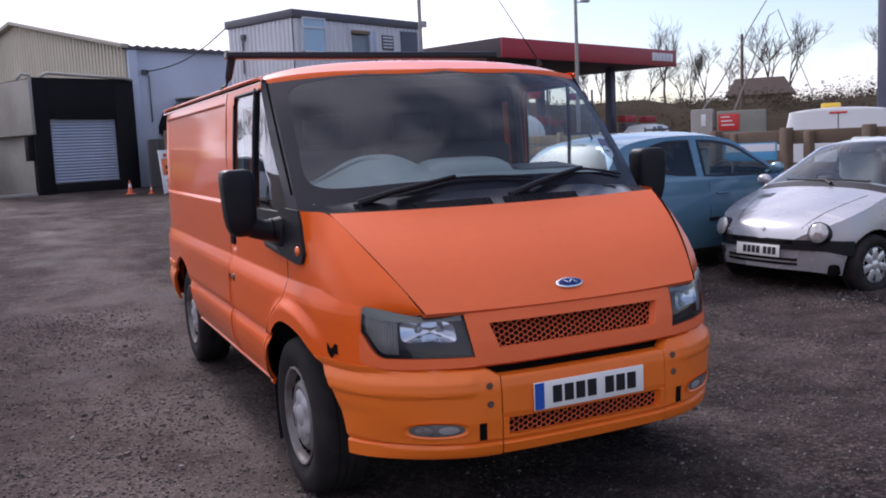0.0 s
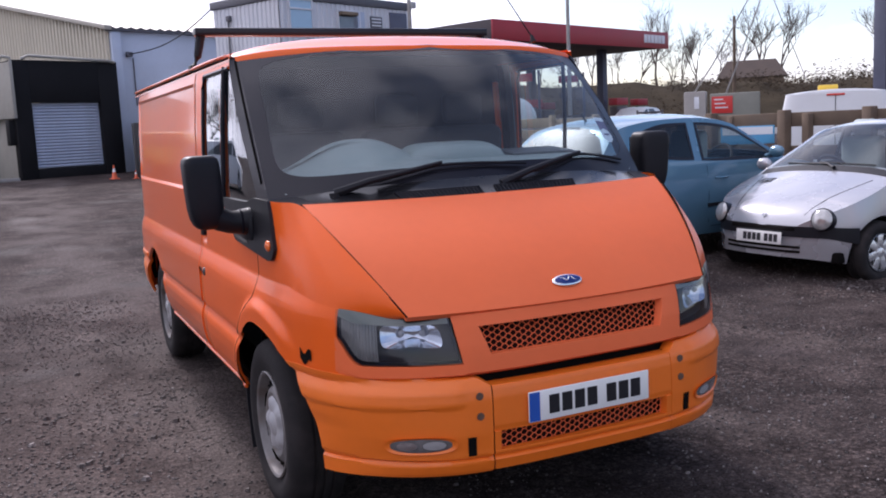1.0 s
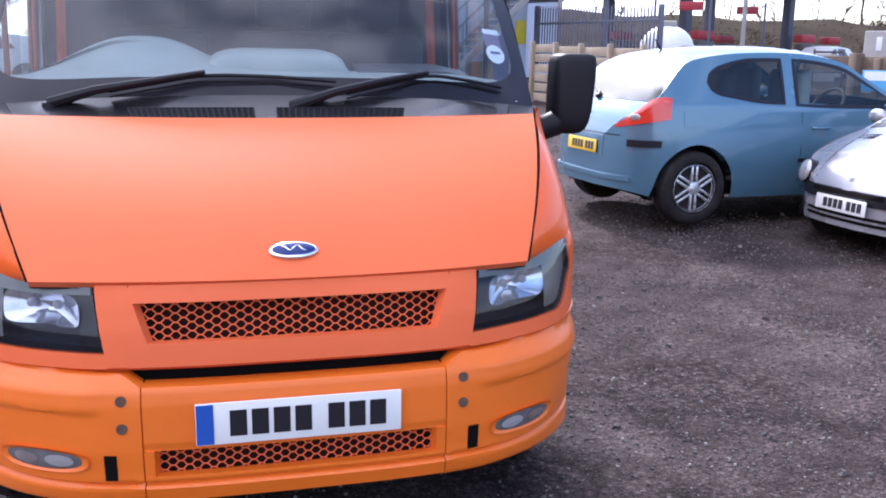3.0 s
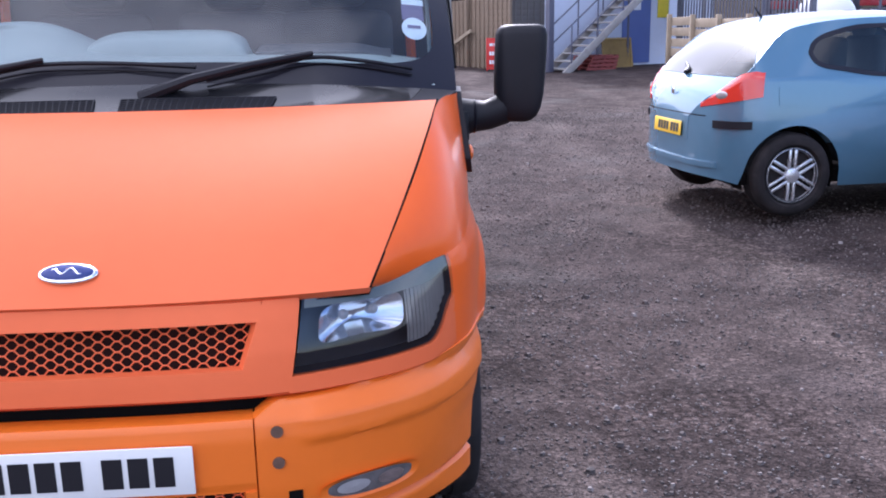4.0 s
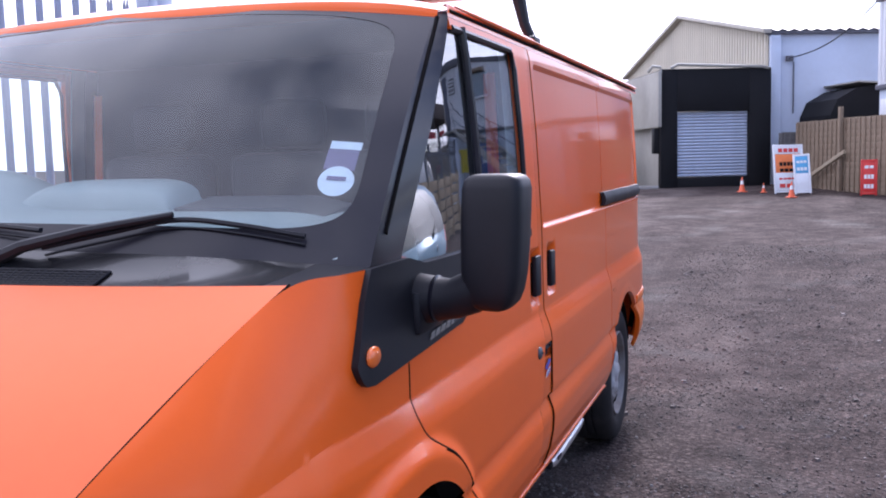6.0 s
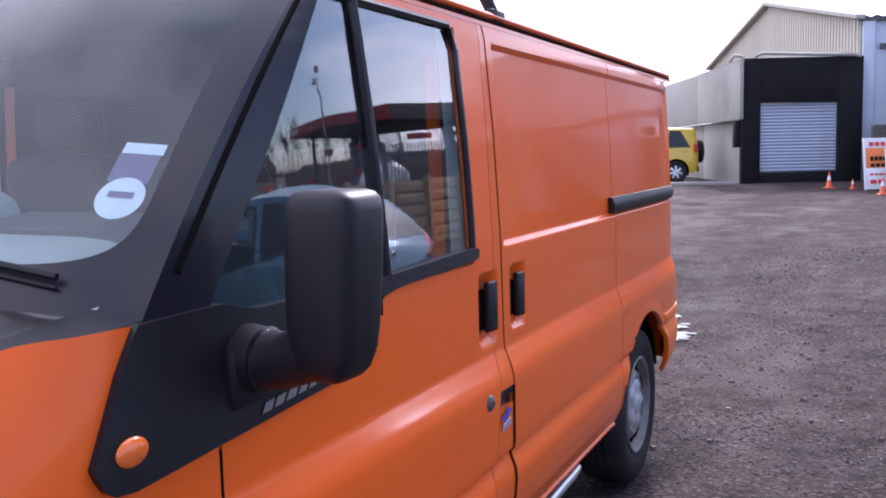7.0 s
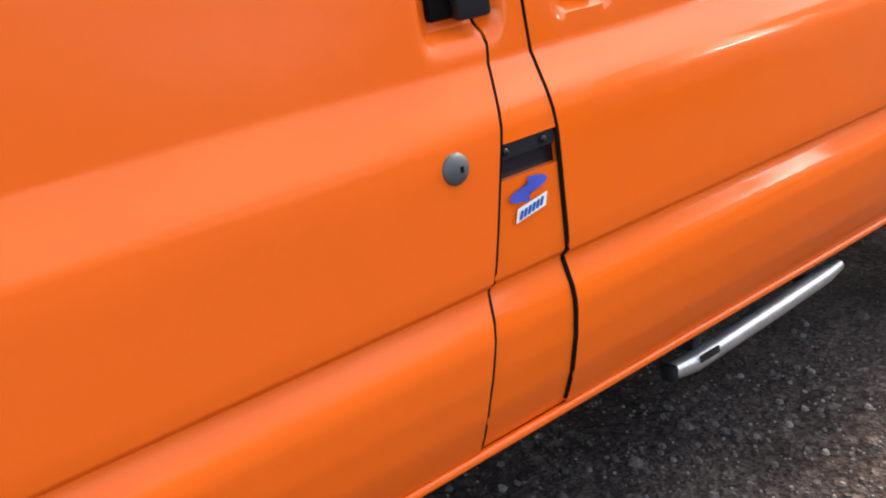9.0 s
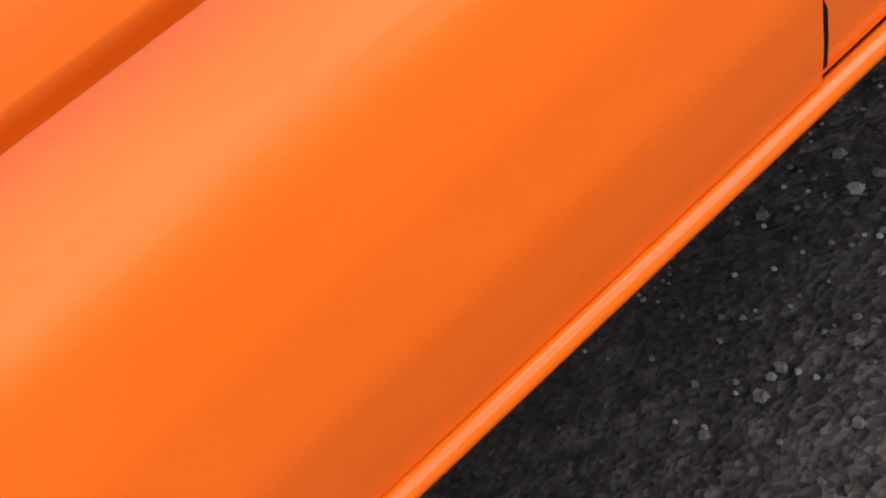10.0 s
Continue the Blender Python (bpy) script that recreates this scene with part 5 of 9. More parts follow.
        if s > 0:
            bm = bmesh.new()
            grid(bm, lambda z, v: wrap(q_of_y(slide_l(z) + (3.443 - slide_l(z)) * v), z, 0, s), zs_between(0.43, 1.885), lin(0, 0.16, 24) + lin(0.175, 1.0, 40), 0.02, inn)
            slide = part("sliding_door", bm, M_BODY, van, "orange sliding side door")
            vs_bm = bmesh.new()
            box(vs_bm, (0, 0, 0), (0.020, 0.046, 0.130), 0.006, Matrix.Translation(wrap(q_of_y(2.352), 1.124, -0.004, s, False)) @ Matrix.Rotation(radians(-6), 4, "Z"))
            handle = part("door_handle", vs_bm, M_BLACK, slide, "black upright handle")
            bm = bmesh.new()
            box(bm, (0, 0, 0), (0.016, 0.055, 0.105), 0.006, Matrix.Translation(wrap(q_of_y(2.325), 1.114, -0.026, s, False)))
            part("handle_pocket", bm, M_SEAM, handle, "dark pocket behind the handle")
            y_q = 3.450
        else:
            y_q = 2.20
        ys = sorted(set(lin(y_q, 4.30, 60) + lin(ARCH_R[0] - ARCH_R[2] - 0.004, ARCH_R[0] + ARCH_R[2] + 0.004, 40)))
        bm = bmesh.new()
        zc = zs_between(0.82, 1.885)
        grid(bm, lambda y, z: wrap(q_of_y(y), z, 0, s), sorted(set(lin(y_q, 4.758, 70) + [2.22, 2.23, 2.24, 2.25, 4.61, 4.62, 4.64, 4.65] if y_q < 3 else lin(y_q, 4.758, 50) + [4.61, 4.62, 4.64, 4.65])), zc, 0.02, inn)
        grid(bm, lambda y, v: wrap(q_of_y(y), quarter_z(y) + (0.82 - quarter_z(y)) * v, 0, s), [y for y in ys if y >= y_q], lin(0, 1, 40), 0.02, inn)
        grid(bm, lambda y, v: wrap(q_of_y(y), max(0.715, arch_z(ARCH_R, y) if y < 4.392 else 0.0) * (1 - v) + 0.82 * v, 0, s), lin(4.30, 4.758, 24), lin(0, 1, 8))
        bmesh.ops.remove_doubles(bm, verts=bm.verts, dist=0.0006)
        quarter = part("rear_quarter", bm, M_BODY, van, "orange rear side panel with scuffed wheel arch")
        # rear bumper end
        bm = bmesh.new()
        grid(bm, lambda y, v: wrap(q_of_y(y), max(0.42, arch_z(ARCH_R, y) if y < 4.392 else 0.42) * (1 - v) + 0.738 * v, 0.004 + 0.003 * ease(v, 0.70, 0.73) - 0.004 * ease(v, 0.94, 1.0), s), lin(4.270, 4.760, 40), lin(0, 1, 30), 0.012, inn)
        part("rear_bumper", bm, M_BUMPER, van, "orange rear bumper end")
        if s > 0:
            bm = bmesh.new()
            grid(bm, lambda y, v: wrap(q_of_y(y), 1.292 + 0.062 * v, 0.004 + 0.010 * math.sin(v * math.pi), s, False), lin(3.385, 4.665, 24), lin(0, 1, 8), 0.02, inn)
            part("slide_rail", bm, M_BLACK, van, "black sliding door rail")
            bm = bmesh.new()
            tube(bm, [(0.868, 2.54, 0.322), (0.872, 2.60, 0.318), (0.876, 2.86, 0.330), (0.880, 3.03, 0.340), (0.885, 3.08, 0.350)], [0.017, 0.021, 0.021, 0.020, 0.014], 12)
            step = part("side_step", bm, material("brushed_alloy", (0.62, 0.62, 0.63), 0.35, metal=0.85, var=0.15, scale=30.0), van, "short silver tube step")
            for y in (2.62, 3.0):
                bm = bmesh.new()
                box(bm, (0.82, y, 0.36), (0.10, 0.03, 0.06), 0.006)
                part("step_bracket", bm, M_BLACK, step)
            bm = bmesh.new()
            box(bm, (0.868, 2.535, 0.322), (0.036, 0.02, 0.036), 0.008)
            part("step_end", bm, M_BLACK, step)
            bm = bmesh.new()
            box(bm, (0.892, 2.625, 0.330), (0.004, 0.055, 0.014))
            part("step_label", bm, M_BAR, step)
            # scuffs on the rear arch
            rust = scuff_material("rusty_scrape", (0.085, 0.040, 0.028), (1, 0.5, 2.2), 0.53, 0.60)
            bm = bmesh.new()
            grid(bm, lambda a, r: wrap(q_of_y(ARCH_R[0] + math.cos(a) * r), ARCH_R[1] + math.sin(a) * r, 0.0016, s), lin(radians(70), radians(128), 40), lin(0.480, 0.504, 5))
            part("rust_scuff", bm, rust, quarter, "dark rusty scrape along the arch")
            bm = bmesh.new()
            grid(bm, lambda u, v: wrap(q_of_y(3.47 + 0.20 * u), 0.845 + 0.05 * u + 0.035 * v, 0.0016, s), lin(0, 1, 8), lin(0, 1, 4))
            part("rust_scuff", bm, scuff_material("faint_scrape", (0.20, 0.07, 0.035), (1, 0.35, 3.0), 0.56, 0.64), quarter, "faint brown scrape")
            bm = bmesh.new()
            grid(bm, lambda u, v: wrap(q_of_y(3.452 + 0.022 * u + 0.012 * v), 0.438 + 0.14 * v, 0.0016, s), lin(0, 1, 4), lin(0, 1, 10))
            part("rust_scuff", bm, scuff_material("dark_scrape", (0.03, 0.018, 0.016), (1, 1, 1), 0.40, 0.48), quarter, "dark rust at the sill's end")
        # sill flange
        bm = bmesh.new()
        tube(bm, [wrap(q_of_y(y), 0.424, 0.001, s) + Vector((0, 0, -0.004)) for y in lin(1.385, 3.435, 50)], 0.0085, 12)
        part("sill_flange", bm, M_BODY, van, "bright folded sill edge")
    # roof rack bar
    bm = bmesh.new()
    box(bm, (0, 2.30, 2.112), (1.74, 0.075, 0.042), 0.006)
    rack = part("roof_bar", bm, M_TRIM, van, "dark steel roof bar")
    for s in (1, -1):
        bm = bmesh.new()
        tube(bm, [(0.885 * s, 2.30, 1.93), (0.86 * s, 2.30, 1.985), (0.835 * s, 2.30, 2.10)], [0.018, 0.020, 0.026], 8)
        box(bm, (0.892 * s, 2.30, 1.925), (0.03, 0.09, 0.03), 0.006)
        part("bar_foot", bm, M_BLACK, rack)
    # cab
    bm = bmesh.new()
    dash = smooth_table([(0.765, 1.345), (0.82, 1.385), (0.95, 1.405), (1.08, 1.412), (1.20, 1.405), (1.27, 1.36), (1.31, 1.2), (1.28, 0.9), (1.2, 0.7)], 40)

    def dash_at(x, i):
        y, z = dash[int(i)]
        top = 1.0 if z > 1.3 else 0.0
        hump = 0.112 * math.exp(-abs((x + 0.42) / 0.24) ** 2.6) * ease(y, 0.95, 1.16)
        edge = 1 - 0.75 * ease(abs(x), 0.62, 0.86)
        return Vector((x, y + 0.12 * abs(x) ** 2.4 * (y < 1.1), z * edge + (z - 0.035) * (1 - edge) + hump * top))
    grid(bm, dash_at, lin(-0.84, 0.84, 64), range(len(dash)))
    cab = part("dashboard", bm, M_DASH, van, "grey dashboard")
    bm = bmesh.new()
    pad = lambda u, v: Vector((0.035 + 0.245 * u, 1.04 + 0.15 * v, 1.415 + 0.074 * (1 - abs(u) ** 5) ** 0.5 * (1 - (1 - v) ** 3) ** 0.4))
    grid(bm, pad, lin(-1, 1, 28), lin(0, 1, 14), 0.04, lambda p: Vector((0, 0, -1)))
    part("dash_pad", bm, M_DASH, cab, "raised grey centre pad")
    bm = bmesh.new()
    grid(bm, lambda x, v: Vector((x, 1.02 + 0.16 * v, 1.418 + 0.022 * v - 0.02 * ease(x, 0.6, 0.72))), lin(0.31, 0.72, 14), lin(0, 1, 6), 0.02, lambda p: Vector((0, 0, -1)))
    part("dash_tray", bm, M_LOCK, cab, "darker grey airbag cover")
    bm = bmesh.new()
    wheel_m = Matrix.Translation((-0.40, 1.33, 1.27)) @ Matrix.Rotation(radians(-52), 4, "X")
    pts = [wheel_m @ Vector((0.20 * math.cos(a), 0.20 * math.sin(a), 0)) for a in lin(0, 2 * math.pi, 33)]
    tube(bm, pts, 0.014, 8, False)
    for a in (0.4, 2.74, 4.71):
        tube(bm, [wheel_m @ Vector((0.19 * math.cos(a), 0.19 * math.sin(a), 0)), wheel_m @ Vector((0, 0, -0.03))], 0.014, 6)
    tube(bm, [wheel_m @ Vector((0, 0, 0.01)), wheel_m @ Vector((0, 0, -0.25))], [0.06, 0.04], 12)
    part("steering_wheel", bm, M_DARK, van, "black steering wheel")
    bm = bmesh.new()
    grid(bm, lambda x, z: Vector((x * (interp(SIDE, z) - 0.035), 2.13, z)), lin(-1, 1, 4), lin(0.5, 1.92, 20))
    grid(bm, lambda x, y: Vector((x, y, 1.905)), lin(-0.86, 0.86, 6), lin(1.40, 2.13, 5))
    grid(bm, lambda x, y: Vector((x, y, 0.62)), lin(-0.90, 0.90, 4), lin(0.9, 2.13, 4))
    part("bulkhead", bm, M_DARK, van, "dark cab lining and bulkhead")
    for x in (-0.42, 0.12, 0.52):
        bm = bmesh.new()
        box(bm, (x, 1.72, 0.98), (0.46, 0.46, 0.14), 0.05, None, 3)
        box(bm, (x, 1.93, 1.28), (0.44, 0.13, 0.56), 0.05, Matrix.Translation((0, 0, 0)), 3)
        box(bm, (x, 1.96, 1.66), (0.24, 0.09, 0.17), 0.04, None, 3)
        part("seat", bm, M_DARK, van, "dark fabric cab seat")
    for s in (1, -1):
        bm = bmesh.new()
        box(bm, (0.86 * s, 1.55, 1.0), (0.05, 0.95, 0.5), 0.02)
        part("door_card", bm, M_DASH, van)
        bm = bmesh.new()
        grid(bm, lambda y, z: Vector(((interp(SIDE, z) - 0.030 - 0.02 * ease(y, 2.03, 1.99)) * s, y, z)), lin(1.985, 2.128, 5), lin(1.05, 1.90, 14), 0.004, lambda p: Vector((s, 0, 0)))
        part("pillar_trim", bm, M_DASH, van, "grey inner pillar trim")
        # body-coloured strip added to stand for the orange inner pillar; not a belt
        bm = bmesh.new()
        tube(bm, [(0.80 * s, 2.06, 1.80), (0.82 * s, 2.05, 1.3), (0.82 * s, 2.0, 0.9)], 0.02, 4)
        part("inner_pillar_strip", bm, M_BODY, van, "orange strip standing in for the inner door pillar")
    return van


build_van()


# ---------------------------------------------------------------- parked cars
M_CLIO = material("pale_blue_paint", (0.092, 0.200, 0.290), 0.25, metal=0.25, var=0.05, scale=1.5, coat=0.8, dirt=0.1, dirt_color=(0.16, 0.24, 0.30))
M_SILVER = material("silver_paint", (0.40, 0.40, 0.43), 0.28, metal=0.45, var=0.05, scale=1.5, coat=0.8, dirt=0.1, dirt_color=(0.36, 0.35, 0.35))
M_YELLOW = material("yellow_paint", (0.62, 0.42, 0.03), 0.3, var=0.06, scale=1.5, coat=0.6, dirt=0.15, dirt_color=(0.36, 0.26, 0.06))
M_WHITEPAINT = material("white_paint", (0.72, 0.73, 0.75), 0.3, var=0.05, scale=1.5, coat=0.6, dirt=0.12, dirt_color=(0.5, 0.48, 0.45))
M_ALLOY = material("alloy_silver", (0.72, 0.73, 0.75), 0.28, metal=0.7, var=0.1, scale=10.0)
M_HEADGLASS = material("headlamp_glass", (0.40, 0.40, 0.40), 0.15, metal=0.35, var=0.35, scale=22.0, coat=1.0)


M_HATCHGLASS = glass("dusty_hatch_glass", (0.5, 0.55, 0.58), 0.42, rough=0.35, gloss_min=0.02, power=6.0)
M_TINT = glass("tinted_glass", (0.5, 0.55, 0.58), 0.42, gloss_min=0.05, power=5.0)
M_CARGLASS = glass("car_glass", (0.8, 0.86, 0.86), 0.85, gloss_min=0.05, power=5.0)


class Car:
    """A car's skin: s runs from the nose to the tail, z up, half widths to either side."""

    def __init__(self, length, width, top, belt, sill, arches, nose=0.55, tail=0.45, pinch=0.80, n_nose=2.7, n_tail=3.2):
        self.L, self.W, self.sill, self.arches = length, width, sill, arches
        self.top_t, self.belt_t = smooth_table(top, 90), belt
        self.nose, self.tail, self.pinch, self.nn, self.nt = nose, tail, pinch, n_nose, n_tail

    def top(self, s):
        return interp(self.top_t, s)

    def belt(self, s):
        return interp(self.belt_t, s)

    def half(self, s):
        k = 1.0
        if s < self.nose:
            k = max(0.0, 1 - (1 - s / self.nose) ** self.nn) ** (1 / self.nn)
        elif s > self.L - self.tail:
            k = max(0.0, 1 - (1 - (self.L - s) / self.tail) ** self.nt) ** (1 / self.nt)
        return self.W / 2 * k

    def low(self, s):
        z = self.sill + 0.05 * (1 - ease(s, 0.0, 0.35)) + 0.07 * ease(s, self.L - 0.4, self.L)
        for c, zc, r in self.arches:
            if abs(s - c) < r:
                z = max(z, zc + math.sqrt(r * r - (s - c) ** 2))
        return z

    def roof_half(self, s):
        w = self.half(s)
        over = self.top(s) - self.belt(s)
        return w * (1 - (1 - self.pinch) * ease(over, 0.0, 0.42)) * (0.97 if over > 0.02 else 0.90)

    def side_x(self, s, z):
        """The half width at a height below the roof's shoulder."""
        w, b = self.half(s), min(self.belt(s), self.top(s) - 0.05)
        if z <= b:
            k = (z - self.sill) / max(0.05, b - self.sill)
            return w * (0.955 + 0.045 * math.sin(min(1, max(0, k)) ** 0.8 * math.pi * 0.93))
        sh = self.top(s) - 0.06
        k = (z - b) / max(0.02, sh - b)
        w0 = w * (0.955 + 0.045 * math.sin(0.93 * math.pi))
        return w0 + (self.roof_half(s) - w0) * min(1.0, k)

    def top_z(self, s, x):
        r = max(0.02, self.roof_half(s))
        return self.top(s) - 0.06 * min(1.0, abs(x) / r) ** 2.6

    def ring(self, s, k):
        """k 0 to 0.5 sill to belt, to 0.8 the shoulder, to 1 the middle of the roof."""
        lo, b, sh = self.low(s), min(self.belt(s), self.top(s) - 0.05), self.top(s) - 0.06
        if k <= 0.5:
            z = lo + (b - lo) * k / 0.5
            return self.side_x(s, z), z
        if k <= 0.8:
            z = b + (sh - b) * (k - 0.5) / 0.3
            return self.side_x(s, z), z
        a = (k - 0.8) / 0.2
        x = self.roof_half(s) * math.cos(a * math.pi / 2)
        return x, self.top_z(s, x)

    def body(self, thing_, mat, label, holes=()):
        """holes: tests on (s, x, z) that say where the skin is cut away for glass."""
        bm = bmesh.new()
        ss = [0.0, 0.004, 0.012, 0.03, 0.06] + lin(0.10, self.L - 0.10, 150) + [self.L - 0.06, self.L - 0.03, self.L - 0.012, self.L - 0.004, self.L]
        for c, zc, r in self.arches:
            ss += lin(c - r + 0.001, c + r - 0.001, 26)
        ss = sorted(set(ss))
        ks = lin(0, 0.5, 16) + lin(0.5, 0.8, 19)[1:] + lin(0.8, 1.0, 16)[1:]
        for sg in (1, -1):
            grid(bm, lambda s, k: Vector((self.ring(s, k)[0] * sg, s, self.ring(s, k)[1])), ss, ks)
        bmesh.ops.remove_doubles(bm, verts=bm.verts, dist=0.0008)
        if holes:
            cut = []
            for f in bm.faces:
                c = f.calc_center_median()
                if any(h(c.y, c.x, c.z) for h in holes):
                    cut.append(f)
            bmesh.ops.delete(bm, geom=cut, context="FACES")
        return part("body", bm, mat, thing_, label)

    def side_frame(self, name, body, mat, s0, s1, lo, hi, sg, width=0.022, out=0.006, label=""):
        """A flat black band round a side window, its inner edge inside the glass."""
        zl, zh = lambda s: lo(s), lambda s: max(lo(s), hi(s))
        loop = [(s, zl(s)) for s in lin(s0, s1, 26)] + [(s1, z) for z in lin(zl(s1), zh(s1), 6)[1:-1]] + [(s, zh(s)) for s in lin(s1, s0, 30)] + [(s0, z) for z in lin(zh(s0), zl(s0), 4)[1:-1]]
        cs, cz = sum(p[0] for p in loop) / len(loop), sum(p[1] for p in loop) / len(loop)
        bm = bmesh.new()

        def at(i, k):
            s, z = loop[int(i) % len(loop)]
            d = Vector((cs - s, (cz - z) * 2.2)).normalized() * width
            s, z = s + d.x * (k - 0.35), z + d.y * (k - 0.35)
            return Vector(((self.side_x(s, z) + out) * sg, s, z))
        grid(bm, at, range(len(loop) + 1), [0.0, 0.5, 1.0], 0.010, lambda p: Vector((-sg, 0, 0)))
        return part(name, bm, mat, body, label)

    def under(self, thing_):
        bm = bmesh.new()
        box(bm, (0, self.L / 2, self.sill + 0.06), (self.W * 0.86, self.L * 0.9, 0.10), 0.02)
        for c, zc, r in self.arches:
            for sg in (1, -1):
                grid(bm, lambda a, x: Vector((x * sg, c + math.cos(a) * r, zc + math.sin(a) * r)), lin(-0.3, math.pi + 0.3, 20), lin(self.W / 2 - 0.26, min(self.half(c - r), self.half(c + r), self.W / 2) * 0.95, 3))
                grid(bm, lambda a, q: Vector(((self.W / 2 - 0.26) * sg, c + math.cos(a) * q, zc + math.sin(a) * q)), lin(-0.3, math.pi + 0.3, 16), [0.02, r])
        part("underside", bm, M_SEAM, thing_)

    def side_pane(self, name, body, mat, s0, s1, lo, hi, sg, out=0.004, ns=20, label="", trim=False):
        bm = bmesh.new()
        grid(bm, lambda s, v: Vector(((self.side_x(s, lo(s) + (hi(s) - lo(s)) * v) + out) * sg, s, lo(s) + (hi(s) - lo(s)) * v)), lin(s0, s1, ns), lin(0, 1, 8), 0.012, lambda p: Vector((-sg, 0, 0)))
        return part(name, bm, mat, body, label)

    def top_pane(self, name, body, mat, s0, s1, w0, w1, out=0.006, label=""):
        bm = bmesh.new()
        def at(s, k):
            w = (w0 + (w1 - w0) * (s - s0) / (s1 - s0)) * self.roof_half(s)
            return Vector((w * k, s, self.top_z(s, w * k) + out))
        grid(bm, at, lin(s0, s1, 16), lin(-1, 1, 17), 0.01, lambda p: Vector((0, 0, -1)))
        return part(name, bm, mat, body, label)

    def skin(self, phi, z, out=0.0):
        """A place on the tail: phi in degrees round a point a metre ahead of the rear end."""
        s0, sn, cs = self.L - 1.0, math.sin(radians(phi)), math.cos(radians(phi))
        lo, hi = 0.05, 2.0
        for _ in range(24):
            mid = (lo + hi) / 2
            s, x = s0 + cs * mid, sn * mid
            inside = s < self.L and self.side_x(s, z) > abs(x) and self.top_z(s, x) > z
            lo, hi = (mid, hi) if inside else (lo, mid)
        return Vector((sn * (lo + out), s0 + cs * (lo + out), z))

    def tail_patch(self, name, body, mat, shape, out=0.006, nu=24, nv=10, label=""):
        """A piece bent round the tail; shape(u, v) gives phi and z."""
        bm = bmesh.new()
        grid(bm, lambda u, v: self.skin(*shape(u, v), out), lin(0, 1, nu), lin(0, 1, nv), 0.015, lambda p: Vector((-p.x, self.L - 1.0 - p.y, 0)).normalized())
        return part(name, bm, mat, body, label)

    def nose_patch(self, name, body, mat, x0, x1, z0, z1, out=0.006, rear=False, n=12, label="", shape=None):
        """A piece that lies on the nose or the tail, between two heights and two places across."""
        bm = bmesh.new()
        def at(u, v):
            x, z = x0 + (x1 - x0) * u, z0 + (z1 - z0) * v
            if shape:
                x, z = shape(u, v)
            lo, hi = (0.0, self.nose) if not rear else (self.L, self.L - self.tail)
            for _ in range(26):
                mid = (lo + hi) / 2
                inside = self.top(mid) > z + 0.03 and self.side_x(mid, z) > abs(x)
                lo, hi = (lo, mid) if inside else (mid, hi)
            return Vector((x, hi + (out if rear else -out), z))
        grid(bm, at, lin(0, 1, n), lin(0, 1, 7), 0.02, lambda p: Vector((0, -1 if rear else 1, 0)))
        return part(name, bm, mat, body, label)


def car_mirror(car, body, s, z, mat):
    for sg in (1, -1):
        bm = bmesh.new()
        x = car.side_x(s, z)
        tube(bm, [(x * sg, s + 0.02, z), ((x + 0.06) * sg, s, z + 0.03)], 0.02, 8)
        bmesh.ops.create_uvsphere(bm, u_segments=16, v_segments=10, radius=1.0, matrix=Matrix.Translation(((x + 0.13) * sg, s, z + 0.05)) @ Matrix.Diagonal((0.095, 0.055, 0.065, 1)))
        part("wing_mirror", bm, mat, body)


def cabin(car, thing_, s0, s1, z0):
    """Seats, dashboard and wheel that show through the glass."""
    w = car.W * 0.20
    for x in (-w, w):
        for s in (s0 + 0.75, s0 + 1.55):
            if s > s1:
                continue
            bm = bmesh.new()
            box(bm, (x, s, z0 + 0.18), (0.46, 0.14, 0.62), 0.05, None, 3)
            box(bm, (x, s + 0.03, z0 + 0.57), (0.25, 0.10, 0.18), 0.04, None, 3)
            box(bm, (x, s - 0.22, z0 - 0.10), (0.46, 0.46, 0.14), 0.04, None, 3)
            part("car_seat", bm, M_DASH, thing_, "grey fabric seat")
    bm = bmesh.new()
    box(bm, (0, s0 + 0.02, z0 + 0.06), (car.W * 0.82, 0.40, 0.16), 0.05, None, 3)
    part("dashboard", bm, M_DARK, thing_)
    bm = bmesh.new()
    m = Matrix.Translation((-w, s0 + 0.30, z0 + 0.16)) @ Matrix.Rotation(radians(-60), 4, "X")
    tube(bm, [m @ Vector((0.18 * math.cos(a), 0.18 * math.sin(a), 0)) for a in lin(0, 2 * math.pi, 25)], 0.015, 6, False)
    part("steering_wheel", bm, M_DARK, thing_)


def wheels(car, thing_, r, style, mat, w=0.185):
    for c, zc, ra in car.arches:
        for sg in (1, -1):
            build_wheel(thing_, (car.W / 2 - 0.025) * sg, c, r, w, sg, style, mat)


def place(ob, x, y, heading, z=0.0):
    """Nose at (x, y), driving towards heading, in degrees from +x."""
    ob.matrix_world = Matrix.Translation((x, y, z)) @ Matrix.Rotation(radians(heading + 90), 4, "Z")
    return ob


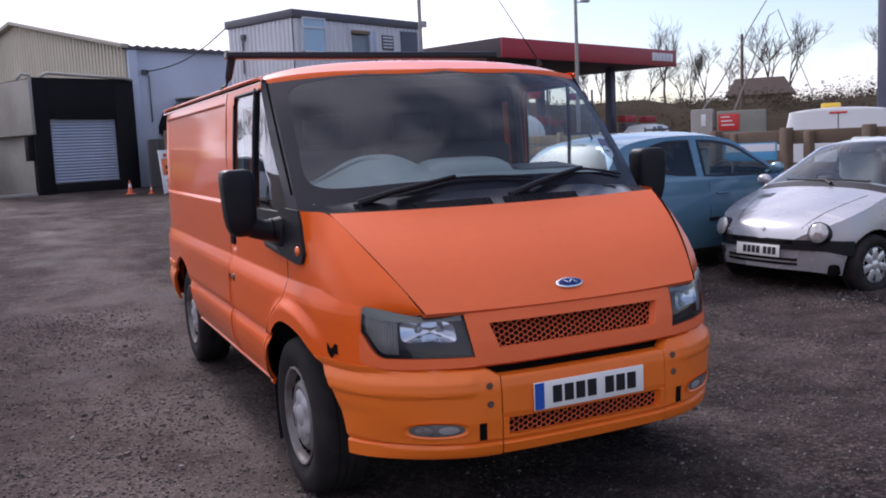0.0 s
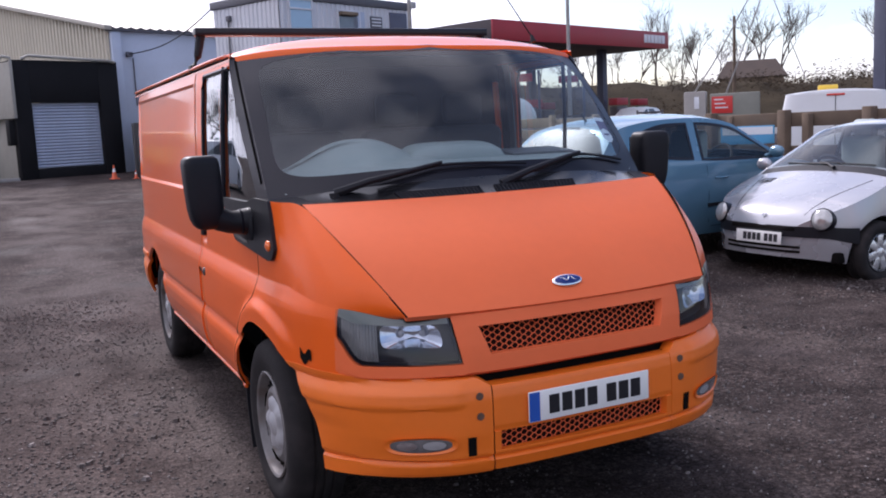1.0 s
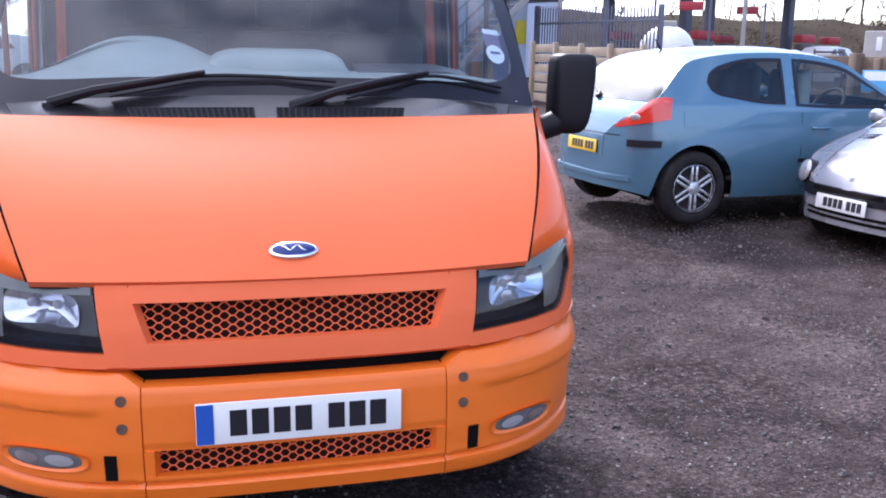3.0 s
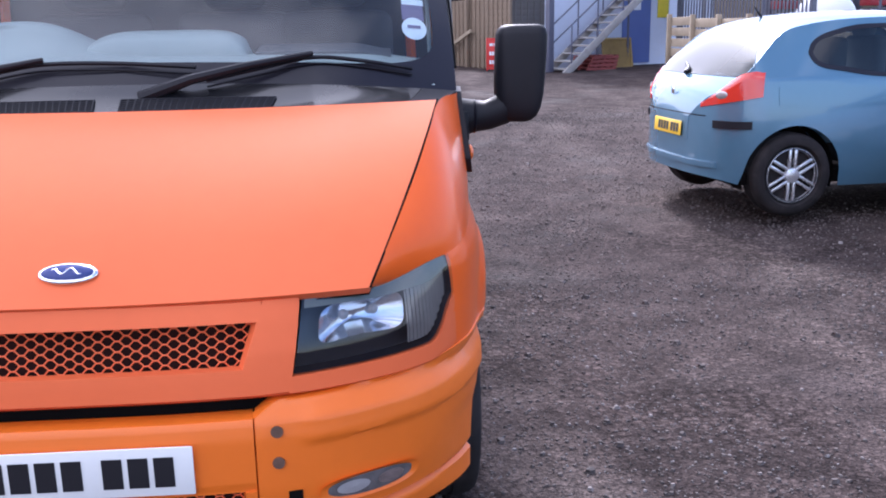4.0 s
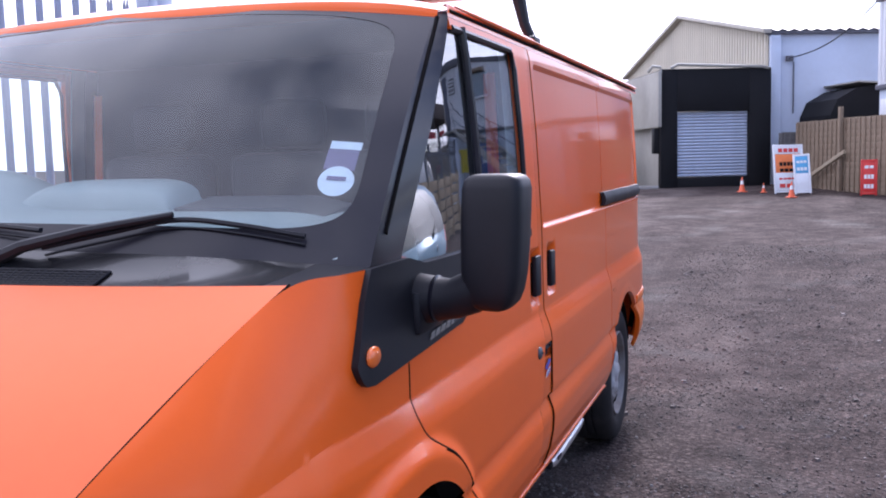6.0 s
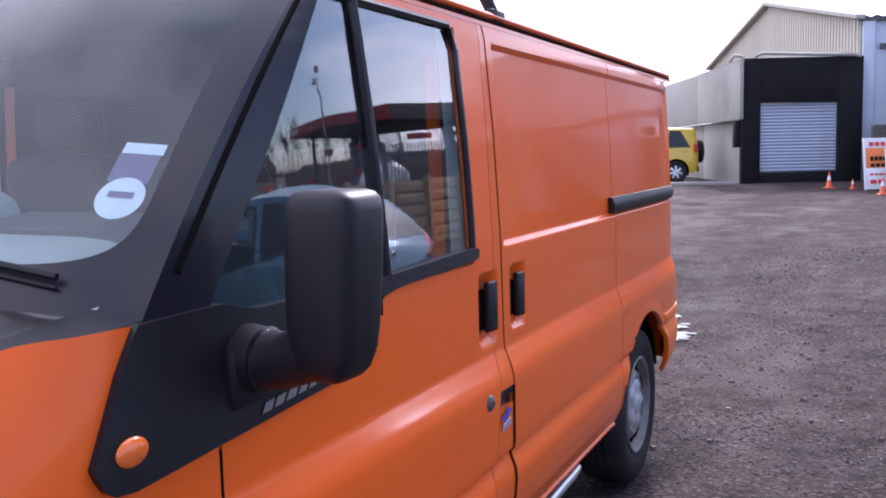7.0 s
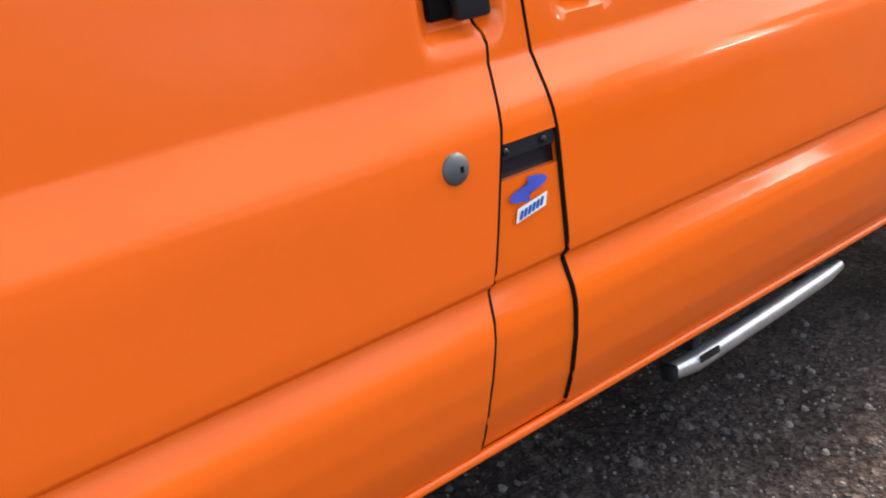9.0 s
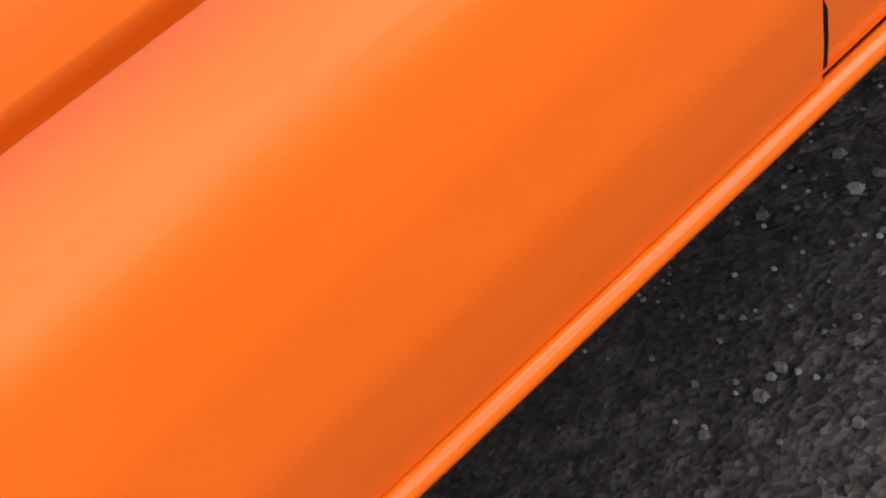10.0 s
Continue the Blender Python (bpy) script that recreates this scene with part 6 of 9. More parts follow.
def blue_hatchback():
    t = thing("hatchback_car", None, None, "pale blue three-door hatchback parked on the yard", "car")
    c = Car(3.99, 1.71, [(0, 0.56), (0.05, 0.68), (0.2, 0.78), (0.55, 0.89), (1.0, 0.98), (1.15, 1.03), (1.7, 1.355), (2.0, 1.45), (2.4, 1.49), (2.95, 1.48), (3.28, 1.44), (3.43, 1.395), (3.54, 1.31), (3.79, 1.06), (3.87, 0.985), (3.94, 0.91), (3.98, 0.76), (3.99, 0.55)],
            [(0, 0.80), (1.0, 0.93), (2.2, 0.955), (3.0, 1.0), (3.99, 1.02)], 0.22, [(0.80, 0.31, 0.365), (3.375, 0.31, 0.365)], 0.6, 0.55, 0.82, 2.7, 3.0)
    belt = lambda s: c.belt(s) + 0.03
    top = lambda s: c.top(s) - 0.115
    rnd_end = lambda s: 0.085 * (1 - math.sqrt(max(0.0, 1 - min(1.0, max(0.0, (s - 3.13) / 0.15)) ** 2)))
    f_hi = lambda s: max(belt(s) + 0.004, min(top(s), belt(s) + (s - 1.26) * 0.70))
    r_lo = lambda s: belt(s) + 0.006 + 0.05 * ease(s, 2.7, 3.28) + rnd_end(s + 0.02)
    r_hi = lambda s: top(s) - 0.05 * ease(s, 2.8, 3.28) - rnd_end(s + 0.02)
    edge = lambda v: 49 - 5 * v - 10 * ease(v, 0.72, 1.0) - 4 * ease(0.2 - v, 0.0, 0.2)

    def rear_hole(s, x, z):
        v = (z - 1.025) / 0.35
        return s > 3.30 and 0.04 < v < 0.96 and abs(math.degrees(math.atan2(x, s - c.L + 1.0))) < edge(v) - 1.0

    def screen_hole(s, x, z):
        return 1.18 < s < 1.90 and abs(x) < 0.90 * c.roof_half(s) and z > c.top_z(s, x) - 0.02
    b = c.body(t, M_CLIO, "pale metallic blue bodywork", (
        lambda s, x, z: 1.32 < s < 2.37 and belt(s) + 0.012 < z < f_hi(s) - 0.012 and abs(x) > 0.3,
        lambda s, x, z: 2.54 < s < 3.24 and r_lo(s) + 0.012 < z < r_hi(s) - 0.012 and abs(x) > 0.3, rear_hole, screen_hole))
    c.under(t)
    wheels(c, t, 0.31, "alloy", M_ALLOY)
    for sg in (1, -1):
        c.side_frame("window_frame", b, M_TRIM, 1.30, 2.39, belt, f_hi, sg, 0.034)
        c.side_pane("front_side_window", b, M_CARGLASS, 1.30, 2.39, belt, f_hi, sg, 0.002, label="side window glass").visible_shadow = False
        c.side_frame("rear_window_frame", b, M_TRIM, 2.52, 3.26, r_lo, r_hi, sg, 0.034)
        c.side_pane("rear_side_window", b, M_TINT, 2.52, 3.26, r_lo, r_hi, sg, 0.002, 40, label="tinted rear side window").visible_shadow = False
        c.side_pane("rub_strip", b, M_BLACK, 1.30, 2.36, lambda s: 0.52 - 0.005 * s, lambda s: 0.555 - 0.005 * s, sg, 0.010, label="black rubbing strip")
        bm = bmesh.new()
        for s in (1.16, 2.34):
            tube(bm, [((c.side_x(s + k * 0.02, z) + 0.001) * sg, s + k * 0.02, z) for k, z in [(0, 0.34), (0, 0.6), (0, 0.93)]], 0.0025, 5)
        tube(bm, [((c.side_x(s, 0.30) + 0.001) * sg, s, 0.30) for s in lin(1.2, 2.3, 8)], 0.0025, 5)
        part("door_seam", bm, M_SEAM, b)
        bm = bmesh.new()
        tube(bm, [((c.side_x(s, 0.80) + 0.012 + 0.02 * math.sin(k * math.pi)) * sg, s, 0.80) for k, s in zip(lin(0, 1, 8), lin(2.06, 2.24, 8))], 0.012, 8)
        part("door_handle", bm, M_CLIO, b)
        # tail lamp round the corner
        lamp = c.tail_patch("tail_lamp", b, M_REDLENS, lambda u, v: (sg * (27 + 25 * u), (0.800 + 0.085 * u) + (0.035 + 0.155 * ease(u, 0.0, 0.75) - 0.02 * ease(u, 0.85, 1.0)) * v), 0.008, 24, 10, "red tail lamp")
        bm = bmesh.new()
        bmesh.ops.create_uvsphere(bm, u_segments=16, v_segments=8, radius=1.0, matrix=Matrix.Translation(c.skin(sg * 37, 0.895, 0.006)) @ Matrix.Rotation(radians(-37 * sg), 4, "Z") @ Matrix.Diagonal((0.05, 0.010, 0.030, 1)))
        part("lamp_centre", bm, M_HEADGLASS, lamp)
        c.tail_patch("bumper_pad", b, M_BLACK, lambda u, v: (sg * (34 + 15 * u), 0.655 + 0.055 * v), 0.014, 12, 5)
        c.side_pane("filler_flap", b, M_CLIO, 3.36, 3.52, lambda s: 0.82, lambda s: 0.95, sg, 0.004)
    c.top_pane("windscreen", b, M_CARGLASS, 1.16, 1.92, 0.94, 0.92, label="windscreen").visible_shadow = False
    c.tail_patch("rear_window", b, M_HATCHGLASS, lambda u, v: ((2 * u - 1) * edge(v), 1.025 + 0.335 * v + 0.03 * v * math.cos((2 * u - 1) * 1.5)), 0.006, 30, 14, "rear window")
    c.tail_patch("hatch_edge", b, M_SEAM, lambda u, v: ((2 * u - 1) * 30, 0.735 + 0.006 * v), 0.003, 24, 3)
    c.nose_patch("plate_recess", b, M_CLIO, -0.34, 0.34, 0.54, 0.72, 0.003, True)
    pl = number_plate(b, 0.52, 0.111, M_YELLOW_PLATE)
    pl.matrix_local = Matrix.Translation((0, 4.002, 0.62)) @ Matrix.Rotation(math.pi, 4, "Z") @ Matrix.Rotation(radians(-4), 4, "X")
    c.nose_patch("bumper_lip", b, M_CLIO, -0.66, 0.66, 0.36, 0.40, 0.02, True)
    bm = bmesh.new()
    box(bm, (0, 3.965, 0.90), (0.05, 0.01, 0.06), 0.004, Matrix.Rotation(0, 4, "X"))
    part("tail_badge", bm, M_CHROME, b, "small chrome emblem")
    bm = bmesh.new()
    tube(bm, [c.skin(2, 1.03, 0.02), c.skin(4, 1.06, 0.025), c.skin(16, 1.10, 0.02)], [0.03, 0.018, 0.008], 8)
    part("rear_wiper", bm, M_BLACK, b, "black rear wiper")
    bm = bmesh.new()
    tube(bm, [(0, 3.25, c.top(3.25) - 0.005), (0.0, 3.32, c.top(3.25) + 0.09)], [0.012, 0.004], 6)
    part("aerial", bm, M_BLACK, b)
    c.nose_patch("headlamp", b, M_HEADGLASS, -0.74, -0.42, 0.62, 0.74)
    c.nose_patch("headlamp", b, M_HEADGLASS, 0.42, 0.74, 0.62, 0.74)
    car_mirror(c, b, 1.40, 0.98, M_CLIO)
    cabin(c, t, 1.35, 3.2, 0.80)
    return t


def silver_city_car():
    t = thing("small_car", None, None, "silver small car with black bumper band and round headlamps", "car")
    c = Car(3.43, 1.63, [(0, 0.46), (0.03, 0.56), (0.10, 0.66), (0.3, 0.77), (0.6, 0.885), (0.80, 0.955), (0.86, 0.985), (1.45, 1.31), (1.7, 1.395), (2.05, 1.42), (2.7, 1.40), (3.1, 1.30), (3.25, 1.1), (3.38, 0.75), (3.43, 0.45)],
            [(0, 0.66), (0.8, 0.90), (2.0, 0.95), (3.43, 0.98)], 0.20, [(0.60, 0.28, 0.325), (2.945, 0.28, 0.325)], 0.62, 0.42, 0.82, 2.5)
    belt = lambda s: c.belt(s) + 0.03
    top = lambda s: c.top(s) - 0.115
    f_hi = lambda s: max(belt(s) + 0.004, min(top(s), belt(s) + (s - 0.95) * 0.64))
    r_hi = lambda s: top(s) - 0.06 * ease(s, 2.6, 2.86)
    b = c.body(t, M_SILVER, "silver bodywork", (
        lambda s, x, z: 1.01 < s < 1.97 and belt(s) + 0.012 < z < f_hi(s) - 0.012 and abs(x) > 0.3,
        lambda s, x, z: 2.12 < s < 2.84 and belt(s) + 0.012 < z < r_hi(s) - 0.012 and abs(x) > 0.3,
        lambda s, x, z: 0.92 < s < 1.60 and abs(x) < 0.915 * c.roof_half(s) and z > c.top_z(s, x) - 0.02))
    c.under(t)
    wheels(c, t, 0.28, "cap", M_ALLOY, 0.165)
    for sg in (1, -1):
        c.side_frame("window_frame", b, M_TRIM, 0.99, 1.99, belt, f_hi, sg, 0.034)
        c.side_pane("front_side_window", b, M_CARGLASS, 0.99, 1.99, belt, f_hi, sg, 0.002, label="side window glass").visible_shadow = False
        c.side_frame("rear_window_frame", b, M_TRIM, 2.10, 2.86, belt, r_hi, sg, 0.034)
        c.side_pane("rear_side_window", b, M_TINT, 2.10, 2.86, belt, r_hi, sg, 0.002).visible_shadow = False
        # black bumper band round to the arch
        c.side_pane("bumper_band", b, M_BLACK, 0.085, 0.345, lambda s: 0.432 - 0.05 * ease(s, 0.1, 0.34), lambda s: 0.530 - 0.012 * ease(s, 0.1, 0.34), sg, 0.010, 26)
    c.nose_patch("bumper_band", b, M_BLACK, -0.56, 0.56, 0.435, 0.530, 0.010, False, 30, label="black bumper band")
    c.nose_patch("grille_slot", b, M_SEAM, -0.36, 0.36, 0.488, 0.522, 0.014, False, 16)
    for sg in (1, -1):
        m = Matrix.Translation((0.580 * sg, 0.112, 0.600)) @ Matrix.Rotation(radians(14 * sg), 4, "Z") @ Matrix.Rotation(radians(-16), 4, "X") @ Matrix.Rotation(radians(-90), 4, "Z") @ Matrix.Diagonal((1, 0.100, 0.100, 1))
        bm = bmesh.new()
        lathe(bm, [(-0.10, 1.0), (0.0, 1.0), (0.010, 0.97), (0.006, 0.90)], 36)
        bmesh.ops.transform(bm, matrix=m, verts=bm.verts)
        rim = part("headlamp_rim", bm, M_TRIM, b, "dark headlamp rim")
        bm = bmesh.new()
        lathe(bm, [(0.004, 0.93), (0.020, 0.80), (0.032, 0.50), (0.036, 0.02)], 36)
        bmesh.ops.transform(bm, matrix=m, verts=bm.verts)
        part("headlamp", bm, M_HEADGLASS, rim, "round clear headlamp")
    for z in (0.305, 0.345):
        c.nose_patch("lower_slot", b, M_SEAM, -0.44, 0.40, z - 0.012, z + 0.010, 0.006, False, 16)
    c.nose_patch("tow_eye", b, M_BLACK, 0, 1, 0, 1, 0.006, False, 17, "", lambda u, v: (-0.56 + 0.035 * v * math.cos(u * 2 * math.pi), 0.355 + 0.035 * v * math.sin(u * 2 * math.pi)))
    pl = number_plate(b, 0.52, 0.111, M_WHITE)
    pl.matrix_local = Matrix.Translation((0.0, -0.026, 0.418)) @ Matrix.Rotation(radians(-4), 4, "X")
    bm = bmesh.new()
    z = c.top_z(0.06, 0)
    tube(bm, [(0, 0.040, z - 0.025), (0.022, 0.05, z), (0, 0.062, z + 0.02), (-0.022, 0.05, z), (0, 0.040, z - 0.025)], 0.005, 6)
    part("bonnet_emblem", bm, M_CHROME, b, "small chrome emblem")
    bm = bmesh.new()
    for k in range(3):
        s = 0.56 + 0.035 * k
        grid(bm, lambda x, q: Vector((x, q + (x + 0.4) * 0.25, c.top_z(q, x) + 0.004)), lin(-0.52, -0.38, 4), [s, s + 0.02])
    part("bonnet_vent", bm, M_SEAM, b, "three black bonnet slots")
    bm = bmesh.new()
    for sg in (1, -1):
        tube(bm, [(0.40 * sg + 0.24 * k * sg * 0.9, 0.10 + 0.62 * k, c.top_z(0.10 + 0.62 * k, 0.40 * sg + 0.22 * k * sg) + 0.001) for k in lin(0, 1, 10)], 0.0028, 5)
    part("bonnet_seam", bm, M_SEAM, b)
    c.top_pane("windscreen", b, M_CARGLASS, 0.90, 1.62, 0.95, 0.93, 0.003, label="windscreen").visible_shadow = False
    c.top_pane("scuttle", b, M_BLACK, 0.82, 0.90, 0.93, 0.95, 0.004)
    bm = bmesh.new()
    tube(bm, [(0.12, 0.84, c.top_z(0.84, 0.12) + 0.02), (0.0, 0.90, c.top_z(0.90, 0) + 0.02), (-0.50, 0.94, c.top_z(0.94, 0.5) + 0.012)], [0.018, 0.010, 0.006], 6)
    tube(bm, [(0.50, 0.92, c.top_z(0.92, 0.5) + 0.016), (-0.1, 0.92, c.top_z(0.92, 0.1) + 0.02)], 0.007, 6)
    part("wiper", bm, M_BLACK, b, "black wiper")
    c.nose_patch("tail_panel", b, M_SILVER, -0.3, 0.3, 0.5, 0.6, 0.003, True)
    car_mirror(c, b, 1.05, 0.95, M_SILVER)
    cabin(c, t, 1.10, 2.7, 0.76)
    return t


def simple_car(name, label, length, width, top, belt, paint, wheel_r, axles, windows, rear_wheel=False, clad=None, sill=0.24):
    t = thing(name, None, None, label, "car")
    c = Car(length, width, top, belt, sill, [(a, wheel_r, wheel_r + 0.06) for a in axles], 0.45, 0.30, 0.84, 3.0, 4.0)
    b = c.body(t, paint, "")
    c.under(t)
    wheels(c, t, wheel_r, "cap", M_ALLOY)
    for sg in (1, -1):
        for s0, s1, cut0, cut1 in windows:
            lo = lambda s: c.belt(s) + 0.04
            hi = lambda s: max(lo(s) + 0.01, min(c.top(s) - 0.12, lo(s) + 0.02 + (s - s0) * cut0, lo(s) + 0.02 + (s1 - s) * cut1))
            c.side_pane("side_window", b, M_TINT, s0, s1, lo, hi, sg, 0.005, label="dark side window")
        if clad:
            c.side_pane("side_cladding", b, clad, axles[0] + wheel_r + 0.08, axles[1] - wheel_r - 0.08, lambda s: sill + 0.02, lambda s: 0.52, sg, 0.008)
        c.side_pane("tail_lamp", b, M_REDLENS, length - 0.22, length - 0.06, lambda s: c.belt(s) - 0.12, lambda s: c.belt(s) + 0.14, sg, 0.008)
    c.nose_patch("headlamp", b, M_HEADGLASS, -width * 0.44, -width * 0.25, 0.66, 0.80)
    c.nose_patch("headlamp", b, M_HEADGLASS, width * 0.25, width * 0.44, 0.66, 0.80)
    c.nose_patch("rear_bumper", b, M_BLACK if clad else paint, -width * 0.46, width * 0.46, 0.36, 0.52, 0.02, True, 14)
    if rear_wheel:
        bm = bmesh.new()
        lathe(bm, [(-0.10, 0.20), (-0.10, 0.32), (-0.06, 0.355), (0.06, 0.355), (0.10, 0.33), (0.11, 0.22), (0.10, 0.03)], 30)
        bmesh.ops.transform(bm, matrix=Matrix.Translation((0.08, length + 0.13, 0.98)) @ Matrix.Rotation(radians(90), 4, "Z"), verts=bm.verts)
        part("spare_wheel", bm, M_RUBBER, b, "black covered spare wheel")
        c.nose_patch("rear_window", b, M_TINT, -0.6, 0.6, c.belt(length) + 0.05, c.top(length - 0.15) - 0.14, 0.01, True, 12)
    cabin(c, t, windows[0][0] + 0.1, length - 0.5, c.belt(1.5) - 0.12)
    return t, c, b


place(blue_hatchback(), 6.96, 5.68, 5.0, 0.095)
place(silver_city_car(), 4.31, 3.515, 183.0, 0.01)


# ---------------------------------------------------------------- the yard behind, square to its own axes
YARD = Matrix.Rotation(radians(24.5), 4, "Z")
YZ = 0.42


def yard(ob):
    ob.matrix_world = YARD @ ob.matrix_world
    return ob


M_CREAM = material("cream_cladding", (0.50, 0.46, 0.37), 0.55, var=0.10, scale=0.8, dirt=0.25, dirt_color=(0.34, 0.31, 0.25), stretch=(1, 1, 0.3))
M_PALEWALL = material("pale_blue_wall", (0.50, 0.56, 0.68), 0.7, var=0.08, scale=0.7, dirt=0.25, dirt_color=(0.33, 0.36, 0.42))
M_ROOF = material("roof_sheet", (0.46, 0.43, 0.37), 0.6, var=0.12, scale=0.6, dirt=0.3, dirt_color=(0.28, 0.26, 0.23))
M_SOOT = material("black_boarding", (0.007, 0.007, 0.009), 0.7, var=0.3, scale=1.2, dirt=0.2, dirt_color=(0.018, 0.018, 0.021), spec=0.2)
M_SHUTTER = material("shutter_steel", (0.40, 0.45, 0.56), 0.45, metal=0.3, var=0.08, scale=3.0, dirt=0.15, dirt_color=(0.25, 0.27, 0.32))
M_GREYPANEL = material("grey_panel", (0.30, 0.29, 0.26), 0.7, var=0.18, scale=0.5, dirt=0.55, dirt_color=(0.085, 0.08, 0.075))
M_FENCE = material("weathered_fence_wood", (0.20, 0.150, 0.105), 0.85, var=0.2, scale=3.0, dirt=0.35, dirt_color=(0.12, 0.095, 0.075), stretch=(1, 1, 0.25), bump=0.003, bump_scale=30.0)
M_FENCEGREY = material("grey_fence_wood", (0.105, 0.10, 0.10), 0.85, var=0.2, scale=3.0, dirt=0.3, dirt_color=(0.06, 0.058, 0.06), stretch=(1, 1, 0.25))
M_CABIN = material("cabin_steel", (0.60, 0.62, 0.67), 0.5, var=0.08, scale=0.9, dirt=0.3, dirt_color=(0.40, 0.39, 0.40), stretch=(1, 1, 0.3))
M_CABINEDGE = material("cabin_band", (0.085, 0.085, 0.105), 0.5, var=0.15, scale=2.0)
M_STAIR = material("stair_steel", (0.30, 0.29, 0.28), 0.6, var=0.2, scale=6.0, dirt=0.3, dirt_color=(0.16, 0.13, 0.11))
M_STEELPOST = material("blue_grey_post", (0.075, 0.08, 0.12), 0.5, var=0.15, scale=4.0)
M_BLUEDOOR = material("blue_door_paint", (0.085, 0.13, 0.34), 0.5, var=0.08, scale=2.0)
M_PALISADE = material("galvanised_palisade", (0.30, 0.34, 0.43), 0.45, metal=0.3, var=0.12, scale=3.0)
M_PALLET = material("pallet_wood", (0.30, 0.245, 0.175), 0.85, var=0.2, scale=4.0, dirt=0.3, dirt_color=(0.2, 0.15, 0.10))
M_SLEEPER = material("sleeper_wood", (0.125, 0.088, 0.062), 0.9, var=0.25, scale=3.0, dirt=0.3, dirt_color=(0.08, 0.06, 0.05), bump=0.004, bump_scale=25.0)
M_CONE = material("cone_orange", (0.72, 0.13, 0.05), 0.5, var=0.1, scale=8.0)
M_RED = material("sign_red", (0.58, 0.035, 0.03), 0.5, var=0.08, scale=5.0)
M_ORANGESIGN = material("sign_orange", (0.74, 0.19, 0.05), 0.5, var=0.1, scale=5.0)
M_SIGNWHITE = material("sign_white", (0.70, 0.72, 0.76), 0.5, var=0.06, scale=5.0)
M_SIGNBLUE = material("sign_blue", (0.10, 0.36, 0.62), 0.5, var=0.08, scale=5.0)
M_SIGNYELLOW = material("sign_yellow", (0.65, 0.55, 0.03), 0.5, var=0.08, scale=5.0)
M_LATTICE = material("lattice_wood", (0.30, 0.21, 0.08), 0.8, var=0.2, scale=5.0)
M_CONCRETE = material("concrete", (0.34, 0.32, 0.30), 0.85, var=0.15, scale=1.5, dirt=0.3, dirt_color=(0.2, 0.19, 0.18))


def ribbed(bm, p0, along, z0, z1, length, pitch, depth, out, top=None):
    """An upright ribbed sheet from p0 along a direction; top(d) may give its upper edge."""
    along, out = Vector(along), Vector(out)
    n = int(length / pitch)
    cols = []
    for i in range(n + 1):
        for f, d in ((0.0, 0.0), (0.35, 0.0), (0.5, 1.0), (0.85, 1.0)):
            a = min(length, (i + f) * pitch)
            zt = top(a) if top else z1
            p = Vector(p0) + along * a + out * depth * d
            cols.append((bm.verts.new((p.x, p.y, z0)), bm.verts.new((p.x, p.y, zt))))
    for a, b in zip(cols, cols[1:]):
        bm.faces.new((a[0], b[0], b[1], a[1]))


# warehouse
w = thing("warehouse", None, None, "cream corrugated warehouse with pale blue side wall", "building")
bm = bmesh.new()
ridge_v, ridge_z, eave_z, v0 = 33.0, 6.75, 5.18, 25.45
gable_top = lambda d: ridge_z - (ridge_z - eave_z) * abs(v0 + d - ridge_v) / (ridge_v - v0)
ribbed(bm, (13.15, v0, 0), (0, 1, 0), 0.3, eave_z, 15.1, 0.22, 0.045, (-1, 0, 0), gable_top)
part("gable_wall", bm, M_CREAM, w, "cream ribbed gable cladding", smooth=False)
bm = bmesh.new()
box(bm, (20.1, v0 + 0.10, 2.75), (13.8, 0.2, 4.86))
part("side_wall", bm, M_PALEWALL, w, "pale blue painted wall")
for sg, name in ((-1, "roof"), (1, "roof")):
    bm = bmesh.new()
    n = 40
    for i in range(n):
        u = 12.95 + 14.2 * i / n
        du = 14.2 / n
        e = ridge_v + sg * (ridge_v - v0 + 0.25)
        a = [bm.verts.new((u, e, eave_z - 0.03)), bm.verts.new((u + du * 0.5, e, eave_z + 0.03)), bm.verts.new((u + du, e, eave_z - 0.03)),
             bm.verts.new((u + du, ridge_v, ridge_z)), bm.verts.new((u + du * 0.5, ridge_v, ridge_z + 0.06)), bm.verts.new((u, ridge_v, ridge_z))]
        bm.faces.new((a[0], a[1], a[4], a[5]))
        bm.faces.new((a[1], a[2], a[3], a[4]))
    bmesh.ops.remove_doubles(bm, verts=bm.verts, dist=0.002)
    part(name, bm, M_ROOF, w, "corrugated roof sheets", smooth=False)
for sg in (-1, 1):
    bm = bmesh.new()
    a, b = Vector((13.02, ridge_v + sg * 7.8, eave_z - 0.02)), Vector((13.02, ridge_v, ridge_z + 0.04))
    d = b - a
    box(bm, (0, 0, 0), (0.26, d.length, 0.14), 0.02, Matrix.Translation((a + b) / 2) @ d.to_track_quat("Y", "Z").to_matrix().to_4x4())
    part("barge_board", bm, M_ROOF, w)
bm = bmesh.new()
box(bm, (20.1, v0 - 0.12, 5.12), (14.2, 0.16, 0.12), 0.03)
part("gutter", bm, M_CABINEDGE, w, "dark gutter")
bm = bmesh.new()
prism(bm, [(v0, 0.3), (v0 + 15.1, 0.3), (v0 + 15.1, eave_z), (ridge_v, ridge_z - 0.05), (v0, eave_z)], 0, 26.85, 27.0)
part("end_wall", bm, M_CREAM, w, smooth=False)
bm = bmesh.new()
tube(bm, [(13.45, v0 - 0.10, 5.1), (13.45, v0 - 0.10, 2.2)], 0.05, 8)
part("wall_pipe", bm, M_PALEWALL, w, "pale wall pipe")
bm = bmesh.new()
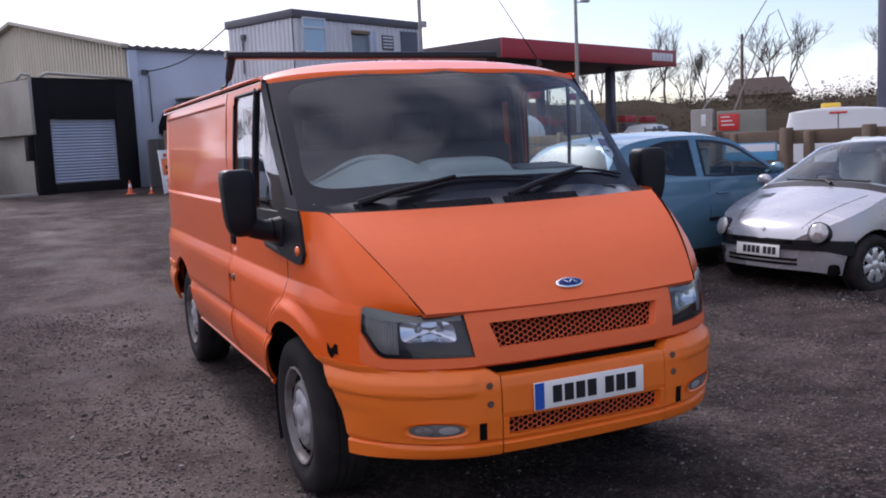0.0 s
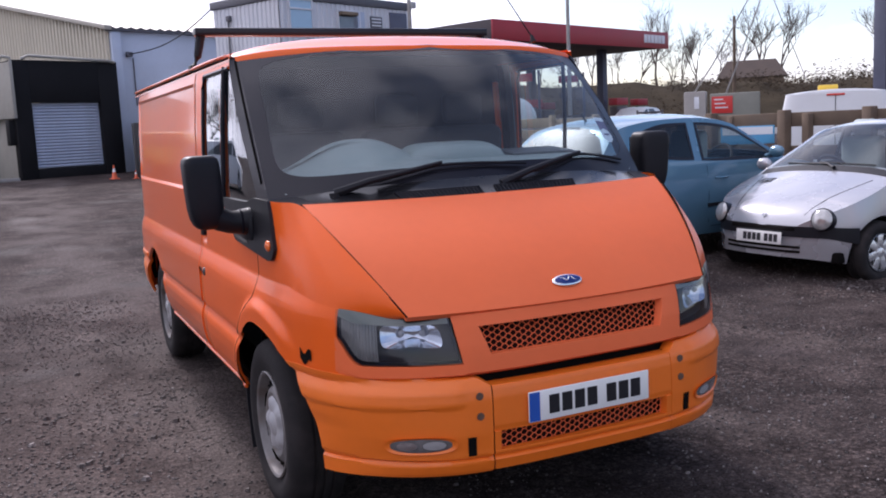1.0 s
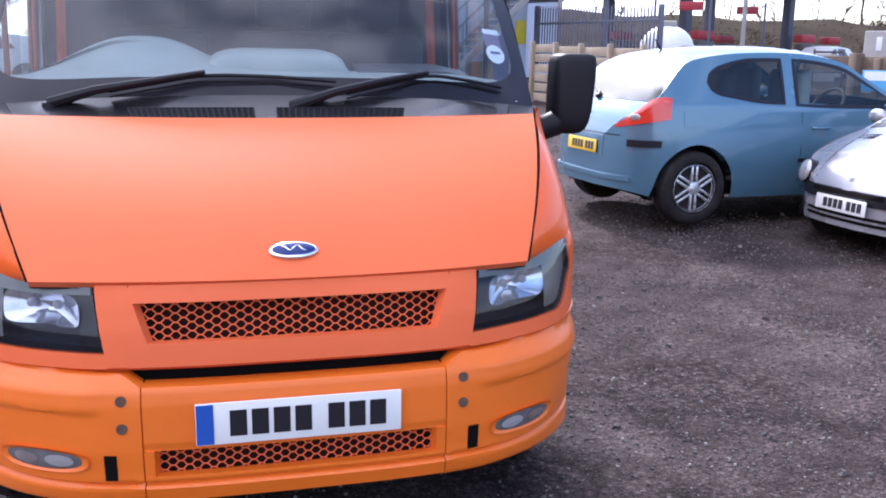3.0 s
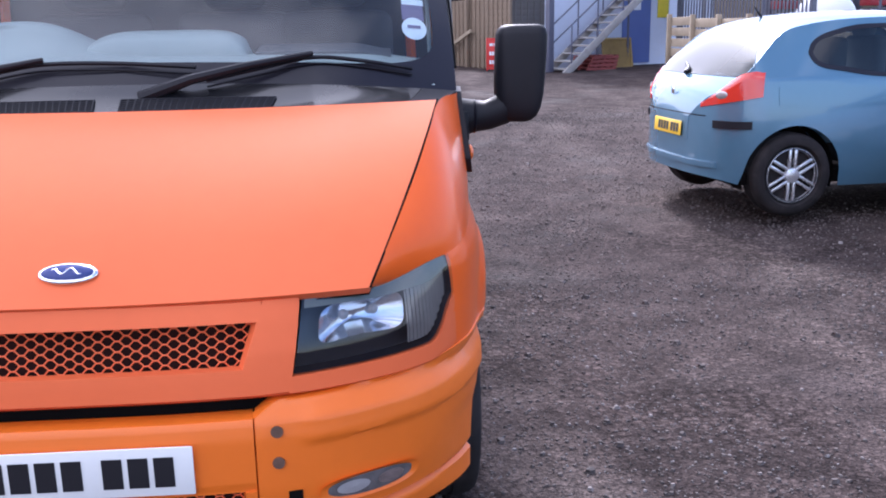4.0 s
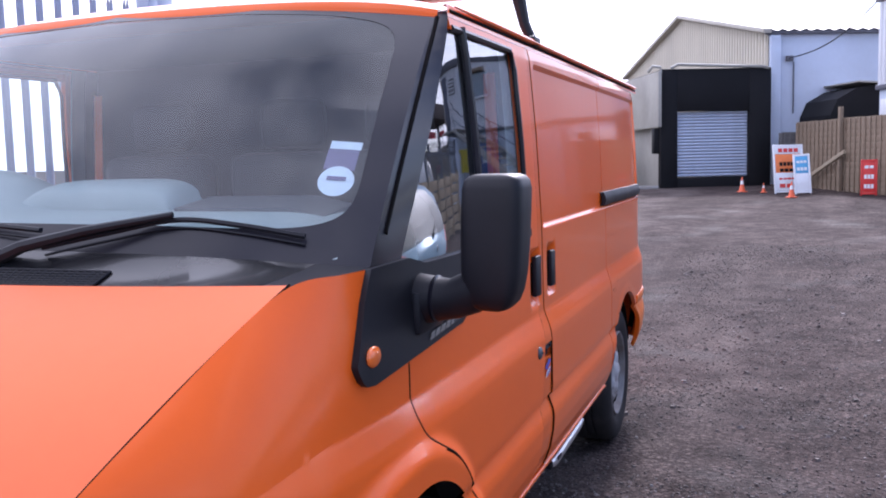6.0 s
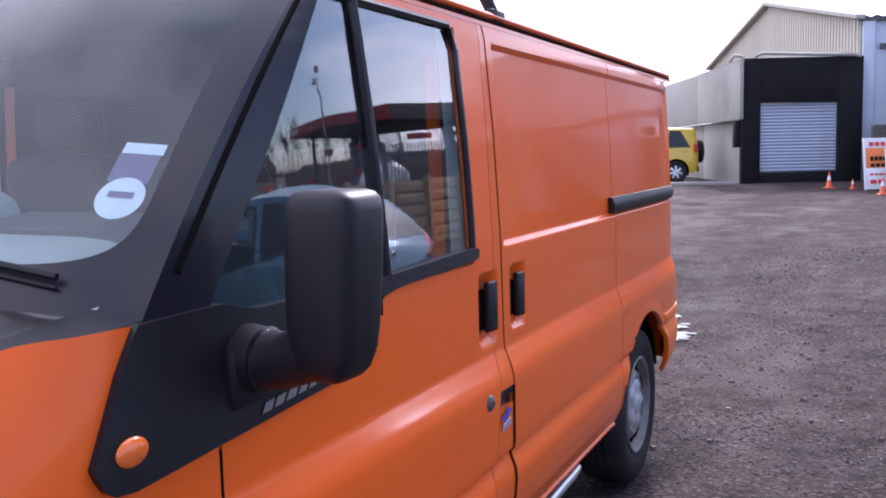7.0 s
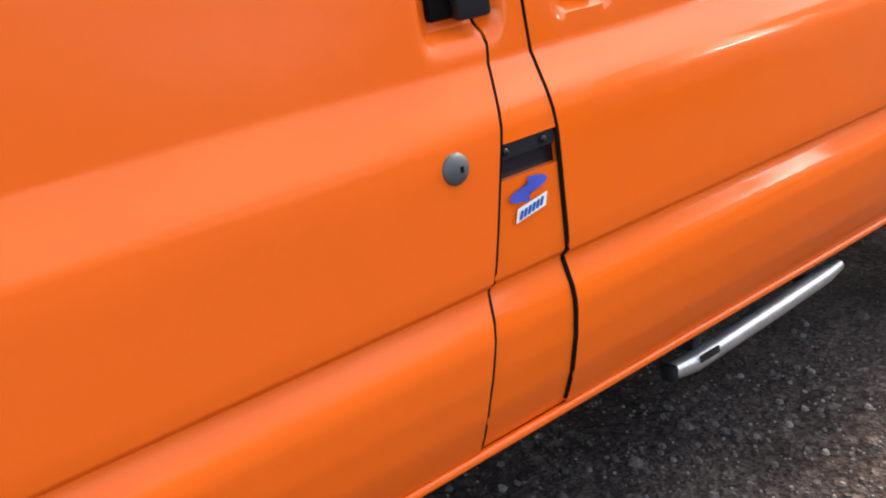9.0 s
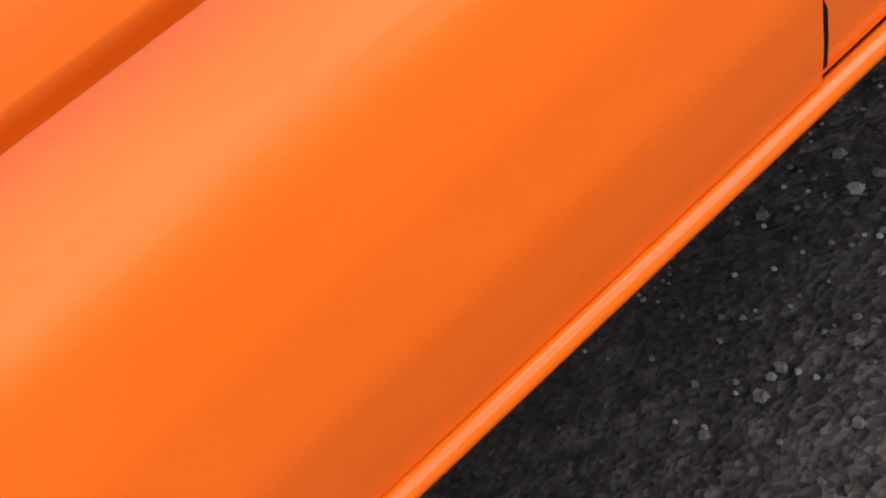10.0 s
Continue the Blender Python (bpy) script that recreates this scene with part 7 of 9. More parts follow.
tube(bm, [(13.92, v0 - 0.06, 4.25), (13.92, v0 - 0.06, 2.7)], 0.022, 8)
box(bm, (13.78, v0 - 0.08, 4.35), (0.22, 0.1, 0.16), 0.02)
part("junction_box", bm, M_CABINEDGE, w, "dark junction box with a drop cable")
bm = bmesh.new()
box(bm, (13.32, v0 - 0.10, 2.7), (0.34, 0.10, 4.7), 0.02)
part("corner_pillar", bm, M_PALEWALL, w)
bm = bmesh.new()
tube(bm, [(13.75 + 0.62 * k, v0 - 0.15 - 3.95 * k, 4.35 - 0.32 * math.sin(k * math.pi) + 1.15 * k) for k in lin(0, 1, 14)], 0.018, 6)
cable = part("sagging_cable", bm, M_BLACK, w, "sagging black cable")
yard(w)

# dark lean-to roof in front of the pale wall
bm = bmesh.new()
lean = [(14.15, 2.55), (14.35, 3.0), (14.9, 3.30), (15.6, 3.42), (17.2, 3.42), (17.2, 2.3), (14.15, 2.3)]
prism(bm, [(a, b) for a, b in lean], 1, v0 - 1.9, v0 - 0.02)
s = thing("lean_to_shed", bm, M_SOOT, "dark open lean-to with a felt roof against the wall", "shed", smooth=False)
yard(s)
bm = bmesh.new()
box(bm, (0, 0, 0), (2.5, 2.1, 0.05), 0.01, Matrix.Translation((16.15, v0 - 1.0, 3.40)) @ Matrix.Rotation(radians(3.5), 4, "Y"))
part("felt_roof", bm, M_GREYPANEL, s)

# black shed with the roller shutter
sh = thing("shutter_shed", None, None, "black-boarded shed with a closed steel roller shutter", "shed")
bm = bmesh.new()
sv, u0, u1, ztop = 24.92, 9.66, 13.02, 4.05
bm.free()
for name, c, size in (("front_wall", ((u0 + 10.17) / 2, sv + 0.12, 2.2), (10.17 - u0, 0.24, 3.7)), ("front_wall", ((12.36 + u1) / 2, sv + 0.12, 2.2), (u1 - 12.36, 0.24, 3.7)),
                      ("lintel", (11.265, sv + 0.12, 3.43), (2.188, 0.236, 1.24)), ("threshold", (11.265, sv + 0.14, 0.58), (2.188, 0.20, 0.54)),
                      ("flat_roof", ((u0 + u1) / 2, sv + 2.62, 3.98), (u1 - u0 - 0.02, 4.7, 0.1)), ("side_wall", (u1 - 0.12, sv + 2.62, 2.2), (0.1, 4.7, 3.44))):
    bm = bmesh.new()
    box(bm, c, size, 0.01)
    part(name, bm, M_SOOT, sh, "black boarding")
bm = bmesh.new()
tube(bm, [(u0 + 0.3, sv - 0.03, ztop + 0.02), (u0 + 0.5, sv - 0.05, ztop + 0.12), (u1 - 0.3, sv - 0.05, ztop + 0.02), (u1 - 0.1, sv - 0.05, ztop - 0.02)], 0.045, 8)
part("edge_roll", bm, M_GREYPANEL, sh, "loose grey roof edging")
bm = bmesh.new()
tube(bm, [(u0 - 0.35, sv + 0.1, ztop - 0.08), (u0 - 0.25, sv, ztop + 0.08), (u0 - 0.02, sv, ztop + 0.05), (u0 + 0.0, sv, ztop - 0.1)], 0.05, 8)
part("bent_pipe", bm, M_GREYPANEL, sh, "bent grey pipe")
bm = bmesh.new()
nsl = 21
hh = (2.80 - 0.86) / nsl
slat = bmesh.new()
grid(slat, lambda x, k: Vector((x, -0.022 * math.sin(k * math.pi) ** 0.7, hh * k * 0.97)), [-1.085, 1.085], lin(0, 1, 8), 0.01, lambda p: Vector((0, 1, 0)))
slat_mesh = finish("shutter_slat", slat, M_SHUTTER)
for k in range(nsl):
    o = new("shutter_slat", slat_mesh)
    o.parent = sh
    o.location = (11.265, sv + 0.16, 0.86 + hh * k)
yard(sh)
# long wall that runs back beside it
lw = thing("panel_wall", None, None, "long sooty grey panel wall running back from the shed", "wall")
for (za, zb, uu, ve, m) in ((2.36, 3.98, 9.60, 38.0, 0), (0.35, 2.38, 9.95, 38.0, 1)):
    v = 24.8 if m == 0 else 25.3
    while v < ve:
        bm = bmesh.new()
        n = 4.6
        box(bm, (uu, v + n / 2 - 0.02, (za + zb) / 2), (0.10, n - 0.04, zb - za), 0.01)
        part("wall_panel", bm, M_GREYPANEL, lw)
        v += n
yard(lw)
bm = bmesh.new()
box(bm, (9.75, 25.2, 1.95), (0.5, 0.25, 0.75), 0.03)
yard(thing("meter_box", bm, M_SOOT, "black wall box on the panel wall", "box"))
bm = bmesh.new()
box(bm, (8.6, 25.0, YZ + 0.16), (2.0, 0.14, 0.10), 0.02)
yard(thing("concrete_kerb", bm, M_CONCRETE, "pale kerb strip at the wall's foot", "kerb"))


# fences
def panel_fence(name, label, p0, d, n_panel, width, z0, z1, mat, posts=True, taper=0.0):
    t = thing(name, None, None, label, "fence")
    d = Vector(d).normalized()
    nrm = Vector((d.y, -d.x, 0))
    a = Vector(p0)
    boards, battens = 12, 5
    bh = (z1 - z0) / boards
    bm = bmesh.new()
    box(bm, (0, 0, 0), (width - 0.02, 0.014, bh * 1.22), 0.003, Matrix.Rotation(radians(5), 4, "X"))
    me = finish("board", bm, mat)
    bm = bmesh.new()
    box(bm, (0, 0, (z1 - z0) / 2), (0.045, 0.022, z1 - z0), 0.004)
    batten_me = finish("batten", bm, mat)
    bm = bmesh.new()
    box(bm, (0, 0, (z1 - z0) / 2), (0.09, 0.08, z1 - z0 - 0.01), 0.01)
    post_me = finish("post", bm, M_FENCE if mat is M_FENCE else M_FENCEGREY)
    rot = math.atan2(d.y, d.x)
    for i in range(n_panel):
        for k in range(boards):
            o = new("board", me)
            o.parent = t
            q = a + d * (i + 0.5) * width
            o.matrix_local = Matrix.Translation((q.x, q.y, z0 + (k + 0.5) * bh + random.uniform(-0.008, 0.008))) @ Matrix.Rotation(rot, 4, "Z") @ Matrix.Rotation(radians(random.uniform(-0.4, 0.4)), 4, "Y")
        for k in range(battens):
            o = new("batten", batten_me)
            o.parent = t
            q = a + d * (i * width + width * (k + 0.5) / battens) + nrm * 0.026
            o.matrix_local = Matrix.Translation((q.x, q.y, z0 + random.uniform(-0.01, 0.02))) @ Matrix.Rotation(rot, 4, "Z")
    for i in range(n_panel + 1):
        o = new("post", post_me)
        o.parent = t
        q = a + d * i * width - nrm * 0.02
        o.matrix_local = Matrix.Translation((q.x, q.y, z0)) @ Matrix.Rotation(rot, 4, "Z")
    for z in (z0 + 0.25, z1 - 0.2):
        bm = bmesh.new()
        L = n_panel * width
        box(bm, (0, 0, 0), (L, 0.04, 0.07), 0.006, Matrix.Translation(a + d * L / 2 - nrm * 0.03 + Vector((0, 0, z))) @ Matrix.Rotation(rot, 4, "Z"))
        part("rail", bm, mat, t)
    return t


yard(panel_fence("board_fence", "weathered brown board fence between posts", (13.2, 23.6, 0), (0, -1, 0), 4, 1.17, 0.42, 2.34, M_FENCE))
yard(panel_fence("board_fence", "dark grey board fence beside the cabin", (13.26, 18.92, 0), (1, 0.02, 0), 1, 1.05, 0.42, 2.33, M_FENCEGREY))
yard(panel_fence("board_fence", "old grey board fence below the pale wall", (13.05, 24.3, 0), (1, 0, 0), 2, 0.9, 0.42, 2.1, M_FENCEGREY))
bm = bmesh.new()
box(bm, (0, 0, 0.0), (0.10, 0.10, 2.2), 0.01, Matrix.Translation((13.1, 21.0, 1.55)))
yard(thing("fence_post", bm, M_FENCE, "taller wooden post at the fence", "post"))
bm = bmesh.new()
a, b = Vector((12.98, 23.1, 0.60)), Vector((13.05, 20.7, 1.50))
box(bm, (0, 0, 0), (0.07, (b - a).length, 0.10), 0.008, Matrix.Translation((a + b) / 2) @ (b - a).to_track_quat("Y", "Z").to_matrix().to_4x4())
yard(thing("leaning_plank", bm, M_PALLET, "long pale plank leaning on the fence", "plank"))

# two-storey site cabin
cb = thing("site_cabin", None, None, "stacked white steel site cabin on a pale blue ground storey", "building")
cu0, cu1, cv0, cv1 = 14.28, 19.70, 18.36, 21.38
bm = bmesh.new()
ribbed(bm, (cu0, cv0, 0), (1, 0, 0), 3.20, 5.30, cu1 - cu0, 0.19, 0.035, (0, -1, 0))
part("front_cladding", bm, M_CABIN, cb, "ribbed white steel", smooth=False)
bm = bmesh.new()
ribbed(bm, (cu0, cv1, 0), (0, -1, 0), 3.20, 5.30, cv1 - cv0, 0.19, 0.035, (-1, 0, 0))
part("end_cladding", bm, M_CABIN, cb, "ribbed white steel", smooth=False)
bm = bmesh.new()
box(bm, ((cu0 + cu1) / 2 + 0.03, (cv0 + cv1) / 2 + 0.03, 4.25), (cu1 - cu0 - 0.04, cv1 - cv0 - 0.04, 2.08))
part("cabin_core", bm, M_CABIN, cb, smooth=False)
bm = bmesh.new()
box(bm, ((cu0 + cu1) / 2, (cv0 + cv1) / 2, 5.43), (cu1 - cu0 + 0.16, cv1 - cv0 + 0.16, 0.24), 0.03)
part("roof_band", bm, M_CABINEDGE, cb, "dark roof band")
bm = bmesh.new()
box(bm, ((cu0 + cu1) / 2, (cv0 + cv1) / 2, 3.14), (cu1 - cu0 + 0.10, cv1 - cv0 + 0.10, 0.13), 0.02)
part("floor_band", bm, M_CABINEDGE, cb, "dark floor band")
bm = bmesh.new()
lu1 = 18.30
bm.free()
for c, size in ((((cu0 + lu1) / 2, cv0 + 0.12, 1.72), (lu1 - cu0, 0.12, 2.72)), ((cu0 + 0.10, 20.65, 1.72), (0.12, 1.4, 2.72)), ((cu0 + 0.10, 18.815, 1.72), (0.12, 0.55, 2.72)),
                ((cu0 + 0.10, 19.52, 1.40), (0.118, 0.86, 2.06)), ((cu0 + 0.10, 19.52, 2.93), (0.118, 0.86, 0.28)), ((lu1 - 0.06, 19.9, 1.72), (0.12, 2.9, 2.72))):
    bm = bmesh.new()
    box(bm, c, size)
    part("ground_storey", bm, M_PALEWALL, cb, "pale blue ground storey wall", smooth=False)
bm = bmesh.new()
box(bm, (cu0 + 0.6, 19.5, 2.5), (0.6, 1.2, 0.9))
part("dark_opening", bm, M_SOOT, cb)
bm = bmesh.new()
box(bm, (cu0 - 0.02, 20.55, 2.62), (0.05, 1.25, 0.42), 0.01)
part("hatch", bm, M_SIGNWHITE, cb, "white hatch")


def cabin_window(uc, zc, wu, hz, label, bars=(0.72,), mat=None):
    bm = bmesh.new()
    for dx in (-wu / 2, wu / 2):
        box(bm, (uc + dx, cv0 - 0.05, zc), (0.05, 0.07, hz + 0.05), 0.006)
    for dz in [-hz / 2, hz / 2] + [hz * (k - 0.5) for k in bars]:
        box(bm, (uc, cv0 - 0.05, zc + dz), (wu + 0.05, 0.07, 0.05), 0.006)
    f = part("window", bm, M_CABIN, cb, label)
    # the pane's base colour carries the sky it would reflect
    bm = bmesh.new()
    box(bm, (uc, cv0 - 0.045, zc), (wu - 0.03, 0.02, hz - 0.03))
    part("pane", bm, mat or material("sky_tinted_pane", (0.28, 0.45, 0.62), 0.08, var=0.08, scale=1.5, coat=1.0), f, "glossy pane with reflected sky put into its colour")


cabin_window(15.02, 4.85, 0.86, 0.95, "pale cabin window")
cabin_window(16.92, 4.70, 0.9, 0.85, "dark cabin window", (), material("dark_pane", (0.10, 0.13, 0.19), 0.15, var=0.1, coat=1.0))
bm = bmesh.new()
box(bm, (17.42, cv0 - 0.05, 4.72), (0.30, 0.06, 0.8), 0.01)
part("shutter_leaf", bm, M_SHUTTER, cb)
bm = bmesh.new()
box(bm, (16.82, cv0 - 0.14, 5.02), (0.68, 0.22, 0.10), 0.02)
part("awning_lamp", bm, M_FENCE, cb, "small brown lamp hood")
bm = bmesh.new()
box(bm, (18.11, cv0 - 0.045, 4.80), (0.52, 0.03, 0.45), 0.005)
plq = part("notice_board", bm, M_CABINEDGE, cb, "dark notice board with plain bars")
for k in range(4):
    bm = bmesh.new()
    box(bm, (18.11, cv0 - 0.063, 4.65 + 0.10 * k), (0.42, 0.006, 0.035))
    part("notice_bar", bm, M_SIGNWHITE, plq)
bm = bmesh.new()
box(bm, (19.12, cv0 - 0.045, 4.25), (0.78, 0.05, 1.9), 0.008)
part("upper_door", bm, M_STEELPOST, cb, "grey upper door")
bm = bmesh.new()
box(bm, (cu0 - 0.08, 20.55, 4.98), (0.12, 0.16, 0.16), 0.02)
tube(bm, [(cu0 - 0.08, 20.6, 4.9), (cu0 - 0.08, 20.62, 3.9)], 0.025, 6)
part("alarm_box", bm, M_CABINEDGE, cb)
bm = bmesh.new()
box(bm, (17.08, cv0 + 0.045, 1.62), (1.0, 0.04, 2.15), 0.006)
door = part("blue_door", bm, M_BLUEDOOR, cb, "blue ground floor door")
bm = bmesh.new()
box(bm, (17.08, cv0 + 0.02, 2.12), (0.24, 0.01, 0.26))
part("door_notice", bm, M_SIGNWHITE, door)
bm = bmesh.new()
box(bm, (18.04, cv0 + 0.045, 2.12), (0.40, 0.02, 0.68), 0.004)
part("yellow_notice", bm, M_SIGNYELLOW, cb, "yellow wall notice")
bm = bmesh.new()
box(bm, (19.78, cv0 - 0.12, 5.48), (0.22, 0.12, 0.20), 0.02, Matrix.Identity(4))
tube(bm, [(19.62, cv0, 5.3), (19.72, cv0 - 0.1, 5.45)], 0.02, 6)
part("flood_lamp", bm, M_CAP, cb, "grey flood lamp")
yard(cb)

# outside stair
st = thing("outside_stair", None, None, "grey steel outside stair with handrails up to the cabin", "stair")
nst = 15
su0, su1, sz0, sz1 = 13.95, 17.30, 0.50, 3.20
for k in range(nst):
    bm = bmesh.new()
    f = k / (nst - 1)
    box(bm, (su0 + (su1 - su0) * f, 17.68, sz0 + (sz1 - sz0) * f), (0.25, 0.80, 0.045), 0.006)
    part("tread", bm, M_STAIR, st)
for v in (17.26, 18.10):
    bm = bmesh.new()
    a, b = Vector((su0 - 0.15, v, sz0 - 0.15)), Vector((su1 + 0.1, v, sz1 + 0.02))
    box(bm, (0, 0, 0), (0.05, (b - a).length, 0.20), 0.01, Matrix.Translation((a + b) / 2) @ (b - a).to_track_quat("Y", "Z").to_matrix().to_4x4())
    part("stringer", bm, M_STAIR, st)
    bm = bmesh.new()
    for h in (0.55, 1.02):
        tube(bm, [(su0 - 0.05, v, sz0 + h), (su1 + 0.1, v, sz1 + h)], 0.022, 8)
    part("handrail", bm, M_STEELPOST, st)
    for f in lin(0.02, 1.0, 5):
        bm = bmesh.new()
        x = su0 + (su1 - su0) * f
        z = sz0 + (sz1 - sz0) * f
        tube(bm, [(x, v, z), (x, v, z + 1.02)], 0.02, 8)
        part("baluster", bm, M_STEELPOST, st)
for x in (15.45, 16.5):
    bm = bmesh.new()
    tube(bm, [(x, 18.05, 0.4), (x, 18.05, sz0 + (sz1 - sz0) * (x - su0) / (su1 - su0))], 0.03, 8)
    part("stair_leg", bm, M_STEELPOST, st)
bm = bmesh.new()
box(bm, (18.5, 17.68, 3.17), (2.4, 0.85, 0.07), 0.01)
part("landing", bm, M_STAIR, st)
yard(st)
bm = bmesh.new()
box(bm, (13.66, 17.72, 1.66), (0.16, 0.16, 2.56), 0.01)
yard(thing("steel_post", bm, M_STEELPOST, "dark blue-grey steel post at the stair foot", "post"))


# small things at the fence
def on_yard(u, v):
    p = YARD @ Vector((u, v, 0))
    return YARD @ Matrix.Translation((u, v, ground_at(p.x, p.y).z))


def traffic_cone(h):
    t = thing("traffic_cone", None, None, "orange traffic cone with a pale sleeve", "cone", "cones by the fence")
    bm = bmesh.new()
    lathe(bm, [(0.03, h * 0.20), (h * 0.5, h * 0.11), (h * 0.97, h * 0.035), (h, h * 0.03)], 20)
    bmesh.ops.transform(bm, matrix=Matrix.Rotation(radians(-90), 4, "Y"), verts=bm.verts)
    part("cone_body", bm, M_CONE, t)
    bm = bmesh.new()
    lathe(bm, [(h * 0.50, h * 0.118), (h * 0.76, h * 0.070)], 20, False)
    bmesh.ops.transform(bm, matrix=Matrix.Rotation(radians(-90), 4, "Y"), verts=bm.verts)
    part("sleeve", bm, M_SIGNWHITE, t, "pale reflecting sleeve")
    bm = bmesh.new()
    box(bm, (0, 0, 0.02), (h * 0.52, h * 0.52, 0.04), 0.01)
    part("cone_foot", bm, M_CONE, t)
    return t


cone = traffic_cone(0.66)
cone.matrix_world = on_yard(11.02, 22.2) @ Matrix.Scale(0.62, 4)
copy_thing(cone, on_yard(11.12, 19.5) @ Matrix.Scale(0.95, 4))
copy_thing(cone, on_yard(11.40, 21.7) @ Matrix.Scale(0.6, 4))


def board_sign(name, label, w, h, mats, frame_mat=M_SIGNWHITE):
    t = thing(name, None, None, label, "sign")
    bm = bmesh.new()
    for x in (-w / 2, w / 2):
        box(bm, (x, 0, h / 2), (0.045, 0.05, h), 0.006)
    for z in (0.05, h - 0.03):
        box(bm, (0, 0, z), (w, 0.05, 0.05), 0.006)
    part("frame", bm, frame_mat, t)
    z = 0.08
    for frac, m in mats:
        bm = bmesh.new()
        hh = (h - 0.12) * frac
        box(bm, (0, -0.005, z + hh / 2), (w - 0.05, 0.025, hh - 0.004), 0.003)
        part("sign_face", bm, m, t)
        z += hh
    return t


def bars_on(t, rows, w, mat, y=-0.021):
    for z, n, h in rows:
        for k in range(n):
            bm = bmesh.new()
            box(bm, ((k - (n - 1) / 2) * w / n, y, z), (w / n * 0.8, 0.004, h))
            part("text_bar", bm, mat, t)


s = board_sign("framed_poster", "framed orange and white poster board on the ground", 0.74, 1.26, [(0.40, M_SIGNWHITE), (0.42, M_ORANGESIGN), (0.18, M_SIGNWHITE)])
bars_on(s, [(0.76, 5, 0.10), (0.60, 4, 0.08)], 0.50, M_SOOT)
bars_on(s, [(0.20, 3, 0.10), (0.38, 5, 0.05), (1.11, 4, 0.10)], 0.55, M_RED)
s.matrix_world = on_yard(11.78, 21.0) @ Matrix.Rotation(radians(-8), 4, "X")
s = board_sign("pavement_sign", "small blue and white pavement sign", 0.36, 1.02, [(0.5, M_SIGNWHITE), (0.5, M_SIGNBLUE)])
bars_on(s, [(0.30, 3, 0.08), (0.64, 3, 0.08), (0.82, 3, 0.06)], 0.26, M_SIGNWHITE)
s.matrix_world = on_yard(11.95, 20.6) @ Matrix.Rotation(radians(-10), 4, "X") @ Matrix.Rotation(radians(-12), 4, "Z")
s = board_sign("red_sign", "small red sign with pale lettering bars", 0.32, 0.86, [(1.0, M_RED)], M_RED)
bars_on(s, [(0.22, 3, 0.10), (0.45, 3, 0.10), (0.68, 2, 0.07)], 0.22, M_SIGNWHITE)
s.matrix_world = on_yard(12.95, 19.35) @ Matrix.Rotation(radians(-28), 4, "Z")
bm = bmesh.new()
for k in range(9):
    for sg in (1, -1):
        box(bm, (0, 0.01 * sg, 0), (0.022, 0.012, 1.05), 0, Matrix.Translation(((k - 4) * 0.11, 0, 0.42)) @ Matrix.Rotation(radians(45 * sg), 4, "Y"))
bmesh.ops.bisect_plane(bm, geom=bm.verts[:] + bm.edges[:] + bm.faces[:], plane_co=(0.48, 0, 0), plane_no=(1, 0, 0), clear_outer=True)
bmesh.ops.bisect_plane(bm, geom=bm.verts[:] + bm.edges[:] + bm.faces[:], plane_co=(-0.48, 0, 0), plane_no=(-1, 0, 0), clear_outer=True)
bmesh.ops.bisect_plane(bm, geom=bm.verts[:] + bm.edges[:] + bm.faces[:], plane_co=(0, 0, 0.0), plane_no=(0, 0, -1), clear_outer=True)
bmesh.ops.bisect_plane(bm, geom=bm.verts[:] + bm.edges[:] + bm.faces[:], plane_co=(0, 0, 0.80), plane_no=(0, 0, 1), clear_outer=True)
for x in (-0.48, 0.48):
    box(bm, (x, 0, 0.40), (0.05, 0.05, 0.82), 0.005)
for z in (0.02, 0.80):
    box(bm, (0, 0, z), (1.0, 0.05, 0.05), 0.005)
box(bm, (0, 0.03, 0.4), (0.95, 0.01, 0.78))
lat = thing("lattice_panel", bm, M_LATTICE, "brown lattice panel leaning under the stair", "panel", smooth=False)
lat.matrix_world = YARD @ Matrix.Translation((16.12, 17.95, 0.44)) @ Matrix.Rotation(radians(-10), 4, "X")
for k in range(4):
    bm = bmesh.new()
    for x in lin(-0.42, 0.42, 5):
        box(bm, (x, 0, 0.085), (0.12, 0.75, 0.022), 0.004)
    for y in (-0.34, 0, 0.34):
        box(bm, (0, y, 0.035), (0.95, 0.09, 0.07), 0.004)
    p = thing("red_crate_pallet", bm, material("dull_red_wood", (0.22, 0.05, 0.045), 0.8, var=0.2, scale=5.0), "dull red pallet in a low stack", "pallet", "stacked red pallets", smooth=False)
    p.matrix_world = YARD @ Matrix.Translation((15.25 + 0.03 * k, 17.95, 0.42 + 0.10 * k)) @ Matrix.Rotation(radians(3 * k), 4, "Z")


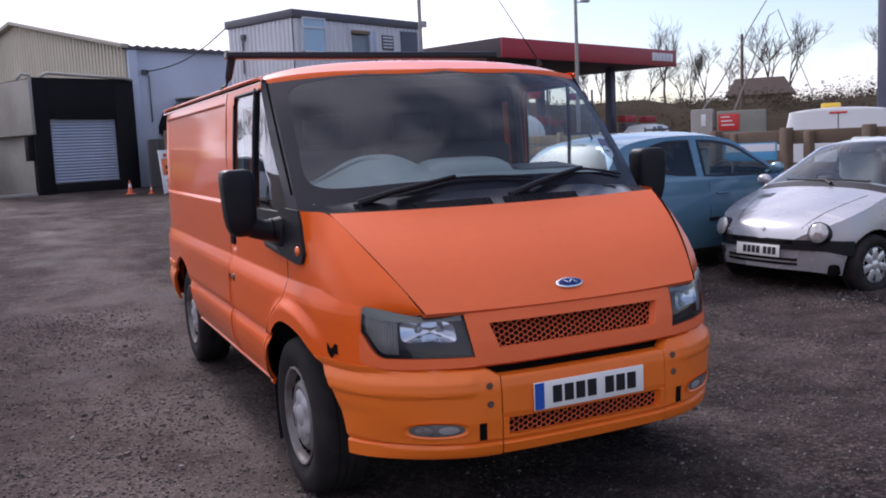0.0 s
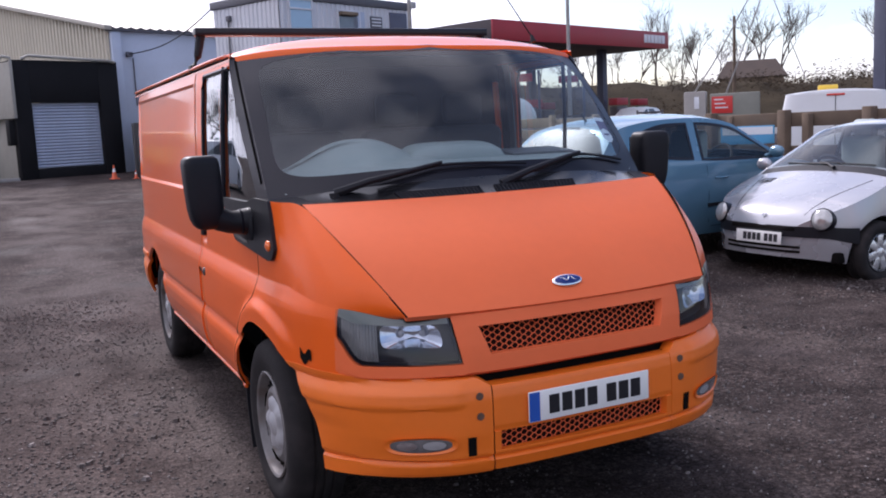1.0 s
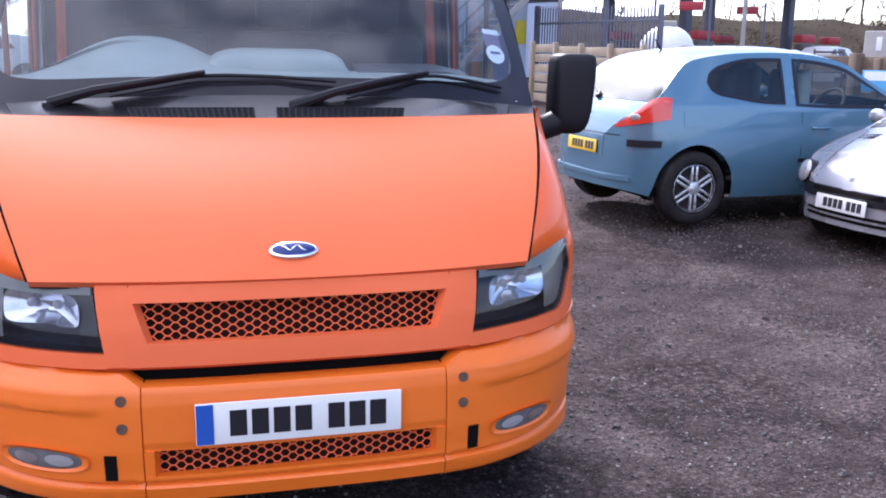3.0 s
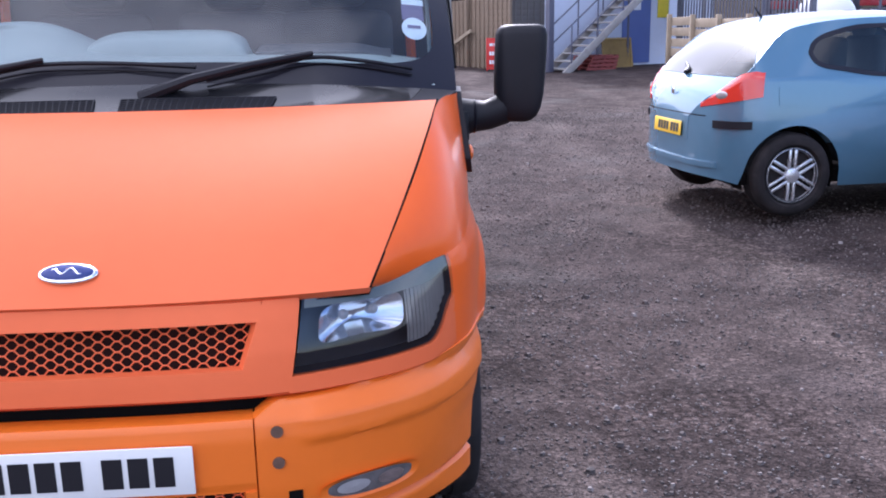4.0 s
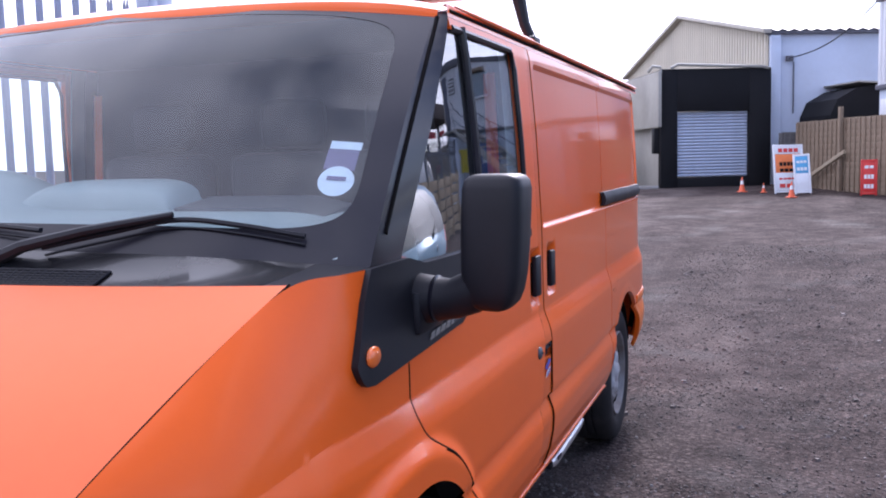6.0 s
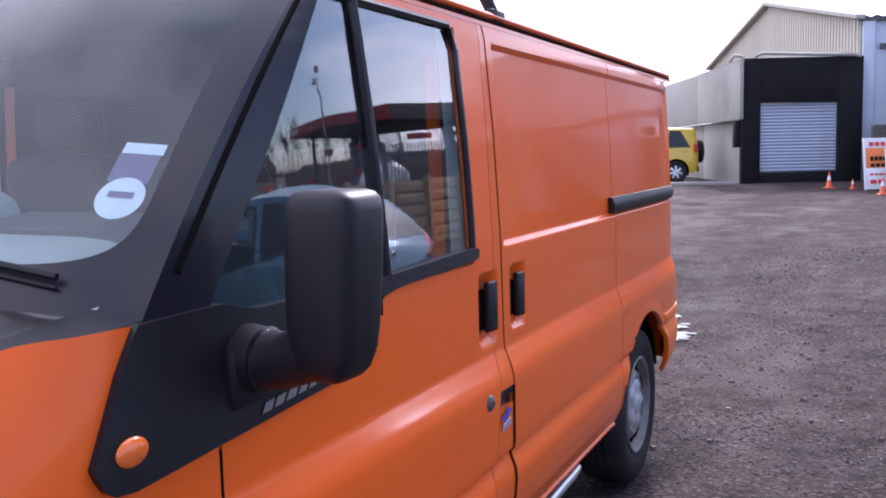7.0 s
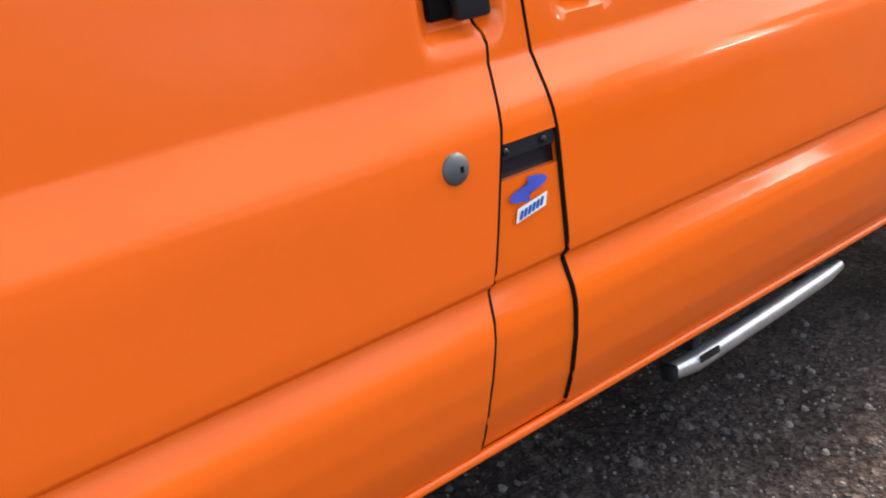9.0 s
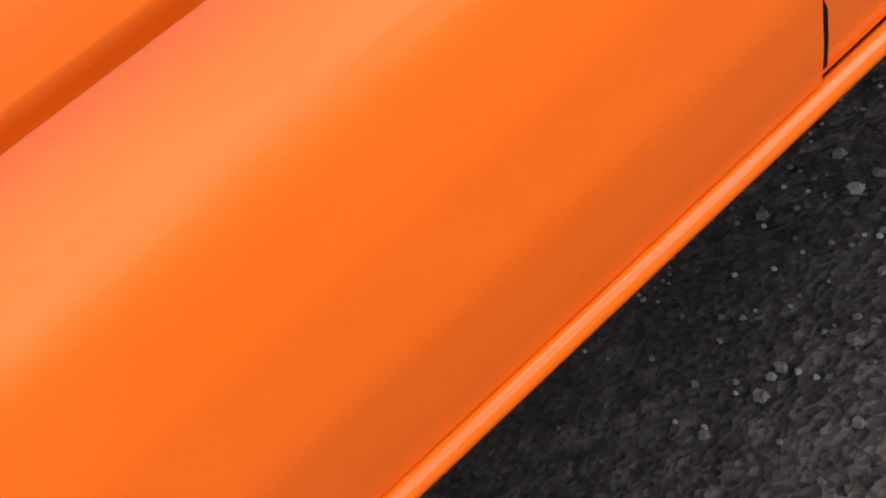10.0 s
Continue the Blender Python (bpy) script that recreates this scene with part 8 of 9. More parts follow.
# pallet fence and palisade behind the cars
def palisade(name, label, pts, z0, height, mat, gap=0.155):
    t = thing(name, None, None, label, "fence")
    bm = bmesh.new()
    w = 0.035
    prof = [(-w, 0.0), (-w * 0.45, 0.018), (w * 0.45, 0.018), (w, 0.0)]
    zt = height
    lo = [bm.verts.new((x, y, 0)) for x, y in prof]
    hi = [bm.verts.new((x, y, zt - 0.10)) for x, y in prof]
    tip = [bm.verts.new((-w * 0.8, 0.03, zt)), bm.verts.new((0, 0.03, zt + 0.02)), bm.verts.new((w * 0.8, 0.03, zt))]
    for i in range(3):
        bm.faces.new((lo[i], lo[i + 1], hi[i + 1], hi[i]))
    bm.faces.new((hi[0], hi[1], tip[0]))
    bm.faces.new((hi[1], hi[2], tip[1]))
    bm.faces.new((hi[2], hi[3], tip[2]))
    me = finish("pale", bm, mat, smooth=False)
    for (xa, ya), (xb, yb) in zip(pts, pts[1:]):
        a, b = Vector((xa, ya, 0)), Vector((xb, yb, 0))
        d = b - a
        n = max(1, int(d.length / gap))
        rot = math.atan2(d.y, d.x)
        for i in range(n + 1):
            q = a + d * i / n
            o = new("pale", me)
            o.parent = t
            o.matrix_local = Matrix.Translation((q.x, q.y, z0(q))) @ Matrix.Rotation(rot, 4, "Z")
        for h in (0.35, height - 0.45):
            bm = bmesh.new()
            box(bm, (0, 0, 0), (d.length, 0.045, 0.06), 0.004, Matrix.Translation((a + b) / 2 + Vector((0, 0, z0((a + b) / 2) + h)) + Vector((-d.y, d.x, 0)).normalized() * 0.03) @ Matrix.Rotation(rot, 4, "Z"))
            part("palisade_rail", bm, mat, t)
        m = max(1, int(d.length / 2.7))
        for i in range(m + 1):
            q = a + d * i / m + Vector((-d.y, d.x, 0)).normalized() * 0.08
            bm = bmesh.new()
            box(bm, (q.x, q.y, z0(q) + height / 2), (0.12, 0.12, height), 0.008)
            part("palisade_post", bm, mat, t)
    return t


gz = lambda q: ground_z(q.x, q.y)
palisade("palisade_fence", "galvanised steel palisade fence with pointed pales", [(9.2, 24.2), (10.6, 19.0)], lambda q: gz(q) + 0.65, 1.75, material("dull_palisade", (0.12, 0.13, 0.17), 0.5, metal=0.3, var=0.15, scale=3.0), 0.13)
palisade("palisade_fence", "tall blue-grey steel palisade fence beside the van", [(-3.35, 5.6), (-4.1, 2.2), (-5.2, -1.6), (-6.6, -5.5)], lambda q: 0.0, 2.95, M_PALISADE)
bm = bmesh.new()
box(bm, (-3.33, 5.75, 1.55), (0.22, 0.22, 3.1), 0.01)
thing("gate_post", bm, M_PALISADE, "thick blue-grey gate post", "post")


def timber_fence():
    t = thing("pallet_fence", None, None, "fence of pale horizontal pallet boards between posts", "fence")
    a, b = Vector((7.3, 18.8, 0)), Vector((7.85, 9.6, 0))
    d = b - a
    n = 7
    for i in range(n):
        p, q = a + d * i / n, a + d * (i + 1) / n
        for k in range(6):
            bm = bmesh.new()
            L = (q - p).length
            z = gz((p + q) / 2) + 0.16 + 0.225 * k + random.uniform(-0.012, 0.012)
            box(bm, (0, 0, 0), (L - 0.03, 0.025, 0.185), 0.005, Matrix.Translation((p + q) / 2 + Vector((0, 0, z))) @ Matrix.Rotation(math.atan2(d.y, d.x), 4, "Z") @ Matrix.Rotation(radians(random.uniform(-0.5, 0.5)), 4, "Y"))
            part("board", bm, M_PALLET, t)
    for i in range(n + 1):
        p = a + d * i / n + Vector((-0.05, 0, 0))
        bm = bmesh.new()
        box(bm, (p.x, p.y, gz(p) + 0.72), (0.10, 0.10, 1.44), 0.01)
        part("post", bm, M_PALLET, t)
    t2 = thing("sleeper_fence", None, None, "post and rail fence of thick brown timber", "fence")
    pts = [Vector(p) for p in ((7.85, 9.6, 0), (8.05, 8.3, 0), (8.22, 7.0, 0), (8.62, 5.9, 0), (9.2, 4.2, 0), (9.8, 2.4, 0))]
    for i, p in enumerate(pts):
        bm = bmesh.new()
        box(bm, (p.x, p.y, 0.78), (0.14, 0.15, 1.56), 0.015)
        part("post", bm, M_SLEEPER, t2)
        bm = bmesh.new()
        box(bm, (p.x + 0.10, p.y - 0.33, 0.75), (0.11, 0.12, 1.50), 0.012)
        part("post", bm, M_SLEEPER, t2)
    for p, q in zip(pts, pts[1:]):
        d = q - p
        for z in (0.52, 0.95, 1.42):
            bm = bmesh.new()
            box(bm, (0, 0, 0), (d.length - 0.16, 0.07, 0.20), 0.01, Matrix.Translation((p + q) / 2 + Vector((0.06, 0.05, z))) @ Matrix.Rotation(math.atan2(d.y, d.x), 4, "Z"))
            part("rail", bm, M_SLEEPER, t2)


timber_fence()
bm = bmesh.new()
box(bm, (0, 0, 0), (0.75, 0.03, 0.26), 0.006)
s = thing("fence_sign", bm, M_SIGNBLUE, "pale blue and white sign on the timber fence", "sign")
s.matrix_world = Matrix.Translation((7.96, 7.45, 1.22)) @ Matrix.Rotation(radians(-48), 4, "Z")
bm = bmesh.new()
box(bm, (0, -0.019, 0.06), (0.70, 0.004, 0.11))
part("sign_top", bm, M_SIGNWHITE, s)


# ---------------------------------------------------------------- vehicles farther off
suv, c_suv, b_suv = simple_car("off_road_car", "yellow off-road car with a rear spare wheel", 3.95, 1.75,
    [(0, 0.62), (0.04, 0.86), (0.3, 1.00), (1.05, 1.08), (1.2, 1.14), (1.62, 1.62), (1.9, 1.74), (2.6, 1.77), (3.6, 1.74), (3.80, 1.70), (3.90, 1.2), (3.95, 0.6)],
    [(0, 0.95), (1.2, 1.06), (3.95, 1.08)], M_YELLOW, 0.355, (0.78, 3.18), ((1.28, 2.02, 0.95, 9), (2.10, 2.86, 9, 9), (2.94, 3.62, 9, 1.8)), True, M_BLACK, 0.32)
suv.matrix_world = YARD @ Matrix.Translation((5.2, 28.2, 0.50)) @ Matrix.Rotation(radians(-90), 4, "Z")
bm = bmesh.new()
box(bm, (0, 2.6, 1.82), (0.5, 0.12, 0.07), 0.02)
part("roof_beacon", bm, M_AMBER, b_suv, "amber roof beacon")
car2, c2, b2 = simple_car("white_car", "white hatchback parked by the panel wall", 4.0, 1.70,
    [(0, 0.55), (0.05, 0.70), (0.3, 0.82), (1.0, 0.98), (1.15, 1.02), (1.75, 1.36), (2.1, 1.45), (2.6, 1.46), (3.3, 1.40), (3.6, 1.3), (3.85, 0.98), (3.98, 0.8), (4.0, 0.5)],
    [(0, 0.82), (1.2, 0.95), (4.0, 1.0)], M_WHITEPAINT, 0.31, (0.8, 3.3), ((1.25, 2.1, 0.7, 9), (2.2, 3.1, 9, 0.9)))
car2.matrix_world = YARD @ Matrix.Translation((1.7, 23.1, 0.40)) @ Matrix.Rotation(radians(-90), 4, "Z")


def white_van():
    t = thing("white_van", None, None, "white panel van with a roof beacon behind the timber fence", "van")
    c = Car(4.9, 1.95, [(0, 0.6), (0.05, 0.9), (0.4, 1.1), (0.9, 1.25), (1.5, 1.85), (1.8, 1.97), (2.4, 2.0), (4.7, 2.0), (4.86, 1.96), (4.89, 1.2), (4.9, 0.5)],
            [(0, 1.0), (1.0, 1.25), (4.9, 1.3)], 0.35, [(0.95, 0.33, 0.40), (3.9, 0.33, 0.40)], 0.5, 0.22, 0.88, 3.0, 5.0)
    b = c.body(t, M_WHITEPAINT, "white bodywork")
    c.under(t)
    wheels(c, t, 0.33, "cap", M_CAP)
    for sg in (1, -1):
        c.side_pane("cab_window", b, M_TINT, 1.15, 1.95, lambda s: 1.30, lambda s: max(1.31, min(1.82, 1.30 + (s - 1.1) * 0.9)), sg, 0.006)
        c.side_pane("tail_lamp", b, M_REDLENS, 4.74, 4.86, lambda s: 0.75, lambda s: 1.15, sg, 0.008)
    bm = bmesh.new()
    box(bm, (0, 4.90, 1.90), (0.30, 0.03, 0.045), 0.006)
    part("brake_lamp", bm, M_REDLENS, b, "high red brake lamp")
    bm = bmesh.new()
    tube(bm, [(0.002, 4.905, 0.5), (0.002, 4.905, 1.88)], 0.006, 5)
    part("door_seam", bm, M_SEAM, b)
    bm = bmesh.new()
    box(bm, (0.1, 4.2, 2.06), (0.34, 0.16, 0.12), 0.02)
    part("roof_beacon", bm, material("beacon_yellow", (0.75, 0.50, 0.05), 0.3, var=0.1), b, "yellow roof beacon")
    return t


# rear of the van looks back at the yard
white_van().matrix_world = Matrix.Translation((15.07, 12.42, 0.16)) @ Matrix.Rotation(radians(-46 + 180), 4, "Z") @ Matrix.Diagonal((1, 1, 0.86, 1))
car3, c3, b3 = simple_car("far_white_car", "white car on the forecourt", 4.2, 1.72,
    [(0, 0.55), (0.05, 0.70), (0.3, 0.85), (1.0, 1.0), (1.15, 1.05), (1.75, 1.42), (2.1, 1.50), (3.4, 1.48), (3.9, 1.3), (4.1, 0.9), (4.2, 0.5)],
    [(0, 0.82), (1.2, 0.98), (4.2, 1.0)], M_WHITEPAINT, 0.31, (0.8, 3.4), ((1.25, 2.1, 0.7, 9), (2.2, 3.3, 9, 0.9)))
car3.matrix_world = Matrix.Translation((26.0, 35.0, 0.56)) @ Matrix.Rotation(radians(-60), 4, "Z")
car4 = copy_thing(car3, Matrix.Translation((21.8, 20.9, 0.52)) @ Matrix.Rotation(radians(-130), 4, "Z"))

# ---------------------------------------------------------------- filling station
M_CANOPYRED = material("canopy_red", (0.33, 0.022, 0.035), 0.45, var=0.08, scale=1.0)
M_CANOPYDARK = material("canopy_dark", (0.055, 0.045, 0.05), 0.6, var=0.15, scale=1.0)
fs = thing("station_canopy", None, None, "filling station canopy with a red edge band", "canopy")
ca = Vector((0.934, 0.357, 0))
CAN = Matrix.Translation((17.3, 31.9, 0)) @ Matrix.Rotation(math.atan2(ca.y, ca.x), 4, "Z")
bm = bmesh.new()
box(bm, (7.3, 4.6, 5.55), (14.5, 9.0, 0.75), 0.02)
part("canopy_slab", bm, M_CANOPYDARK, fs)
bm = bmesh.new()
box(bm, (7.3, 0.03, 5.56), (14.7, 0.10, 0.86), 0.01)
band = part("front_band", bm, M_CANOPYRED, fs, "red edge band")
bm = bmesh.new()
box(bm, (0.0, 4.6, 5.56), (0.10, 9.1, 0.86), 0.01)
part("end_band", bm, M_CANOPYDARK, fs, "dark end band")
x = 12.15
for wd in (0.30, 0.24, 0.30, 0.32, 0.30, 0.32):
    bm = bmesh.new()
    box(bm, (x + wd / 2, -0.03, 5.60), (wd, 0.03, 0.42), 0.006)
    part("lettering_bar", bm, M_SIGNWHITE, band)
    x += wd + 0.06
for u in (4.0, 11.5):
    for v in (2.2, 7.0):
        bm = bmesh.new()
        box(bm, (u, v, 2.9), (0.42, 0.42, 4.8), 0.02)
        part("column", bm, M_STEELPOST, fs, "blue-grey canopy column")
fs.matrix_world = CAN
M_PUMP = material("pump_dark", (0.06, 0.05, 0.055), 0.4, var=0.2, scale=4.0)
pump0 = None
for u, v in ((4.0, 1.2), (11.5, 1.2), (4.0, 6.0), (11.5, 6.0), (16.5, 3.0)):
    m = CAN @ Matrix.Translation((u, v, 0.56))
    if pump0 is None:
        pump0 = thing("fuel_pump", None, None, "dark fuel pump with a red top", "pump", "fuel pumps")
        bm = bmesh.new()
        box(bm, (0, 0, 0.85), (1.0, 0.5, 1.5), 0.04)
        part("pump_body", bm, M_PUMP, pump0)
        bm = bmesh.new()
        box(bm, (0, 0, 1.85), (1.1, 0.52, 0.36), 0.03)
        part("pump_top", bm, M_CANOPYRED, pump0)
        bm = bmesh.new()
        box(bm, (0, 0, 0.05), (1.5, 0.9, 0.12), 0.02)
        part("pump_island", bm, M_CONCRETE, pump0)
        pump0.matrix_world = m
    else:
        copy_thing(pump0, m)
sg0 = None
for (x, y, z) in ((15.5, 30.6, 3.75), (18.3, 31.4, 3.45), (23.2, 35.2, 3.55), (14.6, 33.0, 3.9)):
    if sg0 is None:
        sg0 = thing("hanging_sign", None, None, "small red hanging sign on a post", "sign", "forecourt signs")
        bm = bmesh.new()
        box(bm, (0, 0, 0), (0.95, 0.10, 0.34), 0.02)
        part("sign_face", bm, M_CANOPYRED, sg0)
        bm = bmesh.new()
        box(bm, (0.75, 0, -1.5), (0.10, 0.10, 3.6), 0.01)
        part("sign_post", bm, M_STEELPOST, sg0)
        sg0.matrix_world = Matrix.Translation((x, y, z)) @ Matrix.Rotation(radians(-28), 4, "Z")
    else:
        copy_thing(sg0, Matrix.Translation((x, y, z)) @ Matrix.Rotation(radians(-28), 4, "Z"))
bm = bmesh.new()
bmesh.ops.create_uvsphere(bm, u_segments=28, v_segments=14, radius=1.0, matrix=Matrix.Translation((0, 0, 1.15)) @ Matrix.Diagonal((0.80, 0.62, 0.74, 1)))
tank = thing("gas_tank", bm, M_WHITEPAINT, "white gas tank on feet behind the palisade", "tank")
for x in (-0.45, 0.45):
    bm = bmesh.new()
    box(bm, (x, 0, 0.27), (0.16, 0.8, 0.54), 0.02)
    part("tank_foot", bm, M_CONCRETE, tank)
bm = bmesh.new()
box(bm, (0, 0, 1.92), (0.5, 0.4, 0.18), 0.04)
part("tank_hatch", bm, M_CONCRETE, tank)
tank.matrix_world = Matrix.Translation((12.9, 22.9, 0.50)) @ Matrix.Rotation(radians(-25), 4, "Z")
bm = bmesh.new()
box(bm, (0, 0, 0.65), (7.0, 0.18, 1.0), 0.02)
fw = thing("forecourt_wall", bm, M_CONCRETE, "low pale forecourt wall", "wall")
fw.matrix_world = Matrix.Translation((19.0, 29.0, 0.5)) @ Matrix.Rotation(radians(-32), 4, "Z")
fr0 = None
for k in range(7):
    m = Matrix.Translation((14.6 + 1.25 * k, 27.4 - 0.75 * k, 0.55)) @ Matrix.Rotation(radians(-32), 4, "Z")
    if fr0 is None:
        bm = bmesh.new()
        for x in (-0.45, 0.45):
            box(bm, (x, 0, 0.62), (0.07, 0.07, 1.25), 0.01)
        for z in (0.5, 1.15):
            box(bm, (0, 0, z), (0.95, 0.05, 0.07), 0.01)
        fr0 = thing("black_barrier", bm, M_PUMP, "black metal barrier frame", "barrier", "forecourt barriers")
        fr0.matrix_world = m
    elif k % 2 == 0:
        copy_thing(fr0, m)


def cabinet(x, y, z0, w, h, mat, name, label, rot=-45):
    bm = bmesh.new()
    box(bm, (0, 0, h / 2), (w, 0.7, h), 0.03)
    o = thing(name, bm, mat, label, "cabinet")
    o.matrix_world = Matrix.Translation((x, y, z0)) @ Matrix.Rotation(radians(rot), 4, "Z")
    return o


c = cabinet(17.26, 19.23, 0.34, 0.64, 1.89, M_CONCRETE, "meter_cabinet", "beige service cabinet on the forecourt edge")
bm = bmesh.new()
box(bm, (0.05, -0.36, 1.55), (0.14, 0.02, 0.36), 0.004)
part("cabinet_notice", bm, M_SIGNWHITE, c)
c = cabinet(18.11, 18.46, 0.34, 1.42, 1.80, material("grey_green_steel", (0.20, 0.20, 0.17), 0.6, var=0.15, scale=2.0), "service_unit", "grey service unit with a red notice")
bm = bmesh.new()
box(bm, (-0.36, -0.37, 1.46), (0.60, 0.03, 0.50), 0.006)
n = part("red_notice", bm, M_RED, c, "red notice with pale bars")
for k in range(3):
    bm = bmesh.new()
    box(bm, (-0.46 + 0.04 * k, -0.39, 1.62 - 0.12 * k), (0.26 + 0.06 * k, 0.006, 0.035))
    part("notice_bar", bm, M_SIGNWHITE, n)


def lamp_post(x, y, z0, h, heads, r=0.07):
    t = thing("lamp_post", None, None, "tall grey lamp post with flood lights", "lamp post", "yard lamp posts")
    bm = bmesh.new()
    tube(bm, [(0, 0, 0), (0, 0, h)], [r, r * 0.7], 10)
    part("pole", bm, M_STAIR, t)
    for dx, dz in heads:
        bm = bmesh.new()
        box(bm, (dx, -0.1, h + dz), (0.36, 0.22, 0.26), 0.03, Matrix.Identity(4))
        tube(bm, [(0, 0, h + dz - 0.12), (dx, -0.05, h + dz - 0.1)], 0.025, 6)
        part("flood_light", bm, M_CAP, t)
    t.matrix_world = Matrix.Translation((x, y, z0))


lamp_post(19.9, 30.1, 0.5, 6.9, ((-0.05, 0.35), (0.42, -0.05)), 0.10)
lamp_post(9.6, 23.2, 0.4, 9.0, (), 0.07)
bm = bmesh.new()
box(bm, (0, 0, 3.5), (0.34, 0.34, 7.0), 0.02)
o = thing("dark_sign_pole", bm, M_STEELPOST, "thick dark pole at the yard edge", "pole")
o.matrix_world = Matrix.Translation((17.0, 12.4, 0.2))
bm = bmesh.new()
box(bm, (0.0, -0.2, 3.75), (0.28, 0.12, 0.40), 0.02)
part("price_panel", bm, material("green_panel", (0.05, 0.35, 0.16), 0.4, var=0.1), o)

# ---------------------------------------------------------------- bank, hedges, trees and far house
M_BANK = material("dry_grass_bank", (0.040, 0.031, 0.020), 0.95, var=0.5, scale=0.5, dirt=0.5, dirt_color=(0.028, 0.023, 0.016), bump=0.05, bump_scale=4.0, spec=0.04)
M_TWIG = material("bare_twigs", (0.085, 0.066, 0.058), 0.9, var=0.3, scale=2.0, spec=0.05)
M_HEDGE = material("winter_hedge", (0.045, 0.034, 0.024), 0.95, var=0.4, scale=1.0, spec=0.04)
bm = bmesh.new()
def bank_at(a, k):
    ang = radians(a)
    d = 58 + 55 * k
    h = 0.55 + (3.2 - 0.05 * (a - 42) + 0.15 * math.sin(a * 0.9)) * ease(k, 0.0, 0.30) + 0.4 * k
    return Vector((math.sin(ang) * d - 2, math.cos(ang) * d - 3, h + 0.25 * noise.noise(Vector((a * 0.6, k * 9, 0))) - (0.4 if k == 0 else 0)))
grid(bm, bank_at, lin(12, 96, 110), lin(0, 1, 16))
structure("grass_bank", bm, M_BANK, "long bank of dry brown grass", "bank", angle=80)


def bushes(name, label, spots, mat, leaf=0.22):
    bm = bmesh.new()
    for x, y, z, rx, rz, n in spots:
        for _ in range(n):
            a, e, r = random.uniform(0, 6.283), random.uniform(-0.3, 1.0), random.uniform(0.35, 1.0) ** 0.5
            p = Vector((x + rx * r * math.cos(a), y + rx * r * math.sin(a), z + rz * max(0, e) * r))
            d = Vector((random.gauss(0, 1), random.gauss(0, 1), random.gauss(0.5, 1))).normalized() * leaf * random.uniform(0.5, 1.5)
            s = d.orthogonal().normalized() * leaf * 0.28
            v = [bm.verts.new(p - s), bm.verts.new(p + s), bm.verts.new(p + d)]
            bm.faces.new(v)
    return tagged(new(name, finish(name, bm, mat, smooth=False)), label, "hedge", kind="stuff")


def polar(az, d):
    return math.sin(radians(az)) * d - 2, math.cos(radians(az)) * d - 3


spots = []
for k in range(260):
    az = random.uniform(26, 64)
    d = random.uniform(64, 100)
    x, y = polar(az, d)
    spots.append((x, y, 0.9 + 2.5 * ease(d, 60, 74), random.uniform(1.5, 4.0), random.uniform(0.5, 1.5), 170))
for az, d, w, h in ((46.5, 96, 7, 3.3), (50.5, 92, 5, 3.6), (52, 92, 6, 4.2), (54, 90, 6, 4.4), (39, 100, 6, 3.0)):
    x, y = polar(az, d)
    spots.append((x, y, 3.1, w, h * 0.75, 900))
bushes("hedge", "dark bare winter hedge and scrub on the bank", spots, M_HEDGE, 0.24)


def bare_tree(h, seed, spread=0.5):
    rnd = random.Random(seed)
    t = thing("bare_tree", None, None, "leafless winter tree on the bank", "tree", "bare trees on the bank")
    bm = bmesh.new()
    twigs = bmesh.new()

    def branch(p, d, length, r, depth):
        pts, rs = [p], [r]
        q, dd = p.copy(), d.copy()
        for i in range(3):
            dd = (dd + Vector((rnd.gauss(0, 0.14), rnd.gauss(0, 0.14), rnd.gauss(0.05, 0.08)))).normalized()
            q = q + dd * length / 3
            pts.append(q.copy())
            rs.append(r * (1 - 0.22 * (i + 1)))
        tube(bm if depth < 3 else twigs, pts, rs, 6 if depth < 2 else 3, False)
        if depth >= 5:
            return
        n = 4 if depth in (1, 3) else 3
        for k in range(n):
            f = rnd.uniform(0.45, 1.0)
            b = pts[min(3, int(f * 3) + 1)] if rnd.random() < 0.75 else pts[3]
            nd = (dd + Vector((rnd.gauss(0, spread), rnd.gauss(0, spread), rnd.gauss(0.15, 0.25)))).normalized()
            branch(b, nd, length * rnd.uniform(0.58, 0.80), max(0.012, r * 0.55), depth + 1)

    branch(Vector((0, 0, 0)), Vector((0, 0, 1)), h * 0.34, h * 0.020, 0)
    part("trunk", bm, M_TWIG, t, "dark trunk and limbs")
    part("crown", twigs, M_TWIG, t, "fine bare twigs", smooth=False)
    return t


